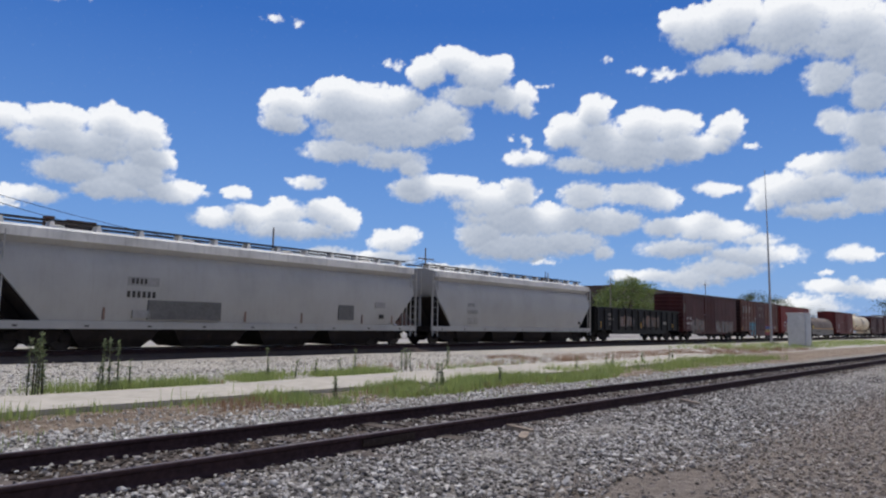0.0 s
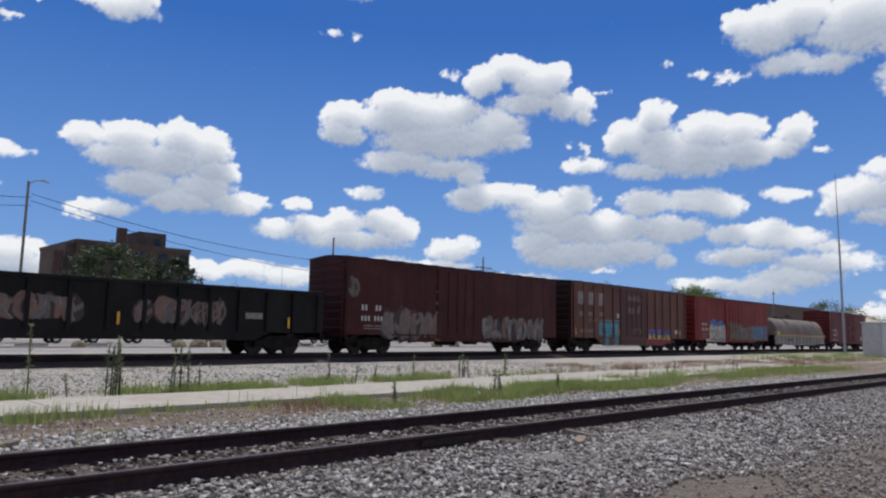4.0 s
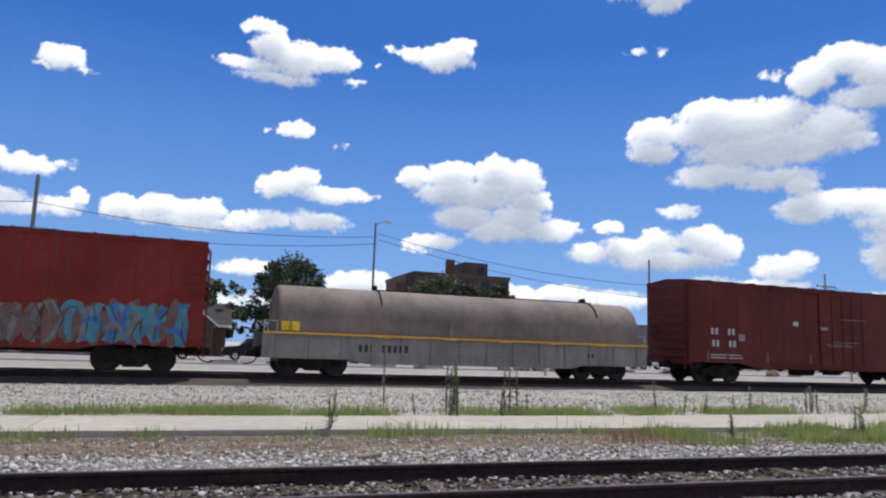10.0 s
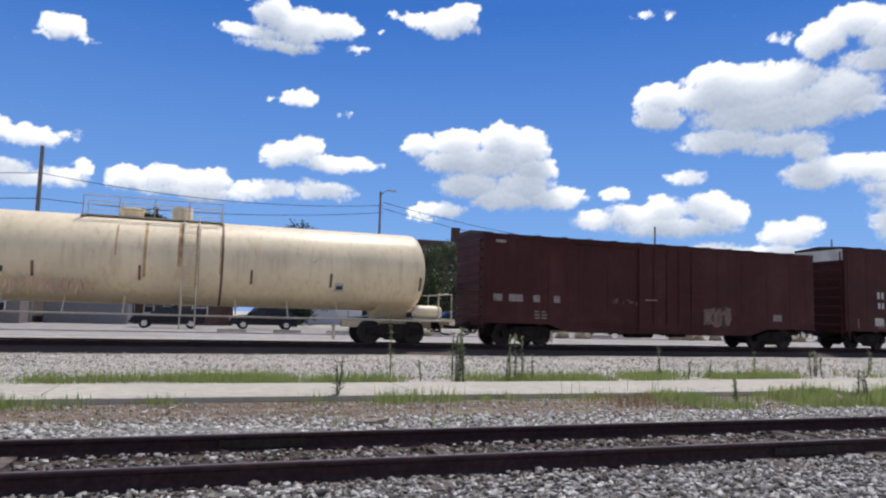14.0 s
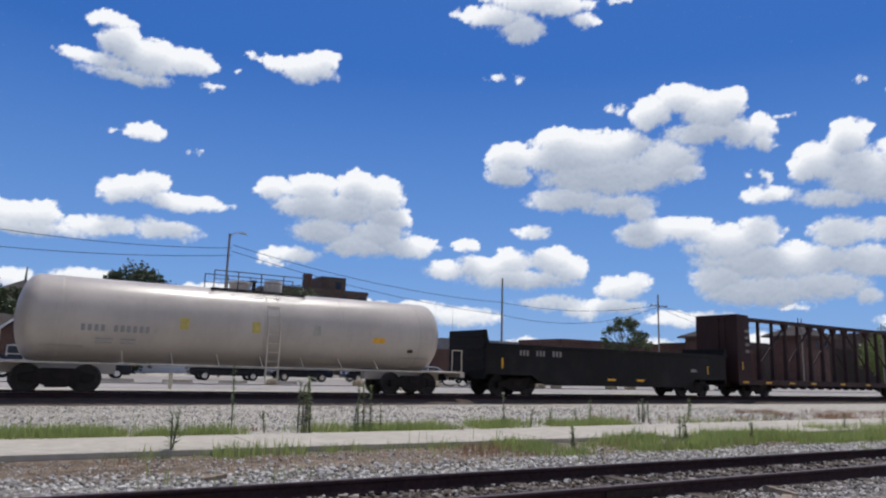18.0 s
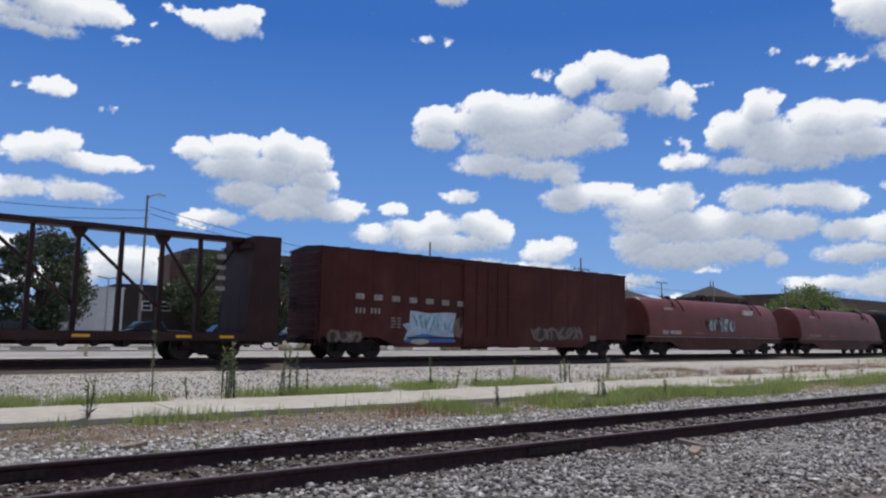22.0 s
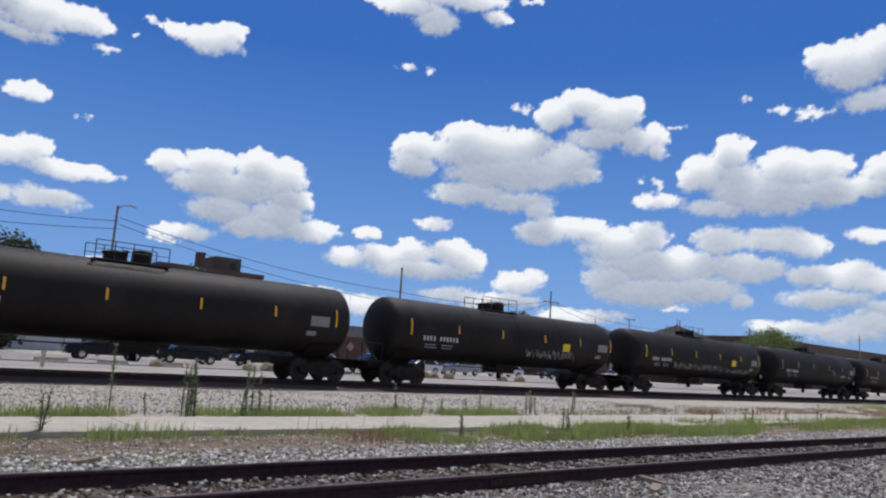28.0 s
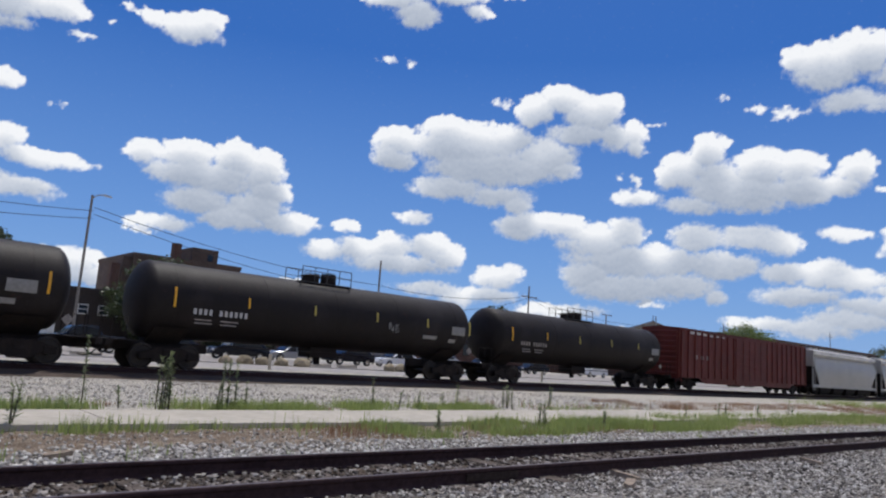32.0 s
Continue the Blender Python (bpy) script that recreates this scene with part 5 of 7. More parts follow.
def hopper_car(label, x0, x1, seed):
    root, L = rail_car("covered_hopper", label, "hopper car", x0, x1, 1.95)
    half = [(1.44, 1.0), (1.53, 1.5), (1.58, 2.1), (1.585, 2.7), (1.52, 3.15), (1.42, 3.48), (1.27, 3.70), (1.48, 3.90), (1.50, 4.0), (1.50, 4.21)]
    prof = [(-y, z) for y, z in half] + [(-.62, 4.42), (.62, 4.42)] + [(y, z) for y, z in reversed(half)]

    def start(z):
        return .35 if z > 2.75 else .35 + (2.75 - z) / 1.75 * 1.55

    us = [0, .25, .5, .75, 1]
    b = B()
    vs = [[b.verts.new((start(z) + u * (L - 2 * start(z)), y, z)) for y, z in prof] for u in us]
    n = len(prof)
    for A, C in zip(vs, vs[1:]):
        for k in range(n):
            b.faces.new((A[k], A[(k + 1) % n], C[(k + 1) % n], C[k]))
    for ring in (vs[0], vs[-1]):
        for k in range(n // 2 - 1 if n % 2 == 0 else n // 2):
            q = [ring[k], ring[k + 1], ring[n - 2 - k], ring[n - 1 - k]]
            b.faces.new(list(dict.fromkeys(q)))
    part("body", b, "grey", root, smooth=True)
    b = B()
    bx(b, .3, L - .3, -1.54, -1.47, 3.9, 4.24, .008), bx(b, .3, L - .3, 1.47, 1.54, 3.9, 4.24, .008)
    loft(b, [[(x, -1.5, 4.22), (x, -.62, 4.432), (x, .62, 4.432), (x, 1.5, 4.22)] for x in (.3, L - .3)], cap=False, closed=False)
    part("roof", b, "white_roof", root)
    b = B()
    bx(b, .1, L - .1, -.72, -.36, 4.63, 4.68), bx(b, .1, L - .1, .36, .72, 4.63, 4.68)
    rb = part("running_board", b, "truck", root, "dark roof walkway")
    bk = mesh_of("bracket", plate(B(), [(-.12, 4.38), (.12, 4.38), (.05, 4.63), (-.05, 4.63)], -.74, -.34), "white_roof")
    for k in range(13):
        part("bracket", bk, None, rb).location = (.6 + (L - 1.2) * k / 12, 0, 0)
    hm = mesh_of("hatch", lathe_z(B(), [(4.36, .34), (4.52, .34), (4.55, .30), (4.56, .02)], 0, 0, 14), "white_roof")
    for k in range(4):
        part("hatch", hm, None, root).location = (L * (k + .5) / 4, 0, 0)
    for s in (-1, 1):
        b = B()
        bx(b, 0, L, s * 1.42, s * 1.52, .78, 1.06, .008)
        part("side_sill", b, "grey", root)
    sm = mesh_of("sill_slot", bx(B(), 0, .16, -1.528, -1.515, .86, .92), "dark_mark")
    for k in range(9):
        part("sill_slot", sm, None, root).location = (L * (k + .4) / 9, 0, 0)
    for k in range(4):
        cx = L * (.215 + .19 * k)
        b = B()
        w = L * .088
        loft(b, [[(cx - w, -1.35, 1.0), (cx + w, -1.35, 1.0), (cx + w, 1.35, 1.0), (cx - w, 1.35, 1.0)], [(cx - w * .78, -1.2, .4), (cx + w * .78, -1.2, .4), (cx + w * .78, 1.2, .4), (cx - w * .78, 1.2, .4)], [(cx - w * .6, -1.0, .08), (cx + w * .6, -1.0, .08), (cx + w * .6, 1.0, .08), (cx - w * .6, 1.0, .08)]])
        part("hopper_chute", b, "truck", root)
    for x, s in ((0, 1), (L, -1)):
        b = B()
        bx(b, x, x + s * 1.9, -1.45, 1.45, .96, 1.02)
        bx(b, x, x + s * .12, -1.5, 1.5, .75, 1.06)
        plate(b, [(x + s * 2.0, 1.0), (x + s * .55, 2.7), (x + s * .62, 2.78), (x + s * 2.1, 1.1)], -.06, .06)
        part("end_platform", b, "truck", root)
        sl = B()
        loft(sl, [[(x + s * (1.9 - d), -1.42, 1.02), (x + s * (.36 - d), -1.52, 2.74), (x + s * (.36 - d), 1.52, 2.74), (x + s * (1.9 - d), 1.42, 1.02)] for d in (.02, .06)])
        part("shear_plate", plate(B(), [(x + s * 1.85, 1.02), (x + s * .42, 2.7), (x + s * .25, 2.7), (x + s * .25, 1.02)], -.05, .05), "truck", root)
        part("slope_sheet", sl, "truck", root, "dark sloped end sheet")
        for y in (-1.48, -.5, .5, 1.48):
            part("end_post", bx(B(), *sorted((x + s * .04, x + s * .12)), y - .04, y + .04, 1.02, 4.12 if abs(y) > 1 else 2.9), "grey", root)
        part("ladder", ladder_mesh(.44, .5, 4.1, .36), "grey", root).matrix_basis = pose(x + (.08 if s > 0 else -.52), -1.47, 0)
        part("end_ladder", ladder_mesh(.44, .9, 4.3, .36), "grey", root).matrix_basis = pose(x + s * .08, -.2 if s > 0 else .2, 0, 0, 0, -90 * s)
    return root, L


def gondola(label, x0, x1, top, mat, posts, sill=.62, bulkhead=0.0):
    root, L = rail_car("gondola", label, "gondola car", x0, x1)
    for s in (-1, 1):
        b = B()
        plate(b, [(0, .95), (2.7, .95), (3.5, sill), (L - 3.5, sill), (L - 2.7, .95), (L, .95), (L, top - .05), (0, top - .05)], s * 1.44, s * 1.49)
        bx(b, 0, L, s * 1.40, s * 1.56, top - .14, top, .01)
        w = part("side_wall", b, mat, root)
        pm = mesh_of("post", bx(B(), -.07, .07, -.1, 0, .97, top - .15, .012), mat)
        for k in range(posts + 1 if posts else 0):
            at(part("post", pm, None, w), .3 + (L - .6) * k / posts, s * 1.49, 0, 0 if s < 0 else math.pi)
    for x, h in ((0, bulkhead or top), (L, top + .36 if bulkhead else top)):
        b = B()
        bx(b, x - .05, x + .05, -1.45, 1.45, .75, h)
        for k in range(4):
            z = 1.1 + (h - 1.4) * k / 3
            bx(b, x - .11, x + .11, -1.42, 1.42, z - .06, z + .06, .01)
        if h != top:
            for y in (-1.45, 1.45):
                plate(b, [(x - .05, top - .1), (x + .22, top - .1), (x + .05, h), (x - .05, h)], y - .04, y + .04)
        part("end_wall", b, mat, root)
    b = B()
    bx(b, 0, L, -1.42, 1.42, .98, 1.06), bx(b, -.1, L + .1, -.17, .17, .6, .98)
    for k in range(2, 9):
        bx(b, L * k / 10 - .06, L * k / 10 + .06, -1.35, 1.35, .72, .98)
    part("floor", b, "truck", root)
    for x in (.15, L - .6):
        rungs(root, x, -1.50, .45, .45, top - .2, .38, mat)
    return root, L


def centerbeam(label, x0, x1, top, mat):
    root, L = rail_car("centerbeam_flatcar", label, "flatcar", x0, x1, 2.6)
    b = B()
    bx(b, 0, L, -1.45, 1.45, .84, 1.0, .01), bx(b, 0, L, -.2, .2, .55, .9), bx(b, 0, L, -1.48, -1.42, .72, 1.02), bx(b, 0, L, 1.42, 1.48, .72, 1.02)
    for k in range(1, 22):
        bx(b, L * k / 22 - .06, L * k / 22 + .06, -1.4, 1.4, .66, .86)
    part("deck", b, mat, root)
    wn = mesh_of("winch", rod(B(), (0, -1.5, .62), (0, -1.2, .62), .12, 10), "truck")
    for k in range(18):
        part("winch", wn, None, root).location.x = 3.6 + (L - 7.2) * k / 17
    for s, x in ((1, 0), (-1, L)):
        e = part("bulkhead", bx(B(), *sorted((x, x + s * .14)), -1.45, 1.45, 1.0, top, .01), mat, root, "solid end bulkhead")
        for y in (-1.42, -.5, .5, 1.42):
            part("web_plate", plate(B(), [(x + s * .14, 1.0), (x + s * 1.35, 1.0), (x + s * 1.12, top - .03), (x + s * .14, top)], y - .035, y + .035), mat, e)
        part("inner_face", loft(B(), [[(x + s * 1.30, -1.38, 1.0), (x + s * 1.34, -1.38, 1.0), (x + s * 1.12, -1.38, top - .03), (x + s * 1.08, -1.38, top - .03)], [(x + s * 1.30, 1.38, 1.0), (x + s * 1.34, 1.38, 1.0), (x + s * 1.12, 1.38, top - .03), (x + s * 1.08, 1.38, top - .03)]]), mat, e)
        part("tie_beam", bx(B(), *sorted((x + s * 1.1, x + s * 1.3)), -1.4, 1.4, top - .5, top - .3), mat, e)
        part("ladder", ladder_mesh(.42, .5, top - .2, .38), mat, e).matrix_basis = pose(x + s * .02, -.2 * s, 0, 0, 0, -90 * s)
    part("top_chord", bx(B(), .2, L - .2, -.34, .34, top - .20, top, .015), mat, root)
    n = 15
    xs = [1.3 + (L - 2.6) * k / n for k in range(n + 1)]
    pm = mesh_of("post", loft(B(), [[(-.09, -.13, 1.0), (.09, -.13, 1.0), (.09, .13, 1.0), (-.09, .13, 1.0)], [(-.07, -.08, top - .2), (.07, -.08, top - .2), (.07, .08, top - .2), (-.07, .08, top - .2)]]), mat)
    for x in xs[1:-1]:
        part("post", pm, None, root).location = (x, 0, 0)
    g = mesh_of("gusset", plate(B(), [(-.3, top - .2), (.3, top - .2), (.1, top - .55), (-.1, top - .55)], -.13, .13), mat)

    def brace(a, c):
        b2 = B()
        rod(b2, (xs[a], 0, top - .3), (xs[c], 0, 1.9 if abs(a - c) == 2 else 2.3), .065, 6)
        part("brace", b2, mat, root)
    for a, c in ((0, 1), (4, 2), (6, 4), (8, 6), (7, 9), (9, 11), (11, 13), (13, 14), (15, 14)):
        brace(a, c)
        part("gusset", g, None, root).location = (xs[a], 0, 0)
    return root, L


def arch(R, h, z0, y=0, n=20, p=2.35):
    """Upper half of a squared oval, from one side over the top to the other."""
    out = []
    for k in range(n + 1):
        a = math.pi * k / n
        c, s = math.cos(a), math.sin(a)
        out.append((-math.copysign(abs(c) ** (2 / p), c) * R, z0 + s ** (2 / p) * h))
    return out


def coil_car(label, x0, x1, mat, hood_top, sill_top, body_mat, fish, stripe=False):
    root, L = rail_car("coil_car", label, "coil car", x0, x1, 1.95)
    for s in (-1, 1):
        b = B()
        low = .34 if fish else .48
        plate(b, [(.1, sill_top - .38), (2.6, sill_top - .38), (3.8, low), (L - 3.8, low), (L - 2.6, sill_top - .38), (L - .1, sill_top - .38), (L - .1, sill_top), (.1, sill_top)] if fish else
              [(0, .62), (3.2, .62), (3.8, low), (L - 3.8, low), (L - 3.2, .62), (L, .62), (L, sill_top), (0, sill_top)], s * 1.40, s * 1.47)
        bx(b, 0, L, s * 1.38, s * 1.56, sill_top - .06, sill_top + .02)
        sd = part("side_sill", b, body_mat, root)
        if not fish:
            pm = mesh_of("rib", bx(B(), -.04, .04, -.05, 0, .6, sill_top - .04, .008), body_mat)
            for k in range(14):
                at(part("rib", pm, None, sd), .5 + (L - 1) * k / 13, s * 1.47, 0, 0 if s < 0 else math.pi)
    if stripe:
        part("walkway_edge", bx(B(), 0, L, -1.58, -1.53, sill_top - .02, sill_top + .05), "amber", root, "yellow painted walkway edge")
    b = B()
    bx(b, -.1, L + .1, -.18, .18, .6, 1.0), bx(b, .2, L - .2, -1.38, 1.38, .92, 1.05)
    bx(b, 0, .9, -1.45, 1.45, .86, .98), bx(b, L - .9, L, -1.45, 1.45, .86, .98)
    part("underframe", b, "truck", root)
    h0, h1 = .55, L - .35
    hz = sill_top + .02
    prof = arch(1.46, hood_top - hz, hz)
    b = B()
    xs = [(h0, .90), (h0 + .03, .95), (h0 + .09, .985), (h0 + .2, 1.0), ((h0 + h1) / 2, 1.0), (h1 - .2, 1.0), (h1 - .09, .985), (h1 - .03, .95), (h1, .90)]
    loft(b, [[(x, y * (1 if f == 1 else .9 + .1 * f), hz + (z - hz) * (.35 + .65 * f if f < 1 else 1)) for y, z in prof] for x, f in xs])
    hood = part("hood", b, mat, root, smooth=True)
    b = B()
    for f in ((.5,) if fish else (.25, .5, .75)):
        x = h0 + (h1 - h0) * f
        loft(b, [[(x + d, y * 1.008, hz + (z - hz) * 1.006) for y, z in prof] for d in (-.05, .05)], cap=False, closed=False)
        loft(b, [[(x + d, y * .995, hz + (z - hz) * .995) for y, z in prof] for d in (-.05, .05)], cap=False, closed=False)
    part("hood_seam", b, mat, hood)
    b = B()
    xm = (h0 + h1) / 2
    pts = [(xm + .55 * math.cos(math.pi * k / 8) , 0, hood_top - .02 + .42 * math.sin(math.pi * k / 8)) for k in range(9)]
    for y in (-.16, .16):
        tube(b, [(px, y, pz) for px, py, pz in pts], .05, 6)
    bx(b, xm - .25, xm + .25, -.18, .18, hood_top + .34, hood_top + .43)
    rod(b, (xm - .2, 0, hood_top), (xm + .2, 0, hood_top + .36), .04, 6), rod(b, (xm + .2, 0, hood_top), (xm - .2, 0, hood_top + .36), .04, 6)
    part("lifting_bow", b, "truck", hood, "dark steel lifting bow")
    part("top_rail", bx(B(), h0 + .25 * (h1 - h0), h1 - .1 * (h1 - h0), -.05, .05, hood_top - .02, hood_top + .05), "truck", hood)
    for f in (.25, .87):
        x = h0 + (h1 - h0) * f
        b = plate(B(), [(x - .06, hood_top - .05), (x + .06, hood_top - .05), (x + .05, hood_top + .2), (x - .05, hood_top + .2)], -.2, .2)
        part("guide_bracket", b, "truck", hood)
        i = len(prof) // 2
        part("guide_bar", tube(B(), [(x, y * 1.02, hz + (z - hz) * 1.02) for y, z in prof[i - 6:i + 1]], .03, 5), "truck", hood)
    for x in (.05, L - .05):
        for y in (-1.42, 1.42):
            part("handrail", tube(B(), [(x, y, .95), (x, y, 1.95), (x + (.45 if x < 1 else -.45), y, 1.95), (x + (.45 if x < 1 else -.45), y, .95)], .022, 6), "pipe_dark" if fish else "pipe", root)
    for x in (.15, L - .6):
        rungs(root, x, -1.48, .45, .38, sill_top, .34, body_mat)
    return root, L, h0, h1, hood


def on_tank(root, x, z, w, h, R, zc, mat, name, label="", proud=.012):
    """A small plate laid on the near side of a tank shell, following its curve."""
    b = B()
    n = max(2, int(h / .12))
    rings = []
    for k in range(n + 1):
        zz = z + h * k / n
        y = -math.sqrt(max(.01, R * R - (zz - zc) ** 2))
        ny, nz = y / R, (zz - zc) / R
        rings.append([(x, y + ny * proud, zz + nz * proud), (x + w, y + ny * proud, zz + nz * proud), (x + w, y, zz), (x, y, zz)])
    loft(b, rings)
    return part(name, b, mat, root, label)


def tank_stencil(root, x, z, chars, h, R, zc, mat):
    w = h * .62
    y = -math.sqrt(R * R - (z + h / 2 - zc) ** 2)
    stencil(root, x, z, chars, h, mat, y - .012)


def tank_scrawl(root, x0, x1, z0, z1, R, zc, mat, seed, n):
    y = -math.sqrt(R * R - max(abs(z0 - zc), abs(z1 - zc)) ** 2)
    scrawl(root, x0, x1, z0, z1, mat, seed, n, -R - .006, .02)


# covered hoppers at the head of the view
h1, L1 = hopper_car("pale grey covered hopper car with dark repair patches", 7.9, 29.15, 1)
for x, z, w, h, m in ((5.6, 1.16, 3.2, .74, "grey_box"), (5.0, 1.2, .7, .3, "placard"), (4.75, 2.42, 1.25, .34, "placard"), (15.4, 1.3, 1.0, .72, "grey_box"), (17.9, 1.95, .75, .3, "placard"), (18.25, 1.4, .3, .22, "dark_mark")):
    part("patch", bx(B(), x, x + w, -1.60, -1.555 + (.06 if z < 1.3 else 0), z, z + h), m, h1, "darker painted panel")
stencil(h1, 4.75, 1.98, "000000", .24, "dark_mark", -1.592)
stencil(h1, 4.9, 2.5, "0000", .2, "dark_mark", -1.604)
for x in (3.9, 10.0, 13.1, 17.0, 19.2):
    reflector(h1, x, 1.12, True, "g_brown", -1.53)
h2, L2 = hopper_car("light grey covered hopper car with faded markings", 30.45, 49.7, 2)
stencil(h2, 3.3, 2.25, "0000", .22, "placard", -1.592), stencil(h2, 3.3, 1.85, "000000", .22, "placard", -1.592)
small_print(h2, 3.3, 1.5, 1.1, 3, "placard", -1.585)
part("patch", bx(B(), 17.2, 17.4, -1.60, -1.53, 1.35, 1.55), "dark_mark", h2)

g3, L3 = gondola("dark weathered gondola car with ribbed sides and faded tags", 50.5, 68.0, 2.8, "gon_black", 13)
stencil(g3, 2.3, 2.1, "000", .2, "dim_white", -1.50), stencil(g3, 2.3, 1.75, "000000", .2, "dim_white", -1.50), small_print(g3, 2.3, 1.5, .9, 2, "dim_white", -1.50)
for k, (x0, x1) in enumerate(((4.3, 7.3), (9.0, 11.2), (11.4, 12.6))):
    graffiti(g3, x0, x1, 1.15, 2.2, ("g_grey", "g_brown"), 40 + k, 4 - k % 2, "g_dark", -1.50)
part("placard", bx(B(), 13.6, 14.4, -1.515, -1.49, 1.5, 1.75), "dim_white", g3)
for x in (.7, 8.4, 15.6):
    reflector(g3, x, 1.15, True, "amber", -1.60)

b4, L4 = boxcar("dark maroon boxcar with grey graffiti along its base", 69.3, 86.2, 4.7, "maroon", (.36, .57), belly=.62, seams=13, roof="chocolate")
stencil(b4, .95, 2.08, "00  00", .26), stencil(b4, .95, 1.58, "000 000", .24), small_print(b4, 1.1, 1.32, 1.2, 2)
graffiti(b4, 2.2, 6.7, .62, 2.25, ("g_grey", "g_brown", "g_grey"), 51, 5), graffiti(b4, 9.8, 15.5, .68, 2.1, ("g_grey", "g_silver", "g_brown"), 52, 7)
for z in (1.98, 2.52, 3.2):
    part("placard", bx(B(), 6.05, 6.33, -1.512, -1.499, z, z + (.22 if z < 2.9 else .07)), "white", b4)
graffiti(b4, .1, .6, 2.6, 3.7, ("g_grey",), 53, 1)

b5, L5 = boxcar("rust-brown boxcar with outside posts and bright cyan graffiti", 87.95, 104.75, 4.8, "rust_brown", (.372, .592), "plug", 13, .42, .95, 2, roof="chocolate", end_mat="chocolate")
for k in range(3):
    part("brand_mark", bx(B(), .80 + 1.29 * k, 1.46 + 1.29 * k, -1.512, -1.498, 3.18, 4.03, .004), "dim_white", b5, "large plain pale marking block")
stencil(b5, .98, 2.38, "00", .3, "dim_white"), stencil(b5, 2.1, 2.40, "00", .3, "dim_white"), stencil(b5, 3.5, 2.42, "00", .3, "dim_white"), small_print(b5, 1.0, 1.45, 1.9, 2)
scrawl(b5, 2.1, 3.2, 1.9, 2.3, "dim_white", 6, 5), scrawl(b5, 3.5, 4.4, .62, .95, "dim_white", 7, 5), scrawl(b5, 6.7, 7.5, .6, .8, "dim_white", 8, 4)
nines = B()
for k in range(2):
    x = 3.58 + 1.25 * k
    for q in ([(x - .12, 1.65), (x + .02, 2.05), (x + 1.2, 2.05), (x + 1.15, 1.72), (x + .1, 1.62)], [(x - .1, 1.12), (x - .12, 1.7), (x + .18, 1.72), (x + .16, 1.3), (x + .62, 1.3), (x + .62, 1.08)], [(x + .68, .52), (x + .62, 1.75), (x + 1.1, 1.75), (x + 1.12, .5)]):
        plate(nines, q, -1.518, -1.500)
gb = B()
plate(gb, [(3.43, 1.05), (3.35, 1.72), (3.55, 2.2), (6.12, 2.24), (6.05, .45), (5.33, .43), (5.28, 1.0), (4.78, 1.05), (4.73, .45), (4.15, .45), (4.13, 1.02)], -1.507, -1.499)
gr = part("graffiti", gb, "g_silver", b5, "bold cyan sprayed block letters")
part("letter_fill", nines, "g_cyan", gr)
ol = B()
for k in range(2):
    x = 3.58 + 1.25 * k
    for a, c in (((x + .18, 1.72), (x + .18, 1.3)), ((x + .62, 1.72), (x + .62, .55)), ((x + .18, 1.32), (x + .6, 1.32)), ((x + 1.13, 2.0), (x + 1.13, .52)), ((x, 2.04), (x + 1.15, 2.04)), ((x - .1, 1.15), (x + .6, 1.09))):
        d = Vector((c[0] - a[0], c[1] - a[1])).normalized() * .025
        plate(ol, [(a[0] - d.y, a[1] + d.x), (a[0] + d.y, a[1] - d.x), (c[0] + d.y, c[1] - d.x), (c[0] - d.y, c[1] + d.x)], -1.523, -1.517)
part("outline", ol, "g_dark", gr)
top_, low_ = B(), B()
rnd = random.Random(12)
for k in range(5):
    x = 10.25 + .76 * k
    plate(top_, [(x, 1.15), (x + .62, 1.1), (x + .66, 1.62), (x + .5, 1.68), (x, 1.66)], -1.514, -1.500), plate(low_, [(x + .05, .9), (x + .6, .9), (x + .58, 1.2), (x + .3, 1.3), (x + .06, 1.22)], -1.517, -1.500)
gb = B()
plate(gb, [(10.1, .55), (14.1, .6), (14.2, 1.1), (14.1, 1.85), (10.15, 1.8)], -1.507, -1.499)
gr = part("graffiti", gb, "g_red", b5, "blue and yellow sprayed lettering with red shading")
part("letter_fill", top_, "g_blue", gr), part("letter_fill", low_, "g_yellow", gr)
scrawl(b5, 10.3, 14.0, 1.0, 1.6, "g_dark", 13, 14, -1.52, .014)
scrawl(b5, 7.25, 9.0, 3.6, 4.15, "dim_white", 9, 12, -1.59, .026), scrawl(b5, 7.2, 8.1, 2.7, 3.3, "dim_white", 10, 6, -1.59, .024), scrawl(b5, 8.55, 8.95, 2.65, 3.4, "dim_white", 11, 5, -1.59, .024)
graffiti(b5, 7.6, 9.2, 1.2, 1.8, ("g_brown", "g_dark"), 14, 3, "g_dark", -1.585)
for x in (.5, 6.0, 15.6):
    reflector(b5, x, 1.15)
part("placard", bx(B(), 14.8, 15.3, -1.512, -1.499, 1.35, 1.65), "white", b5), part("placard", bx(B(), 5.8, 6.1, -1.512, -1.499, 2.38, 2.68), "white", b5)
part("plug_panel", bx(B(), 12.6, 13.7, -1.535, -1.498, 1.5, 4.1, .01), "rust_brown", b5)

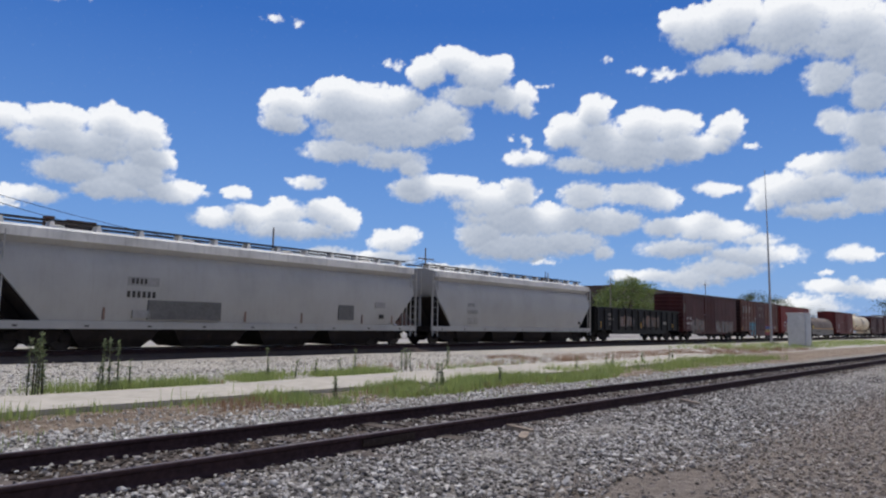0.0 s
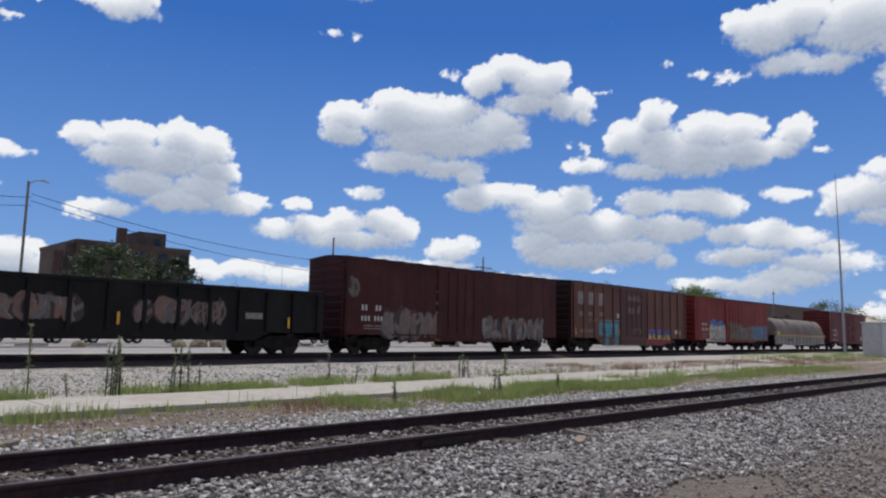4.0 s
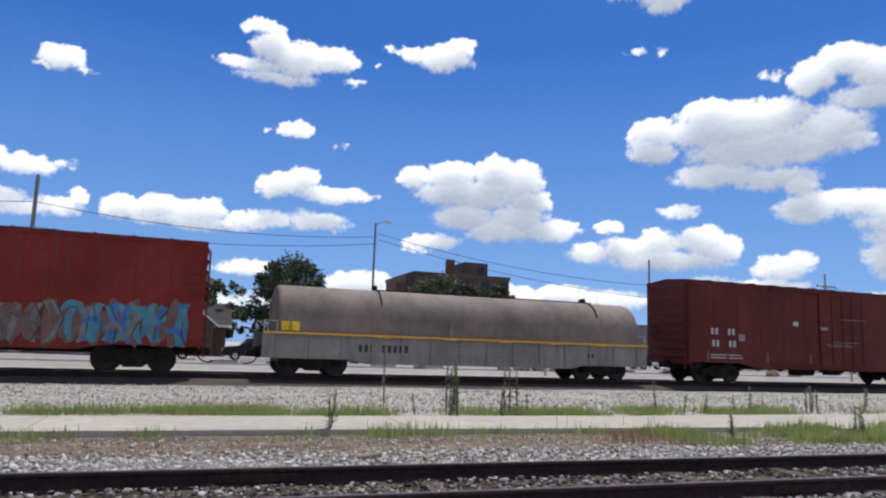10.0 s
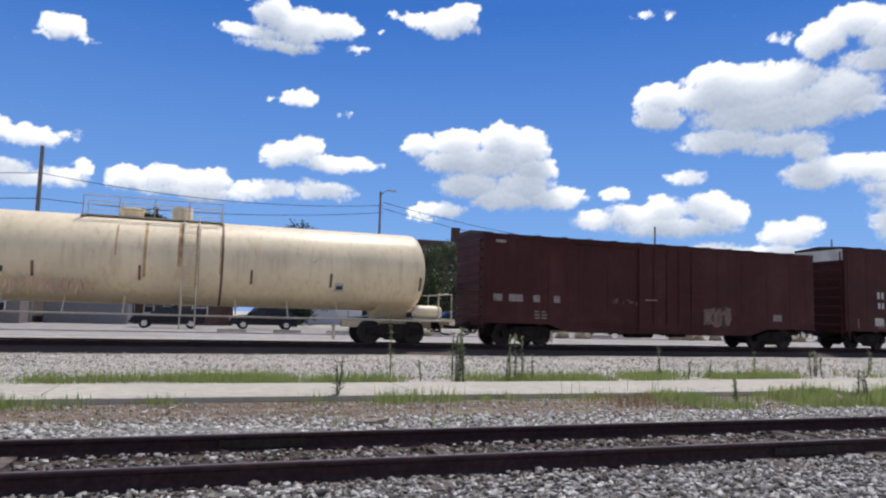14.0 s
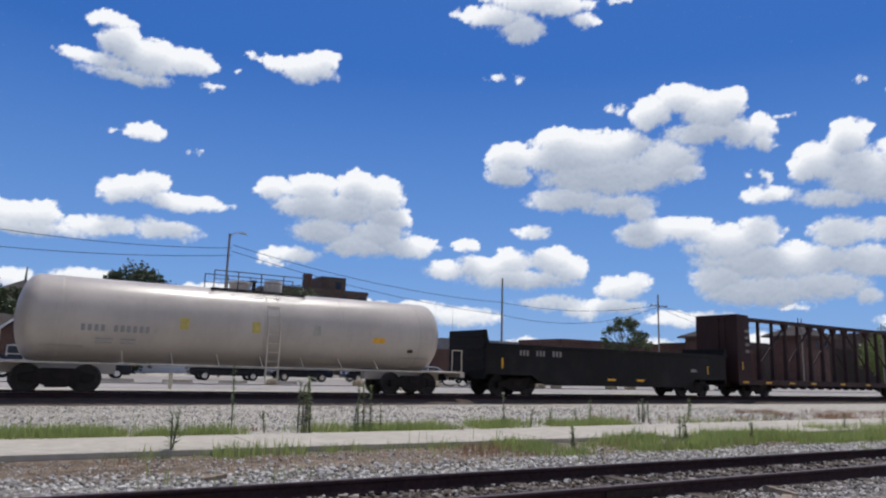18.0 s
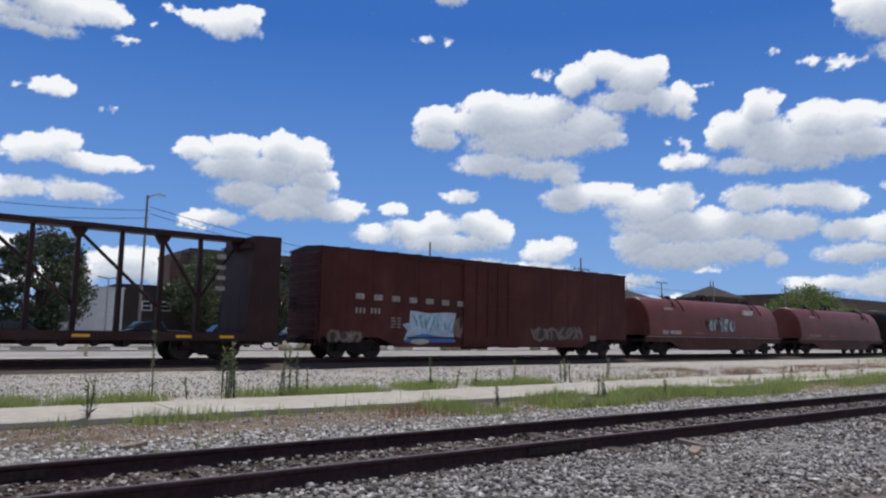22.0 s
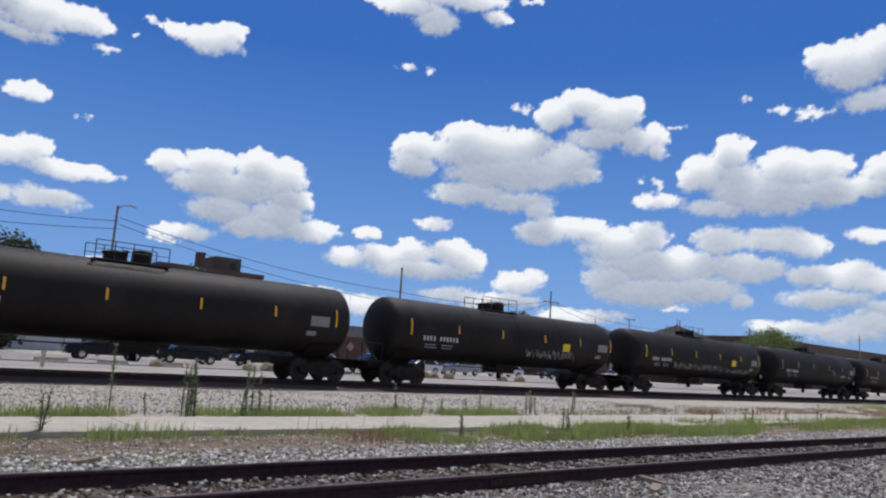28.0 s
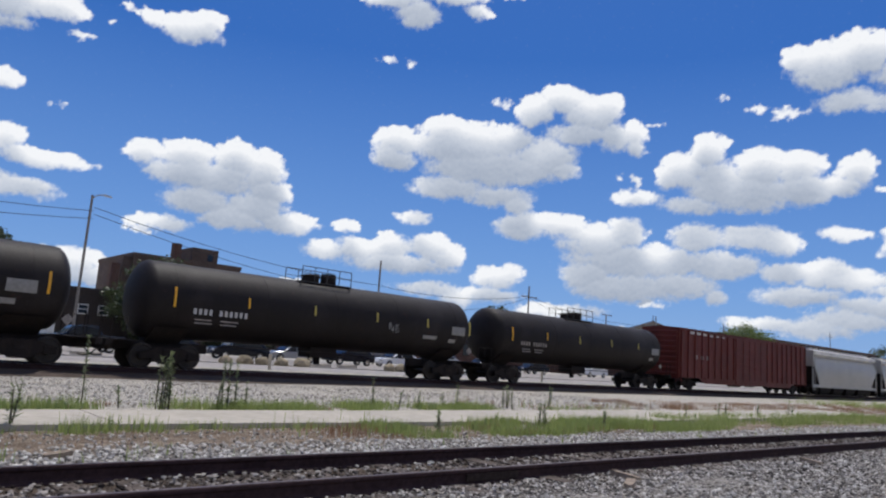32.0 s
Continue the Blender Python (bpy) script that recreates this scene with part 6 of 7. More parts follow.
b6, L6 = boxcar("red boxcar with a long band of mixed graffiti", 106.5, 123.4, 4.7, "red", (.37, .58), belly=.74, seams=15, roof="oxide")
stencil(b6, 1.4, 2.15, "00 00", .24), stencil(b6, 1.3, 1.72, "000 000", .22), small_print(b6, 1.5, 1.45, 1.0, 3)
pale = B()
rnd = random.Random(60)
for k in range(4):
    plate(pale, blob(3.3 + .85 * k, 1.6, .55, .68, rnd, 14, .2), -1.512, -1.500)
bl = B()
for cx, cz, rx, rz in ((3.7, 2.35, .6, .45), (4.6, 2.2, .5, .38), (5.3, 2.2, .6, .4), (6.15, 1.75, .42, .42)):
    plate(bl, blob(cx, cz, rx, rz, rnd, 12, .35), -1.506, -1.499)
gr = part("graffiti", bl, "g_blue", b6, "pale bubble letters over blue spray")
part("letter_fill", pale, "g_pale", gr)
scrawl(b6, 2.9, 6.2, 1.05, 2.2, "g_dark", 61, 9, -1.516, .022)
part("letter_shade", bx(B(), 2.1, 6.2, -1.510, -1.499, .78, 1.02), "g_pale", gr)
graffiti(b6, 7.0, 9.8, .85, 2.6, ("g_green", "g_grey", "g_green", "g_brown"), 62, 4, "g_grey", -1.575), graffiti(b6, 9.8, 12.5, .85, 2.3, ("g_grey", "g_silver", "g_brown"), 63, 5, "g_brown"), graffiti(b6, 12.5, 16.4, .85, 2.4, ("g_cyan", "g_blue", "g_silver", "g_cyan"), 64, 6, "g_brown")
for x in (6.7, 6.9):
    part("placard", bx(B(), x, x + .35, -1.60, -1.56, 2.5 if x > 6.8 else 2.28, 2.58 if x > 6.8 else 2.33), "dim_white", b6)

c7, L7, a7, e7, hood7 = coil_car("weathered beige covered coil car with grey sill", 125.5, 142.0, "beige", 3.36, 1.52, "sill_grey", False, True)
stencil(c7, 3.55, .92, "000 00000", .27, "dark_mark", -1.478), small_print(c7, 7.4, 1.1, 2.6, 2, "placard", -1.478)
part("placard", bx(B(), .65, 1.3, -1.49, -1.44, 1.62, 1.95), "yellow", c7, "yellow placard"), part("placard", bx(B(), 13.5, 13.8, -1.485, -1.465, .95, 1.1), "dark_mark", c7)
for x in (4.2, 6.9, 9.3, 11.6, 13.8):
    reflector(c7, x, 1.46, False, "amber", -1.585)
for x in (.9, 7.2):
    part("hood_bracket", bx(B(), x, x + .12, -1.49, -1.42, 1.55, 2.2), "sill_grey", c7)

b8, L8 = boxcar("dark red boxcar with white markings and plain smooth sides", 144.3, 161.1, 4.75, "wine", (.47, .68), belly=.70, seams=12, roof="oxide")
stencil(b8, 1.25, 2.2, "00  00", .29), stencil(b8, 1.3, 1.65, "00  00", .29), small_print(b8, 1.2, 1.25, 1.9, 2, "white")
part("placard", bx(B(), 13.7, 14.1, -1.514, -1.499, 1.1, 1.7), "white", b8), part("placard", bx(B(), 6.22, 6.52, -1.514, -1.499, 2.78, 2.98), "white", b8), part("placard", bx(B(), 7.9, 8.35, -1.60, -1.56, 2.65, 2.8), "dim_white", b8), part("placard", bx(B(), 2.85, 3.2, -1.512, -1.499, 1.95, 2.25), "placard", b8)
for z, x in ((1.86, 8.4), (2.06, 8.7), (1.94, 8.2), (3.2, 9.3)):
    part("scrape", bx(B(), x, x + 1.7, -1.60, -1.585, z, z + .03), "dim_white", b8, "pale scrape line")
for x in (1.0, 4.5, 7.2, 11.3, 14.9):
    reflector(b8, x, 1.0, True, "g_brown")

# cream tank
R9, z9 = 1.55, 2.83
t9, L9, e9 = tank_car("cream tank car with rust stains, side ladder and walkway", 162.5, 180.9, R9, z9, "cream")
top_fittings(t9, 9.1, z9 + R9, "pipe", "cream", 4.6)
b = B()
rod(b, (.1, -1.52, .93), (L9 + 2 * e9 - .1, -1.52, .93), .035, 8)
for k in range(11):
    x = 1.0 + (L9 + 2 * e9 - 2.0) * k / 10
    rod(b, (x, -1.52, .93), (x, -1.0, 1.5 if 3 < x < L9 - 1 else 1.0), .025, 6)
part("side_handrail", b, "pipe", t9)
b = ladder_mesh(.5, .45, 2.9, .33)
part("side_ladder", b, "pipe", t9).location = (10.12, -1.58, 0)
b = B()
for x in (10.12, 10.62):
    tube(b, [(x, -1.62, 2.9), (x, -1.45, 3.6), (x, -1.1, 4.1), (x, -.7, 4.42)], .025, 6)
for k, (y, z) in enumerate(((-1.5, 3.35), (-1.3, 3.8), (-1.0, 4.2))):
    rod(b, (10.12, y - .05, z), (10.62, y - .05, z), .015, 6)
part("upper_ladder", b, "pipe", t9)
for x, s in ((.1, 1), (L9 + 2 * e9 - .1, -1)):
    b = B()
    bx(b, x - .1, x + s * 1.6 if s > 0 else x + .1, -1.45, 1.45, .98, 1.03) if s > 0 else bx(b, x - 1.6, x + .1, -1.45, 1.45, .98, 1.03)
    part("end_platform", b, "pipe", t9)
    b = B()
    for y in (-1.42, 1.42):
        tube(b, [(x, y, 1.0), (x, y, 2.0), (x + s * .55, y, 2.0), (x + s * .55, y, 1.0)], .028, 6)
    rod(b, (x, -1.42, 2.0), (x, 1.42, 2.0), .022, 6)
    part("end_handrail", b, "pipe", t9)
b = B()
lathe_x(b, [(L9 + .25, .02), (L9 + .28, .2), (L9 + .45, .25), (L9 + 1.2, .25), (L9 + 1.4, .2), (L9 + 1.45, .02)], 1.28, 16, -1.2)
part("air_reservoir", b, "cream", t9, smooth=True)
part("placard", bx(B(), L9 - .1, L9 + .35, -1.50, -1.47, 1.25, 1.3), "pipe", t9)
tank_stencil(t9, 2.55, 2.2, "0000 00000", .27, R9, z9, "dark_mark")
on_tank(t9, 2.6, 1.5, 1.7, .62, R9, z9, "g_pink", "graffiti", "faded pink sprayed patch")
tank_scrawl(t9, 4.3, 7.4, 1.5, 2.1, R9, z9, "g_faded", 91, 22)
for f in (1.85, 5.5, 8.72, 12.42, 15.3, 18.8):
    on_tank(t9, f, 2.1 if f > 2 else 1.8, .09, .5 if f > 2 else 1.0, R9, z9, "g_brown", "reflector", "worn reflector strip")
on_tank(t9, 15.5, 1.95, .35, .32, R9, z9, "white", "placard"), on_tank(t9, 15.56, 2.03, .24, .14, R9, z9, "dark_mark", "placard_bar", "", .018)
lathe_band = B()
lathe_x(lathe_band, [(11.4, R9 - .02), (11.4, R9 + .012), (11.48, R9 + .012), (11.48, R9 - .02)], z9, 44)
part("strap", lathe_band, "g_brown", t9, "dark rusty strap", True)

for x, z, w_, h_ in ((7.9, 2.2, .10, 1.9), (9.0, 2.6, .16, 1.6), (9.6, 1.9, .12, 2.2), (10.4, 2.4, .07, 1.4), (7.0, 2.9, .06, 1.1)):
    on_tank(t9, e9 + x, z, w_, h_, R9, z9, "rust_run", "rust_run", "orange rust run down the shell", .004)

b10, L10 = boxcar("dark brown boxcar with a low arched roof", 183.1, 200.65, 4.66, "dark_wine", (.42, .62), belly=.60, seams=12, roof="chocolate")
for k, x in enumerate((.42, 1.13, 2.23, 3.2)):
    part("stencil", bx(B(), x, x + (.4, .62, .3, .28)[k], -1.514, -1.499, 1.82, 2.1), "dim_white", b10)
small_print(b10, 2.3, 1.4, .6, 3), scrawl(b10, 6.0, 8.0, 1.8, 2.1, "g_brown", 101, 8), graffiti(b10, 10.8, 12.4, 1.0, 1.9, ("g_brown",), 102, 3)
part("placard", bx(B(), 15.0, 15.5, -1.514, -1.499, 1.3, 1.6), "dim_white", b10), part("placard", bx(B(), 7.7, 8.3, -1.60, -1.56, 2.05, 2.1), "dim_white", b10), part("placard", bx(B(), .5, .95, -1.514, -1.499, 4.2, 4.32), "dim_white", b10)

b11, L11 = boxcar("tall dark red boxcar with a white-topped end", 202.75, 219.3, 5.22, "dark_wine", (.42, .64), belly=.62, seams=11, roof="chocolate", end_white=True)
stencil(b11, 2.2, 2.58, "00 00", .34), stencil(b11, 2.25, 2.08, "00 00 00", .31), small_print(b11, 2.25, 1.35, .6, 3, "dim_white")
part("placard", bx(B(), 2.0, 2.6, -1.514, -1.499, 1.2, 1.6), "g_pale", b11), part("placard", bx(B(), 8.5, 8.95, -1.60, -1.56, 2.2, 2.3), "dim_white", b11), part("placard", bx(B(), 7.4, 8.1, -1.60, -1.56, 4.05, 4.15), "dim_white", b11), part("placard", bx(B(), 7.9, 8.1, -1.60, -1.56, 1.75, 1.9), "white", b11)
part("placard", bx(B(), 12.9, 13.5, -1.514, -1.499, 1.25, 1.6), "g_yellow", b11)
for x in (.8, 7.0, 14.5):
    reflector(b11, x, 1.1, True, "g_brown")

# pale tank
R12, z12 = 1.46, 2.48
t12, L12, e12 = tank_car("pale grey-white tank car with a shiny shell and side ladder", 221.4, 237.6, R12, z12, "white_tank")
top_fittings(t12, 9.0, z12 + R12, "pipe_dark", "white_tank", 3.6)
b = B()
rod(b, (.1, -1.5, .98), (L12 + 2 * e12 - .1, -1.5, .98), .032, 8)
for k in range(11):
    x = 1.0 + (L12 + 2 * e12 - 2.0) * k / 10
    rod(b, (x, -1.5, .98), (x, -1.0, 1.4 if 3 < x < L12 - 1 else 1.0), .022, 6)
part("side_handrail", b, "pipe", t12)
part("side_ladder", ladder_mesh(.48, .4, 2.6, .33), "pipe", t12).location = (9.15, -1.45, 0)
b = B()
for x in (9.15, 9.63):
    tube(b, [(x, -1.49, 2.6), (x, -1.33, 3.1), (x, -.98, 3.55), (x, -.6, 3.85)], .024, 6)
for y, z in ((-1.42, 2.9), (-1.2, 3.3), (-.9, 3.65)):
    rod(b, (9.15, y - .04, z), (9.63, y - .04, z), .014, 6)
part("upper_ladder", b, "pipe", t12)
for x, s in ((.1, 1), (L12 + 2 * e12 - .1, -1)):
    b = B()
    bx(b, min(x, x + s * 1.5), max(x, x + s * 1.5), -1.45, 1.45, .98, 1.03)
    part("end_platform", b, "white_tank", t12)
    b = B()
    for y in (-1.42, 1.42):
        tube(b, [(x, y, 1.0), (x, y, 1.95), (x + s * .5, y, 1.95), (x + s * .5, y, 1.0)], .026, 6)
    part("end_handrail", b, "pipe", t12)
tank_stencil(t12, 2.85, 2.05, "0000 000000", .24, R12, z12, "placard")
small_print(t12, 3.3, 1.78, 1.4, 2, "placard", -R12 - .02)
for f, m in ((.07, "g_pale"), (.31, "g_yellow"), (.47, "g_yellow"), (.62, "g_pale")):
    on_tank(t12, e12 + L12 * f, 2.25, .3 if f > .1 else .12, .4, R12, z12, m, "reflector", "faded yellow patch")
on_tank(t12, 13.6, 2.1, .55, .2, R12, z12, "amber", "placard"), on_tank(t12, 15.3, 1.75, .25, .14, R12, z12, "dark_mark", "placard")

g13, L13 = gondola("black gondola car with a raised end and amber reflectors", 239.7, 256.75, 2.36, "gon_black", 0, .50, 2.95)
stencil(g13, 1.95, 1.85, "000", .24, "dim_white", -1.50), stencil(g13, 2.95, 1.85, "000", .24, "dim_white", -1.50), stencil(g13, 3.95, 1.85, "000", .26, "dim_white", -1.50)
for x in (.9, 15.4):
    reflector(g13, x, 1.25, True, "amber", -1.50)
for x in (7.6, 9.7):
    reflector(g13, x, .78, False, "amber", -1.50)
part("placard", bx(B(), 14.0, 14.5, -1.505, -1.488, 1.35, 1.5), "dim_white", g13)

c14, L14 = centerbeam("dark brown centerbeam flatcar with an open truss", 258.0, 282.35, 4.86, "chocolate")
for x in (.35, 2.6, 5.0, 7.4, 10.8, 14.0, 17.0, 20.4, 22.0):
    reflector(c14, x, .82, False, "amber", -1.49)
reflector(c14, .35, 1.6, True, "amber", -1.47)
for z in (2.6, 3.0, 3.4, 3.8):
    part("stencil", bx(B(), .75, 1.1, -1.465, -1.452, z, z + .16), "dim_white", c14), part("stencil", bx(B(), 21.75, 22.1, -1.465, -1.452, z, z + .16), "dim_white", c14)

b15, L15 = boxcar("long brown boxcar with a pale blue sprayed patch", 284.2, 304.3, 4.8, "brown", (.38, .56), belly=.50, seams=16, roof="chocolate")
for k in range(7):
    part("stencil", bx(B(), 1.65 + k * .94, 2.08 + k * .94, -1.514, -1.499, 2.55 - .02 * k, 2.8 - .02 * k), "dim_white", b15)
stencil(b15, 1.65, 1.95, "000 000", .23, "dim_white"), small_print(b15, 3.5, 1.75, .6, 4)
rnd = random.Random(151)
b = B()
plate(b, [(4.2, .80), (4.4, 1.25), (4.1, 1.5), (4.5, 1.6), (4.55, 2.15), (5.6, 2.05), (6.6, 2.12), (7.2, 2.1), (7.1, 1.6), (7.3, 1.4), (7.05, 1.2), (7.15, .75), (6.0, .9), (5.2, .95)], -1.512, -1.499)
gr = part("graffiti", b, "g_sky", b15, "pale blue sprayed patch")
b = B()
plate(b, [(4.3, .72), (4.35, .92), (5.3, 1.12), (6.4, .98), (7.1, .95), (7.1, .72)], -1.516, -1.500)
part("letter_shade", b, "g_blue", gr)
part("letter_fill", plate(B(), blob(5.1, .74, .5, .12, rnd, 12, .2), -1.519, -1.5), "g_pale", gr)
scrawl(b15, 4.6, 7.0, 1.1, 2.0, "g_cyan", 152, 7, -1.518, .03), graffiti(b15, 7.2, 8.0, .75, 1.95, ("g_brown",), 153, 1), graffiti(b15, 12.4, 16.2, .85, 1.6, ("g_grey", "g_brown"), 154, 4), graffiti(b15, .3, 2.0, .7, 1.2, ("g_grey", "g_brown"), 155, 3)
part("placard", bx(B(), 16.9, 17.4, -1.514, -1.499, .85, 1.15), "dim_white", b15)

# two red coil cars
for x0, x1, seed, lab in ((306.2, 322.9, 1, "red-brown covered coil car with a rounded hood and blue scrawl"), (325.7, 341.8, 2, "red-brown covered coil car with a faded rounded hood")):
    c, Lc, a, e, hood = coil_car(lab, x0, x1, "hood_red", 3.66, 1.24, "sill_shade_red", True)
    part("seam_rail", bx(B(), .1, Lc - .1, -1.585, -1.555, 1.16, 1.21), "dim_white", c, "pale worn sill edge")
    stencil(c, 1.85, 1.34, "000 000000", .24, "white" if seed == 1 else "dim_white", -1.475), small_print(c, 5.4, 1.42, 1.2, 1, "dim_white", -1.47)
    stencil(c, 2.15, 2.85, "0000000", .16, "white", -1.37 if seed == 1 else -1.37)
    if seed == 1:
        b = B()
        plate(b, [(11.5, 2.78), (12.1, 2.78), (12.1, 3.12), (11.5, 3.12)], -1.40, -1.30)
        plate(b, [(12.2, 2.78), (12.75, 2.78), (12.95, 3.12), (12.4, 3.12)], -1.40, -1.30)
        part("brand_mark", b, "white", c, "white painted mark")
        graffiti(c, 6.85, 10.1, 1.55, 2.5, ("g_sky", "g_silver", "g_grey"), 160, 5, "g_dark", -1.466)
    else:
        scrawl(c, 7.0, 9.3, 1.6, 2.0, "g_brown", 162, 9, -1.475, .03)
    for f in (.18, .80):
        x = a + (e - a) * f
        b = B()
        tube(b, [(x, -1.2, 3.0), (x + .12, -.95, 3.45), (x + .12, -.5, 3.72), (x + .12, 0, 3.8)], .03, 6), tube(b, [(x + .3, -1.2, 3.0), (x + .14, -.95, 3.45)], .03, 6)
        rod(b, (x + .12, -.35, 3.6), (x + .12, -.35, 3.92), .03, 6)
        part("hood_latch", b, "truck", c)
    rod_b = B()
    bx(rod_b, a + 3.5, e - 1.2, -.06, .06, 3.63, 3.71)
    part("hood_ridge", rod_b, "truck", c)

# black tanks
RB, zB = 1.47, 2.61
for k, (x0, x1, lab) in enumerate(((343.6, 361.4, "black tank car with white markings and amber reflectors"), (363.2, 380.4, "black tank car with a yellow placard and pale scrawl"), (382.5, 400.1, "black tank car with a yellow placard and long pale scribble"), (402.2, 419.3, "black tank car with white markings and top valves"), (421.0, 438.1, "plain black tank car with worn pale marks"))):
    t, L, e = tank_car(lab, x0, x1, RB, zB, "black")
    top_fittings(t, 9.2 if k != 1 else 8.7, zB + RB, "pipe_dark", "black", 2.6, "truck")
    for x in (2.15, 5.15, 8.25, 11.6, 14.7, 17.6):
        if not (k == 4 and x > 17):
            on_tank(t, x, 2.42 + (.12 if 3 < x < 17 else -.1), .085, .42 if 3 < x < 17 else .75, RB, zB, "amber" if k < 3 or x < 6 else "g_yellow", "reflector", "amber reflector strip")
    tank_stencil(t, 2.95, 2.12, "0000 000000", .25, RB, zB, "white" if k != 4 else "dim_white")
    small_print(t, 3.0, 1.9, 1.9, 2, "dim_white", -RB - .012)
    on_tank(t, 16.4, 2.3, .9, .42, RB, zB, "placard", "placard", "grey data placard"), on_tank(t, 16.3, 1.9, .45, .18, RB, zB, "placard", "placard")
    if k in (1, 2):
        on_tank(t, 13.2 if k == 1 else 13.4, 2.15, .6, .42, RB, zB, "yellow", "placard", "yellow placard")
        tank_scrawl(t, 10.0 if k == 1 else 5.4, 14.1 if k == 1 else 12.0, 1.65, 2.15, RB, zB, "placard", 170 + k, 26 if k == 1 else 46)
        if k == 2:
            tank_scrawl(t, 12.4, 15.9, 1.6, 2.0, RB, zB, "placard", 175, 26)
    if k == 3:
        tank_scrawl(t, e + 11.3, e + 12.0, 2.1, 2.6, RB, zB, "placard", 178, 5), on_tank(t, e + 13.6, 2.0, .9, .16, RB, zB, "placard", "placard")
    part("placard", plate(B(), [(e + L - .15, 1.35), (e + L + .05, 1.55), (e + L - .15, 1.75), (e + L - .35, 1.55)], -1.25, -1.235), "dim_white", t, "diamond placard")
    for x, s in ((.1, 1), (L + 2 * e - .1, -1)):
        b = B()
        for y in (-1.42, 1.42):
            tube(b, [(x, y, .95), (x, y, 1.8), (x + s * .5, y, 1.8), (x + s * .5, y, .95)], .022, 6)
        bx(b, min(x, x + s * 1.1), max(x, x + s * 1.1), -1.42, 1.42, .97, 1.01)
        part("end_platform", b, "truck", t)
    b = B()
    rod(b, (4.2, -1.1, .98), (L + 2 * e - 4.2, -1.1, .98), .03, 6)
    bx(b, e + L * .46, e + L * .54, -.5, .5, .75, 1.2), rod(b, (e + L * .5, 0, .45), (e + L * .5, 0, 1.2), .14, 10)
    part("bottom_outlet", b, "truck", t)

# ribbed high-side car and the hoppers behind it
b23, L23 = boxcar("tall red-brown car with outside ribs", 440.0, 463.2, 4.55, "oxide", (.38, .62), posts=22, belly=.55, seams=2, roof="oxide")
for k in range(6):
    part("stencil", bx(B(), 1.6 + .95 * k, 2.2 + .95 * k, -1.515, -1.499, 4.1, 4.3), "white", b23)
for k in range(3):
    part("stencil", bx(B(), 2.3 + .9 * k, 2.7 + .9 * k, -1.512, -1.499, 2.3, 2.6), "dim_white", b23)
h24, L24 = hopper_car("pale grey covered hopper car near the rear", 464.8, 483.4, 5)
h25, L25 = hopper_car("pale grey covered hopper car at the rear", 485.0, 503.6, 6)


# ---- poles, wires, mast and cabinet ----
def pole(x, y, h, label, arm=None, lamp=None, r=.14, lean=0.0, cat="utility pole", mat="pole", name="utility_pole"):
    root = thing(name, label, cat, x, y, -0.15, "poles behind the train")
    part("shaft", rod(B(), (0, 0, 0), (lean, 0, h), r, 12, r * .72), mat, root)
    if arm:
        b = B()
        for z, w in arm:
            bx(b, lean - w, lean + w, -.22, -.10, h - z - .06, h - z + .06)
            for k in (-.9, -.45, .45, .9):
                rod(b, (lean + w * k, -.16, h - z + .06), (lean + w * k, -.16, h - z + .24), .05, 8, .03)
        part("crossarm", b, "pole", root)
    if lamp:
        b = B()
        tube(b, [(lean, 0, h - .3), (lean + lamp * .5, -.2, h + .05), (lean + lamp, -.4, h + .1)], .05, 8)
        a = part("lamp_arm", b, "mast", root)
        b = B()
        loft(b, [[(lean + lamp - .1, -.52, h + .06), (lean + lamp + .7, -.55, h - .02), (lean + lamp + .7, -.25, h - .02), (lean + lamp - .1, -.28, h + .06)], [(lean + lamp, -.46, h + .2), (lean + lamp + .6, -.48, h + .12), (lean + lamp + .6, -.32, h + .12), (lean + lamp, -.34, h + .2)]])
        part("lamp_head", b, "lamp", a)
    return root


pole(16.0, 60, 13.4, "tall wooden pole with a curved street lamp arm", lamp=.8)
pole(47.5, 60, 12.0, "plain bare wooden utility pole")
pole(75.3, 62, 12.4, "wooden utility pole with a short crossarm", arm=((1.6, 1.6),))
pole(120.6, 70, 12.1, "far wooden utility pole")
pole(147, 70, 12.7, "far wooden utility pole with a crossarm", arm=((1.4, 1.5),))
pole(-12.4, 55, 13.9, "tall bare wooden pole near the houses", r=.2)
pole(232, 80, 17, "distant wooden utility pole", arm=((1.2, 1.3),))
pole(104.7, 70, 11.0, "floodlight pole with a level double lamp bar", arm=((.1, 1.5),), mat="mast", cat="light pole", name="light_pole")
for x, y, h in ((70.7, 120, 9.4), (15.6, 72, 6.4)):
    r_ = thing("light_pole", "slim parking light pole with two lamp heads", "light pole", x, y, -.15)
    part("shaft", rod(B(), (0, 0, 0), (0, 0, h), .09, 10, .06), "mast", r_)
    for s in (-1, 1):
        part("lamp_head", loft(B(), [[(s * .1, -.15, h - .05), (s * 1.0, -.18, h + .15), (s * 1.0, .18, h + .15), (s * .1, .15, h - .05)], [(s * .1, -.15, h + .08), (s * 1.0, -.18, h + .26), (s * 1.0, .18, h + .26), (s * .1, .15, h + .08)]]), "lamp", r_)
for x, y, h in ((77.5, 120, 14), (62, 110, 10.5)):
    r_ = thing("antenna_pole", "thin distant antenna pole", "antenna", x, y, -.15)
    part("shaft", rod(B(), (0, 0, 0), (0, 0, h), .07, 8, .03), "mast", r_)


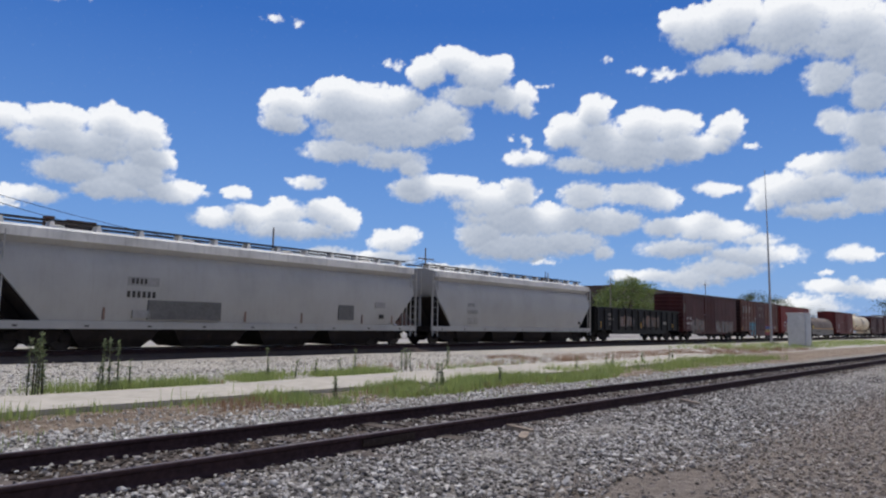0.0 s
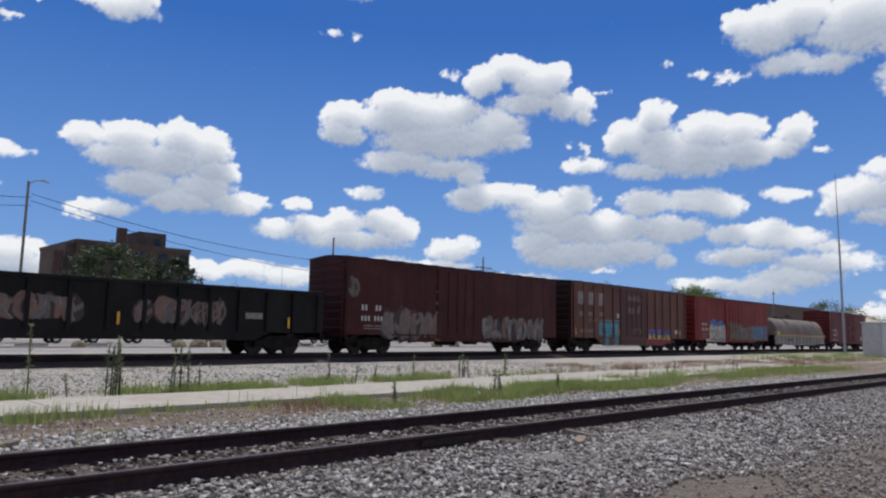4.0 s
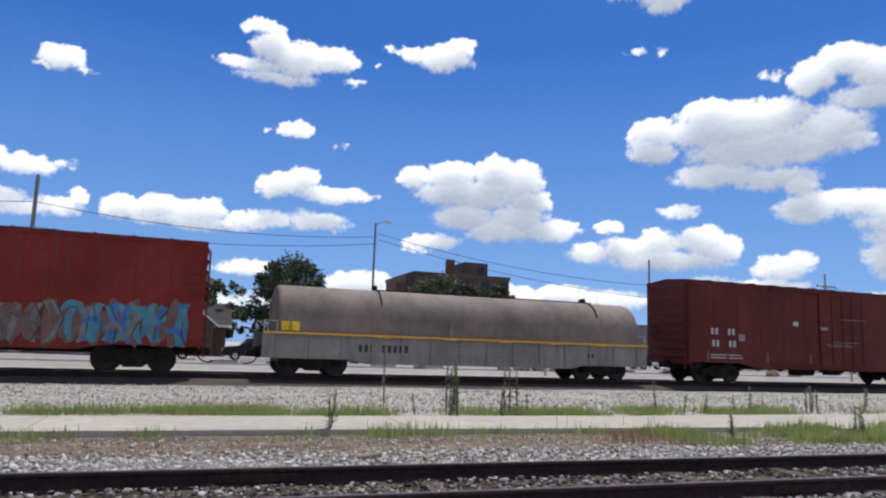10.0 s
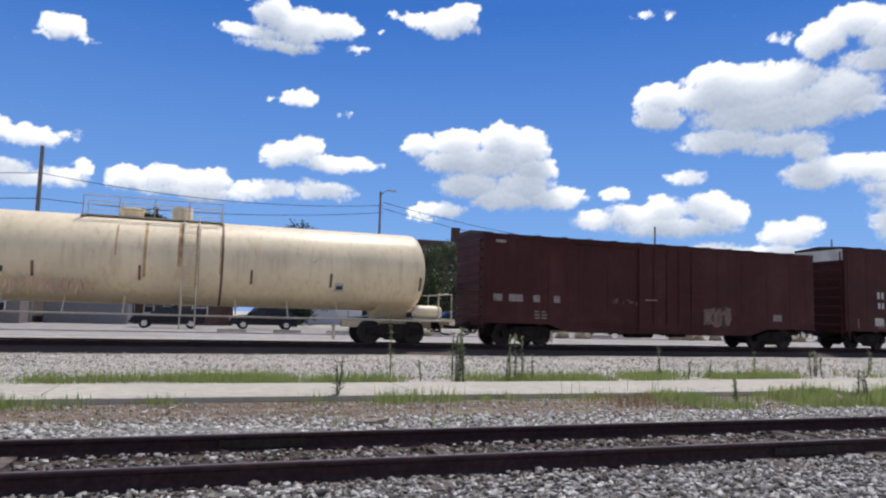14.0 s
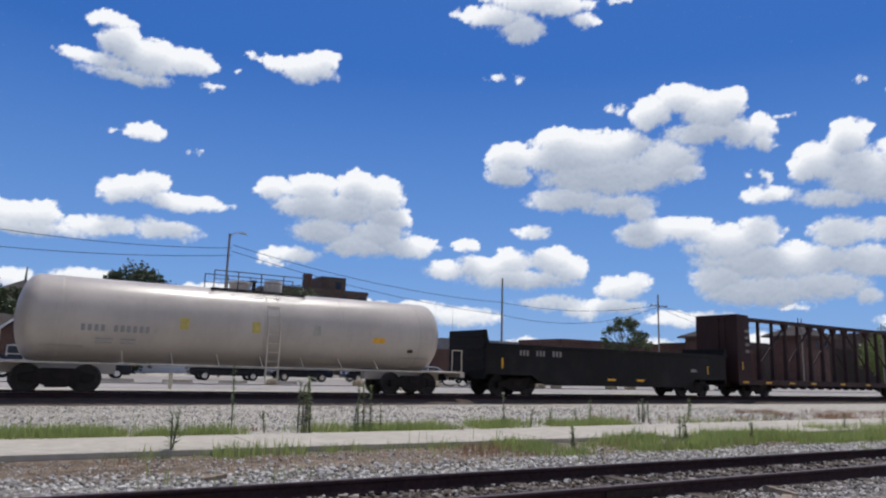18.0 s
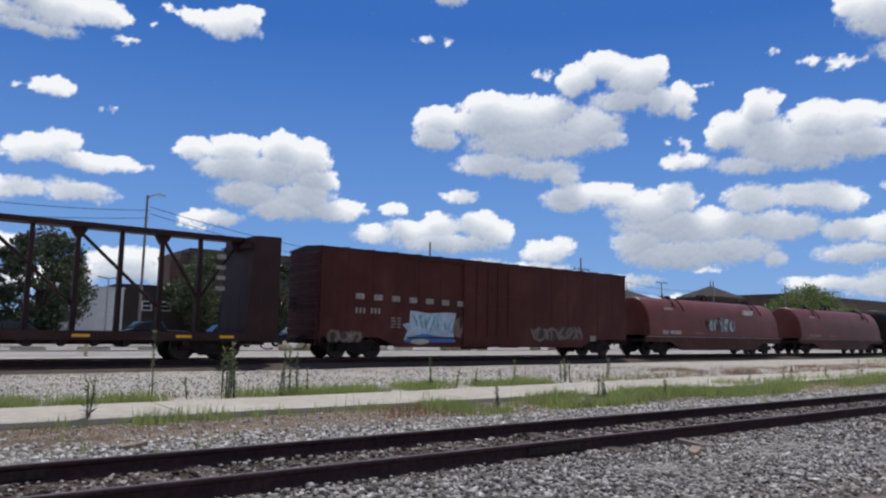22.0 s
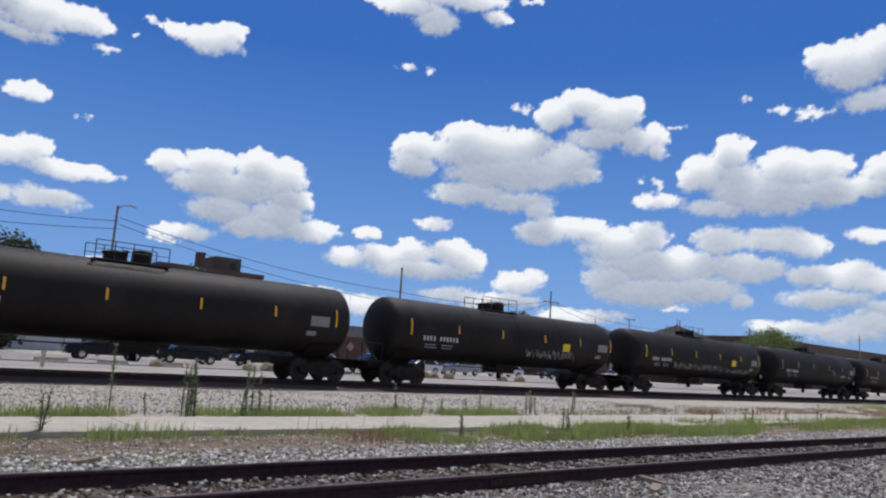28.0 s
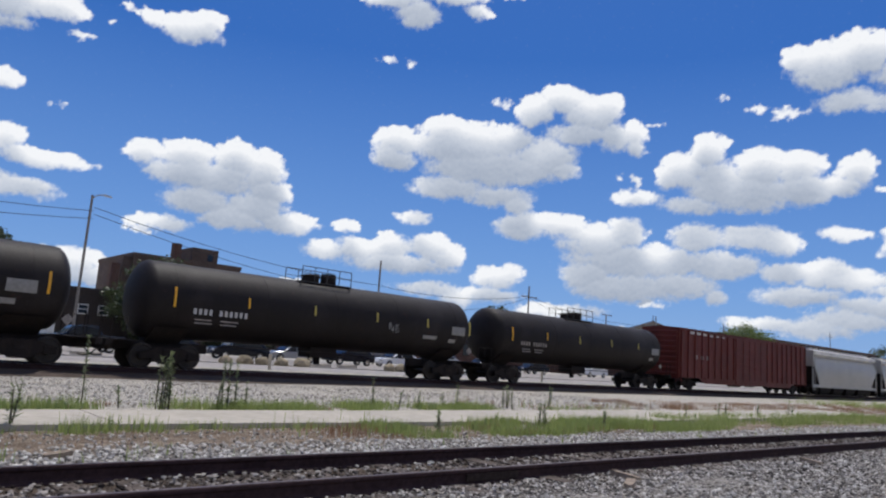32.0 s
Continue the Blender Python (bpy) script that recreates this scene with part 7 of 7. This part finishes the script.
def wire(a, b, sag, r=.028):
    pts = []
    for k in range(13):
        f = k / 12
        p = Vector(a).lerp(Vector(b), f)
        p.z -= sag * 4 * f * (1 - f)
        pts.append(p)
    single("cable", tube(B(), pts, r, 5), "wire", "dark overhead cable between the poles", "cable", "overhead cables")


wire((-12.4, 55, 11.6), (16.3, 60, 11.9), .9), wire((-12.4, 55, 9.6), (16.3, 60, 11.2), .7), wire((16.3, 60, 12.2), (47.5, 60, 9.0), .8), wire((16.3, 60, 11.6), (47.5, 60, 7.6), .7)
wire((47.5, 60, 9.0), (75.3, 62, 10.8), .9), wire((47.5, 60, 7.6), (75.3, 62, 10.6), 1.6), wire((75.3, 62, 10.8), (120.6, 70, 10.2), 1.2), wire((75.3, 62, 10.6), (104.7, 70, 8.6), .8), wire((-12.4, 55, 11.6), (-60, 48, 10.5), 1.2), wire((-12.4, 55, 9.6), (-60, 48, 9.2), 1.2)

ms = thing("radio_mast", "tall slim radio mast beside the near track", "mast", 77.1, 15.6, -.17)
part("shaft", rod(B(), (0, 0, 0), (-.25, 0, 11.5), .13, 10, .08), "mast", ms), part("upper_rod", rod(B(), (-.25, 0, 11.5), (-.55, 0, 18.0), .06, 8, .025), "mast", ms)
part("footing", bx(B(), -.5, .5, -.5, .5, -.1, .25, .04), "concrete", ms)
cb = thing("signal_cabinet", "silver metal equipment cabinet in the grass", "cabinet", 72.9, 11.9, -.17)
part("body", bx(B(), -1.05, 1.05, -.75, .75, .1, 3.0, .05), "cabinet", cb), part("lid", bx(B(), -1.15, 1.15, -.85, .85, 3.0, 3.14, .03), "cabinet", cb), part("base", bx(B(), -1.15, 1.15, -.85, .85, -.1, .12, .02), "concrete", cb)
part("door", bx(B(), -.9, .9, -.80, -.75, .3, 2.8, .02), "cabinet", cb)


# ---- buildings behind ----
def window(b_root, x, z, w, h, y, frame="trim"):
    fr = B()
    for a in ((x, x + w, z, z + .1), (x, x + w, z + h - .1, z + h), (x, x + .1, z, z + h), (x + w - .1, x + w, z, z + h), (x, x + w, z + h * .5 - .04, z + h * .5 + .04)):
        bx(fr, a[0], a[1], y - .08, y + .03, a[2], a[3])
    f = part("window", fr, frame, b_root)
    part("pane", bx(B(), x + .08, x + w - .08, y - .03, y + .01, z + .08, z + h - .08), "glass", f)


def block(name, label, x0, x1, y0, y1, h, wall, roof="dark_roof", parapet=.5, wins=(), frame="trim"):
    root = thing(name, label, "building", 0, 0, -.15)
    part("wall", bx(B(), x0, x1, y0, y1, 0, h), wall, root)
    b = B()
    for a in ((x0 - .12, x1 + .12, y0 - .12, y0 + .3), (x0 - .12, x1 + .12, y1 - .3, y1 + .12), (x0 - .12, x0 + .3, y0, y1), (x1 - .3, x1 + .12, y0, y1)):
        bx(b, *a, h - .05, h + parapet)
    part("parapet", b, wall, root)
    part("roof", bx(B(), x0 + .3, x1 - .3, y0 + .3, y1 - .3, h, h + .1), roof, root)
    for x, z, w, hh in wins:
        window(root, x, z, w, hh, y0, frame)
    return root


def gable(name, label, x0, x1, y0, y1, h, ridge, wall, axis="x", over=.45, wins=(), door=None):
    root = thing(name, label, "house", 0, 0, -.15)
    w = B()
    bx(w, x0, x1, y0, y1, 0, h)
    xm, ym = (x0 + x1) / 2, (y0 + y1) / 2
    if axis == "x":
        for x in (x0, x1 - .2):
            loft(w, [[(x, y0, h), (x, y1, h), (x, ym, ridge - .1)], [(x + .2, y0, h), (x + .2, y1, h), (x + .2, ym, ridge - .1)]])
    else:
        for y in (y0, y1 - .2):
            loft(w, [[(x0, y, h), (x1, y, h), (xm, y, ridge - .1)], [(x0, y + .2, h), (x1, y + .2, h), (xm, y + .2, ridge - .1)]])
    part("wall", w, wall, root)
    for s in (-1, 1):
        b = B()
        if axis == "x":
            e = y0 - over if s < 0 else y1 + over
            loft(b, [[(x0 - over, e, h - .2), (x1 + over, e, h - .2), (x1 + over, ym, ridge), (x0 - over, ym, ridge)], [(x0 - over, e, h - .05), (x1 + over, e, h - .05), (x1 + over, ym, ridge + .15), (x0 - over, ym, ridge + .15)]])
        else:
            e = x0 - over if s < 0 else x1 + over
            loft(b, [[(e, y0 - over, h - .2), (e, y1 + over, h - .2), (xm, y1 + over, ridge), (xm, y0 - over, ridge)], [(e, y0 - over, h - .05), (e, y1 + over, h - .05), (xm, y1 + over, ridge + .15), (xm, y0 - over, ridge + .15)]])
        part("roof", b, "shingle", root)
    b = B()
    if axis == "x":
        bx(b, x0 - over, x1 + over, y0 - over - .04, y0 - over, h - .22, h - .02)
    else:
        for s in (-1, 1):
            e = x0 - over if s < 0 else x1 + over
            loft(b, [[(e, y0 - over - .04, h - .22), (e, y0 - over - .04, h - .02), (xm, y0 - over - .04, ridge + .16), (xm, y0 - over - .04, ridge - .05)], [(e, y0 - over, h - .22), (e, y0 - over, h - .02), (xm, y0 - over, ridge + .16), (xm, y0 - over, ridge - .05)]])
    part("fascia", b, "trim", root)
    for x, z, ww, hh in wins:
        window(root, x, z, ww, hh, y0)
    return root


def hip(name, label, x0, x1, y0, y1, h, apex, wall, over=.9):
    root = thing(name, label, "building", 0, 0, -.15)
    part("wall", bx(B(), x0, x1, y0, y1, 0, h), wall, root)
    xm, ym = (x0 + x1) / 2, (y0 + y1) / 2
    b = B()
    c = [b.verts.new(p) for p in ((x0 - over, y0 - over, h), (x1 + over, y0 - over, h), (x1 + over, y1 + over, h), (x0 - over, y1 + over, h))]
    t = b.verts.new((xm, ym, apex))
    b.faces.new(c[::-1])
    for k in range(4):
        b.faces.new((c[k], c[(k + 1) % 4], t))
    part("roof", b, "shingle", root)
    part("eaves", bx(B(), x0 - over, x1 + over, y0 - over, y1 + over, h - .3, h - .02), "dark_roof", root)
    part("finial", rod(B(), (xm, ym, apex - .2), (xm, ym, apex + 1.3), .12, 8, .05), "dark_roof", root)
    for x in (x0 + .6, xm - .5, x1 - 1.6):
        window(root, x, h - 2.4, 1.0, 1.5, y0, "dark_roof")
    return root


# brick mill with penthouse and chimney
mill = block("brick_mill", "dark brown brick mill with a rooftop penthouse and chimneys", 30.6, 46.3, 95, 112, 12.4, "brick_brown", wins=[(32 + 3.2 * k, z, 1.3, 1.9) for k in range(5) for z in (3.2, 7.0, 10.0)], frame="dark_wall")
p = part("penthouse", bx(B(), 39.4, 43.4, 97, 103, 12.4, 15.1), "brick_brown", mill)
part("window", bx(B(), 41.8, 42.6, 96.9, 97.05, 13.3, 14.4), "glass", p)
part("chimney", bx(B(), 36.3, 37.4, 96, 97.2, 12.4, 15.2), "brick", mill), part("stair_tower", bx(B(), 29.4, 33.0, 95.5, 100, 0, 12.2), "brick_brown", mill), part("flue", bx(B(), 27.9, 29.0, 95, 96.2, 0, 11.1), "brick", mill)
block("brick_shop", "low dark brick shop with a flat roof", 19.6, 30.6, 86, 96, 6.3, "dark_wall", wins=[(22.3, 3.6, 1.2, 1.2), (24.6, 3.6, 1.2, 1.2), (26.6, 3.6, 1.2, 1.2)])
block("white_shed", "pale blue-white metal shed", 12.5, 19.3, 82, 94, 6.0, "metal_wall", "metal_wall", .1)
gable("brick_house", "small dark brick house with a grey gable roof and white trim", -5.5, 2.8, 61, 70, 2.9, 4.9, "brick", "x", wins=[(-4.8, 1.0, .9, 1.3), (-3.2, 1.0, .9, 1.3)])
gable("porch_wing", "gabled brick porch wing with white window trim", -1.9, 1.6, 57.6, 60.9, 2.8, 4.4, "brick", "y", .4, wins=[(-.7, .9, 1.3, 1.4)])
hip("stair_turret", "dark square turret with a grey hipped roof", -2.2, 2.0, 75, 79.5, 7.5, 9.2, "dark_wall")
gable("grey_house", "grey clapboard house with white trimmed windows", -19.5, -12.4, 52, 60, 5.4, 7.4, "clapboard", "y", .4, wins=[(-18.6, 3.4, .9, 1.5), (-16.6, 3.4, .9, 1.5), (-14.2, 3.4, .9, 1.5), (-14.2, .9, .9, 1.5)])
block("brick_block", "dark two storey brick building with chimneys", -22, -11.2, 66, 78, 7.0, "brick", wins=[(-20 + 2.4 * k, 4.6, 1.1, 1.6) for k in range(4)])
block("grey_garage", "low grey garage with a flat roof", -11.6, -5.6, 56, 62, 3.0, "grey_wall", "dark_roof", .15)
hip("depot_tower", "broad red brick depot tower with a grey hipped roof", 134.2, 142.6, 78.2, 85.8, 10.1, 12.7, "brick_red", 1.2)
hip("depot_turret", "red brick depot turret with a hipped roof", 106.4, 111.6, 78, 84, 8.6, 10.3, "brick_red", 1.0)
block("brick_depot", "long low red brick depot building", 80, 135, 88, 100, 6.6, "brick_red", wins=[(83 + 4 * k, 2.0, 1.6, 2.2) for k in range(12)], frame="dark_wall")
wh = block("warehouse", "long dark brown warehouse with a flat roof", 232, 372, 112, 150, 15.8, "brick_brown", "dark_roof", .8)
part("upper_storey", bx(B(), 262, 366, 118, 146, 15.8, 17.2), "brick", wh)
block("red_store", "low dark red-brown store building", 52, 72, 104, 116, 4.6, "brick_red", "dark_roof", .3, frame="dark_wall")
block("grey_hall", "wide grey metal hall with a low roof", 74, 128, 118, 140, 7.4, "grey_wall", "metal_wall", .2)
block("dark_hall", "dark far hall beside the yard", 150, 228, 105, 130, 9.6, "dark_wall", "dark_roof", .4)


# ---- trees ----
def tree(x, y, h, w, label, seed, mat="leaf", trunk=.3, clumps=70, low=.25, leaves=90):
    rng = random.Random(seed)
    root = thing("tree", label, "tree", x, y, -.17)
    b = B()
    rod(b, (0, 0, 0), (rng.uniform(-.2, .2), 0, h * .45), h * .035, 9, h * .022)
    ends = []
    for k in range(9):
        a, z = rng.uniform(0, math.tau), h * rng.uniform(.22, .5)
        e = (math.cos(a) * w * rng.uniform(.4, .85), math.sin(a) * w * rng.uniform(.4, .8), h * rng.uniform(.5, .88))
        rod(b, (0, 0, z), e, h * .013, 6, h * .004)
    part("trunk", b, "bark", root)
    V, F, n = [], [], 0
    for k in range(clumps):
        a, u = rng.uniform(0, math.tau), rng.uniform(-1, 1)
        rr = rng.uniform(.35, 1.0) ** .5
        zc = low * h + (1 - low) * h * (.5 + .5 * u)
        rad = w * math.sqrt(max(.04, 1 - u * u)) * rr * (1.05 if u < .2 else .95)
        cx, cy = math.cos(a) * rad, math.sin(a) * rad
        s = w * rng.uniform(.14, .28)
        for j in range(leaves):
            q = Vector((rng.gauss(0, 1), rng.gauss(0, 1), rng.gauss(0, .75)))
            q = q.normalized() * s * rng.uniform(.3, 1.0)
            l = rng.uniform(.10, .22) * max(1.0, h / 9.0)
            t1 = Vector((rng.gauss(0, 1), rng.gauss(0, 1), rng.gauss(0, .5))).normalized()
            t2 = t1.cross(Vector((rng.gauss(0, 1), rng.gauss(0, 1), rng.gauss(0, 1)))).normalized()
            c = Vector((cx, cy, zc)) + q
            V += [c - t1 * l, c + t2 * l * .55, c + t1 * l, c - t2 * l * .55]
            F.append((n, n + 1, n + 2, n + 3))
            n += 4
    part("crown", soup("crown", [tuple(v) for v in V], F, mat), None, root)


tree(8.8, 65, 9.9, 4.1, "broad dark green shade tree behind the train", 1, clumps=130, low=.08)
tree(-5.2, 67, 10.4, 3.6, "dark green tree behind the brick house", 2)
tree(10.5, 78, 11.0, 3.6, "dark green tree beside the shed", 3)
tree(31.0, 82, 10.6, 6.0, "wide grey-green tree before the brick mill", 4, "leaf_light", clumps=170, low=.1)
tree(37.5, 80, 9.6, 3.8, "dark green tree before the brick mill", 5, clumps=110, low=.08)
tree(87.0, 80, 10.3, 4.0, "green tree beside the depot", 6, "leaf_light")
# brighter leaf_sun colour stands in for sunlight on this one crown
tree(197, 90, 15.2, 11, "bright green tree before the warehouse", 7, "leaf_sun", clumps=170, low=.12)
tree(420, 120, 21, 17, "distant green tree beyond the warehouse", 8, "leaf_light", clumps=80)
tree(560, 60, 26, 26, "distant broad green tree by the tracks", 9, "leaf", clumps=80)
tree(-1.0, 69, 7.4, 3.0, "low green tree between the houses", 10, "leaf_light", clumps=50)
tree(-9.5, 70, 9.0, 2.6, "narrow dark green tree between the houses", 13, clumps=50)
tree(2.6, 66, 7.2, 2.6, "light green bushy tree", 11, "leaf_light", clumps=40)
tree(58, 104, 8.0, 5.0, "dark bushy tree by the store", 12, clumps=50, low=.05)
tree(48, 100, 6.8, 3.0, "small dark tree beyond the mill", 14, clumps=40, low=.05)
for k, (x, y, h, w) in enumerate(((640, 150, 20, 24), (760, 90, 22, 26), (500, 200, 18, 26), (300, 170, 19, 16), (-90, 90, 13, 9), (-120, 80, 12, 9))):
    tree(x, y, h, w, "distant rounded green tree on the horizon", 30 + k, "leaf", clumps=50, low=.08, leaves=70)


# ---- parked cars and blocks ----
def parked_car(x, y, L, H, paint_key, label, truck=False, rz=0.0, category="car"):
    root = thing("pickup_truck" if truck else "parked_car", label, category, x, y, -.03, "parked cars")
    root.rotation_euler = (0, 0, rz)
    w = .9
    s = H / 1.5
    roof = [(-.48 * L, .35), (-.5 * L, .62 * s), (-.47 * L, .86 * s), (-.22 * L, .95 * s), (-.10 * L, 1.44 * s), (.10 * L, 1.5 * s), (.16 * L, 1.46 * s), (.22 * L, .98 * s), (.49 * L, .95 * s), (.5 * L, .5), (.48 * L, .33)] if truck else \
        [(-.48 * L, .32), (-.5 * L, .55 * s), (-.46 * L, .82 * s), (-.24 * L, .93 * s), (-.10 * L, 1.40 * s), (.05 * L, 1.5 * s), (.28 * L, 1.42 * s), (.43 * L, .98 * s), (.49 * L, .90 * s), (.5 * L, .5), (.48 * L, .33)]
    b = B()
    rings = []
    for y_, f in ((-w, .93), (-w * .94, 1.0), (w * .94, 1.0), (w, .93)):
        rings.append([(px * (.985 if f < 1 else 1), y_, .35 + (pz - .35) * f) for px, pz in roof])
    loft(b, rings)
    body = part("body", b, paint_key, root, smooth=True)
    for y_ in (-w - .005, w + .005):
        part("side_window", plate(B(), [(-.19 * L, .97 * s), (-.095 * L, 1.34 * s), (.0, 1.38 * s), (.0, .97 * s)], y_ - .01, y_ + .01), "glass", root)
        part("side_window", plate(B(), [(.015 * L, .97 * s), (.015 * L, 1.38 * s), (.13 * L if truck else .25 * L, 1.34 * s), (.19 * L if truck else .36 * L, .97 * s)], y_ - .01, y_ + .01), "glass", root)
    ws = B()
    loft(ws, [[(-.225 * L, -w * .8, .99 * s), (-.225 * L, w * .8, .99 * s), (-.115 * L, w * .75, 1.40 * s), (-.115 * L, -w * .75, 1.40 * s)], [(-.245 * L, -w * .8, .99 * s), (-.245 * L, w * .8, .99 * s), (-.135 * L, w * .75, 1.42 * s), (-.135 * L, -w * .75, 1.42 * s)]])
    part("windscreen", ws, "glass", root)
    for dx in (-.31 * L, .31 * L):
        for dy in (-w + .08, w - .08):
            t = part("wheel", rod(B(), (dx, dy - .1, .34), (dx, dy + .1, .34), .34, 20), "tyre", root)
            part("rim", rod(B(), (dx, dy - .115, .34), (dx, dy + .115, .34), .2, 14), "chrome", t)
    for dy in (-.62, .62):
        part("headlight", bx(B(), -.505 * L, -.47 * L, dy - .2, dy + .2, .58 * s, .74 * s, .02), "chrome", root)
        part("tail_light", bx(B(), .475 * L, .505 * L, dy - .15, dy + .15, .62 * s, .82 * s, .02), "car_red", root)
    part("bumper", bx(B(), -.52 * L, -.48 * L, -w * .9, w * .9, .36, .52, .03), "chrome" if truck else paint_key, root)


for k, (x, y, L, H, p, lab, tr) in enumerate(((13.5, 47, 5.6, 1.85, "car_dark", "dark pickup truck parked on the lot", True), (19.3, 47.5, 4.9, 1.75, "car_dark", "dark sport utility car parked on the lot", False), (25.6, 48, 4.8, 1.7, "car_dark", "dark blue car parked on the lot", False), (31.5, 50, 4.8, 1.5, "car_silver", "silver sedan parked on the lot", False), (37.6, 50, 4.9, 1.7, "car_dark", "black car parked on the lot", False), (44, 51, 4.8, 1.5, "car_white", "white sedan parked on the lot", False), (-2.0, 46, 4.8, 1.5, "car_dark", "dark sedan parked on the lot", False), (4.5, 47, 4.9, 1.7, "car_dark", "dark car parked on the lot", False), (52, 54, 5.2, 1.8, "car_silver", "silver van-like car parked on the lot", False), (60, 55, 4.8, 1.5, "car_white", "white car parked at the far lot", False), (70, 56, 4.8, 1.5, "car_dark", "dark car parked at the far lot", False), (84, 57, 5.2, 1.8, "car_white", "white pickup truck parked at the far lot", True))):
    parked_car(x, y, L, H, p, lab, tr, category="pickup truck" if tr else "car")


def boulder(x, y, s, seed, z=-.05):
    r = random.Random(seed)
    b = B()
    bmesh.ops.create_icosphere(b, subdivisions=2, radius=1)
    for v in b.verts:
        v.co *= 1 + .22 * noise.noise(v.co * 1.7 + Vector((seed, 0, 0)))
        v.co = Vector((v.co.x * s * 1.05, v.co.y * s * .9, max(-.3, v.co.z) * s * .85))
    o = single("boulder", b, "rubble", "rough tan boulder at the edge of the lot", "boulder", "boulders by the lot")
    o.location = (x, y, z + .25 * s)


for k, (x, s) in enumerate(((20.4, .45), (21.9, .55), (23.2, .5), (24.6, .5), (26.1, .6), (34.0, .5), (35.4, .55), (36.6, .45), (38.4, .5), (44.5, .5), (46.5, .55), (14.2, .4))):
    boulder(x, 38.0 + .028 * x + .3 * math.sin(k), s, k + 1)
for x in (2.0, 5.4, 8.8, 12.2, 15.6, 28.8, 31.2):
    b = B()
    plate(b, [(-.9, 0), (.9, 0), (.85, .18), (-.85, .18)], -.12, .12)
    o = single("wheel_stop", b, "concrete", "low concrete wheel stop on the lot", "wheel stop", "wheel stops")
    o.location = (x, 39.6 + .028 * x, -.03)
for x, y, h in ((6.5, 29.0, .9), (18.5, 28.7, 1.0), (41, 29, .9)):
    b = B()
    rod(b, (0, 0, 0), (0, 0, h), .09, 10)
    o = single("bollard", b, "pipe", "short pale post beside the street", "post", "posts by the street")
    o.location = (x, y, -.17)


# ---- what moves ----
def motions():
    steps = int(32 * FPS)
    turn = math.degrees(SPEED / FPS / WHEEL_R)
    for root, x0 in CARS:
        walk(root, [(0.0, along(x0)), (32.0, along(x0 - SPEED * 32.0))])
    for wheel, dx in WHEELS:
        walk(wheel, [(k / FPS, pose(dx, 0, WHEEL_R, 0, -turn * k, 0)) for k in range(steps + 1)])


motions()
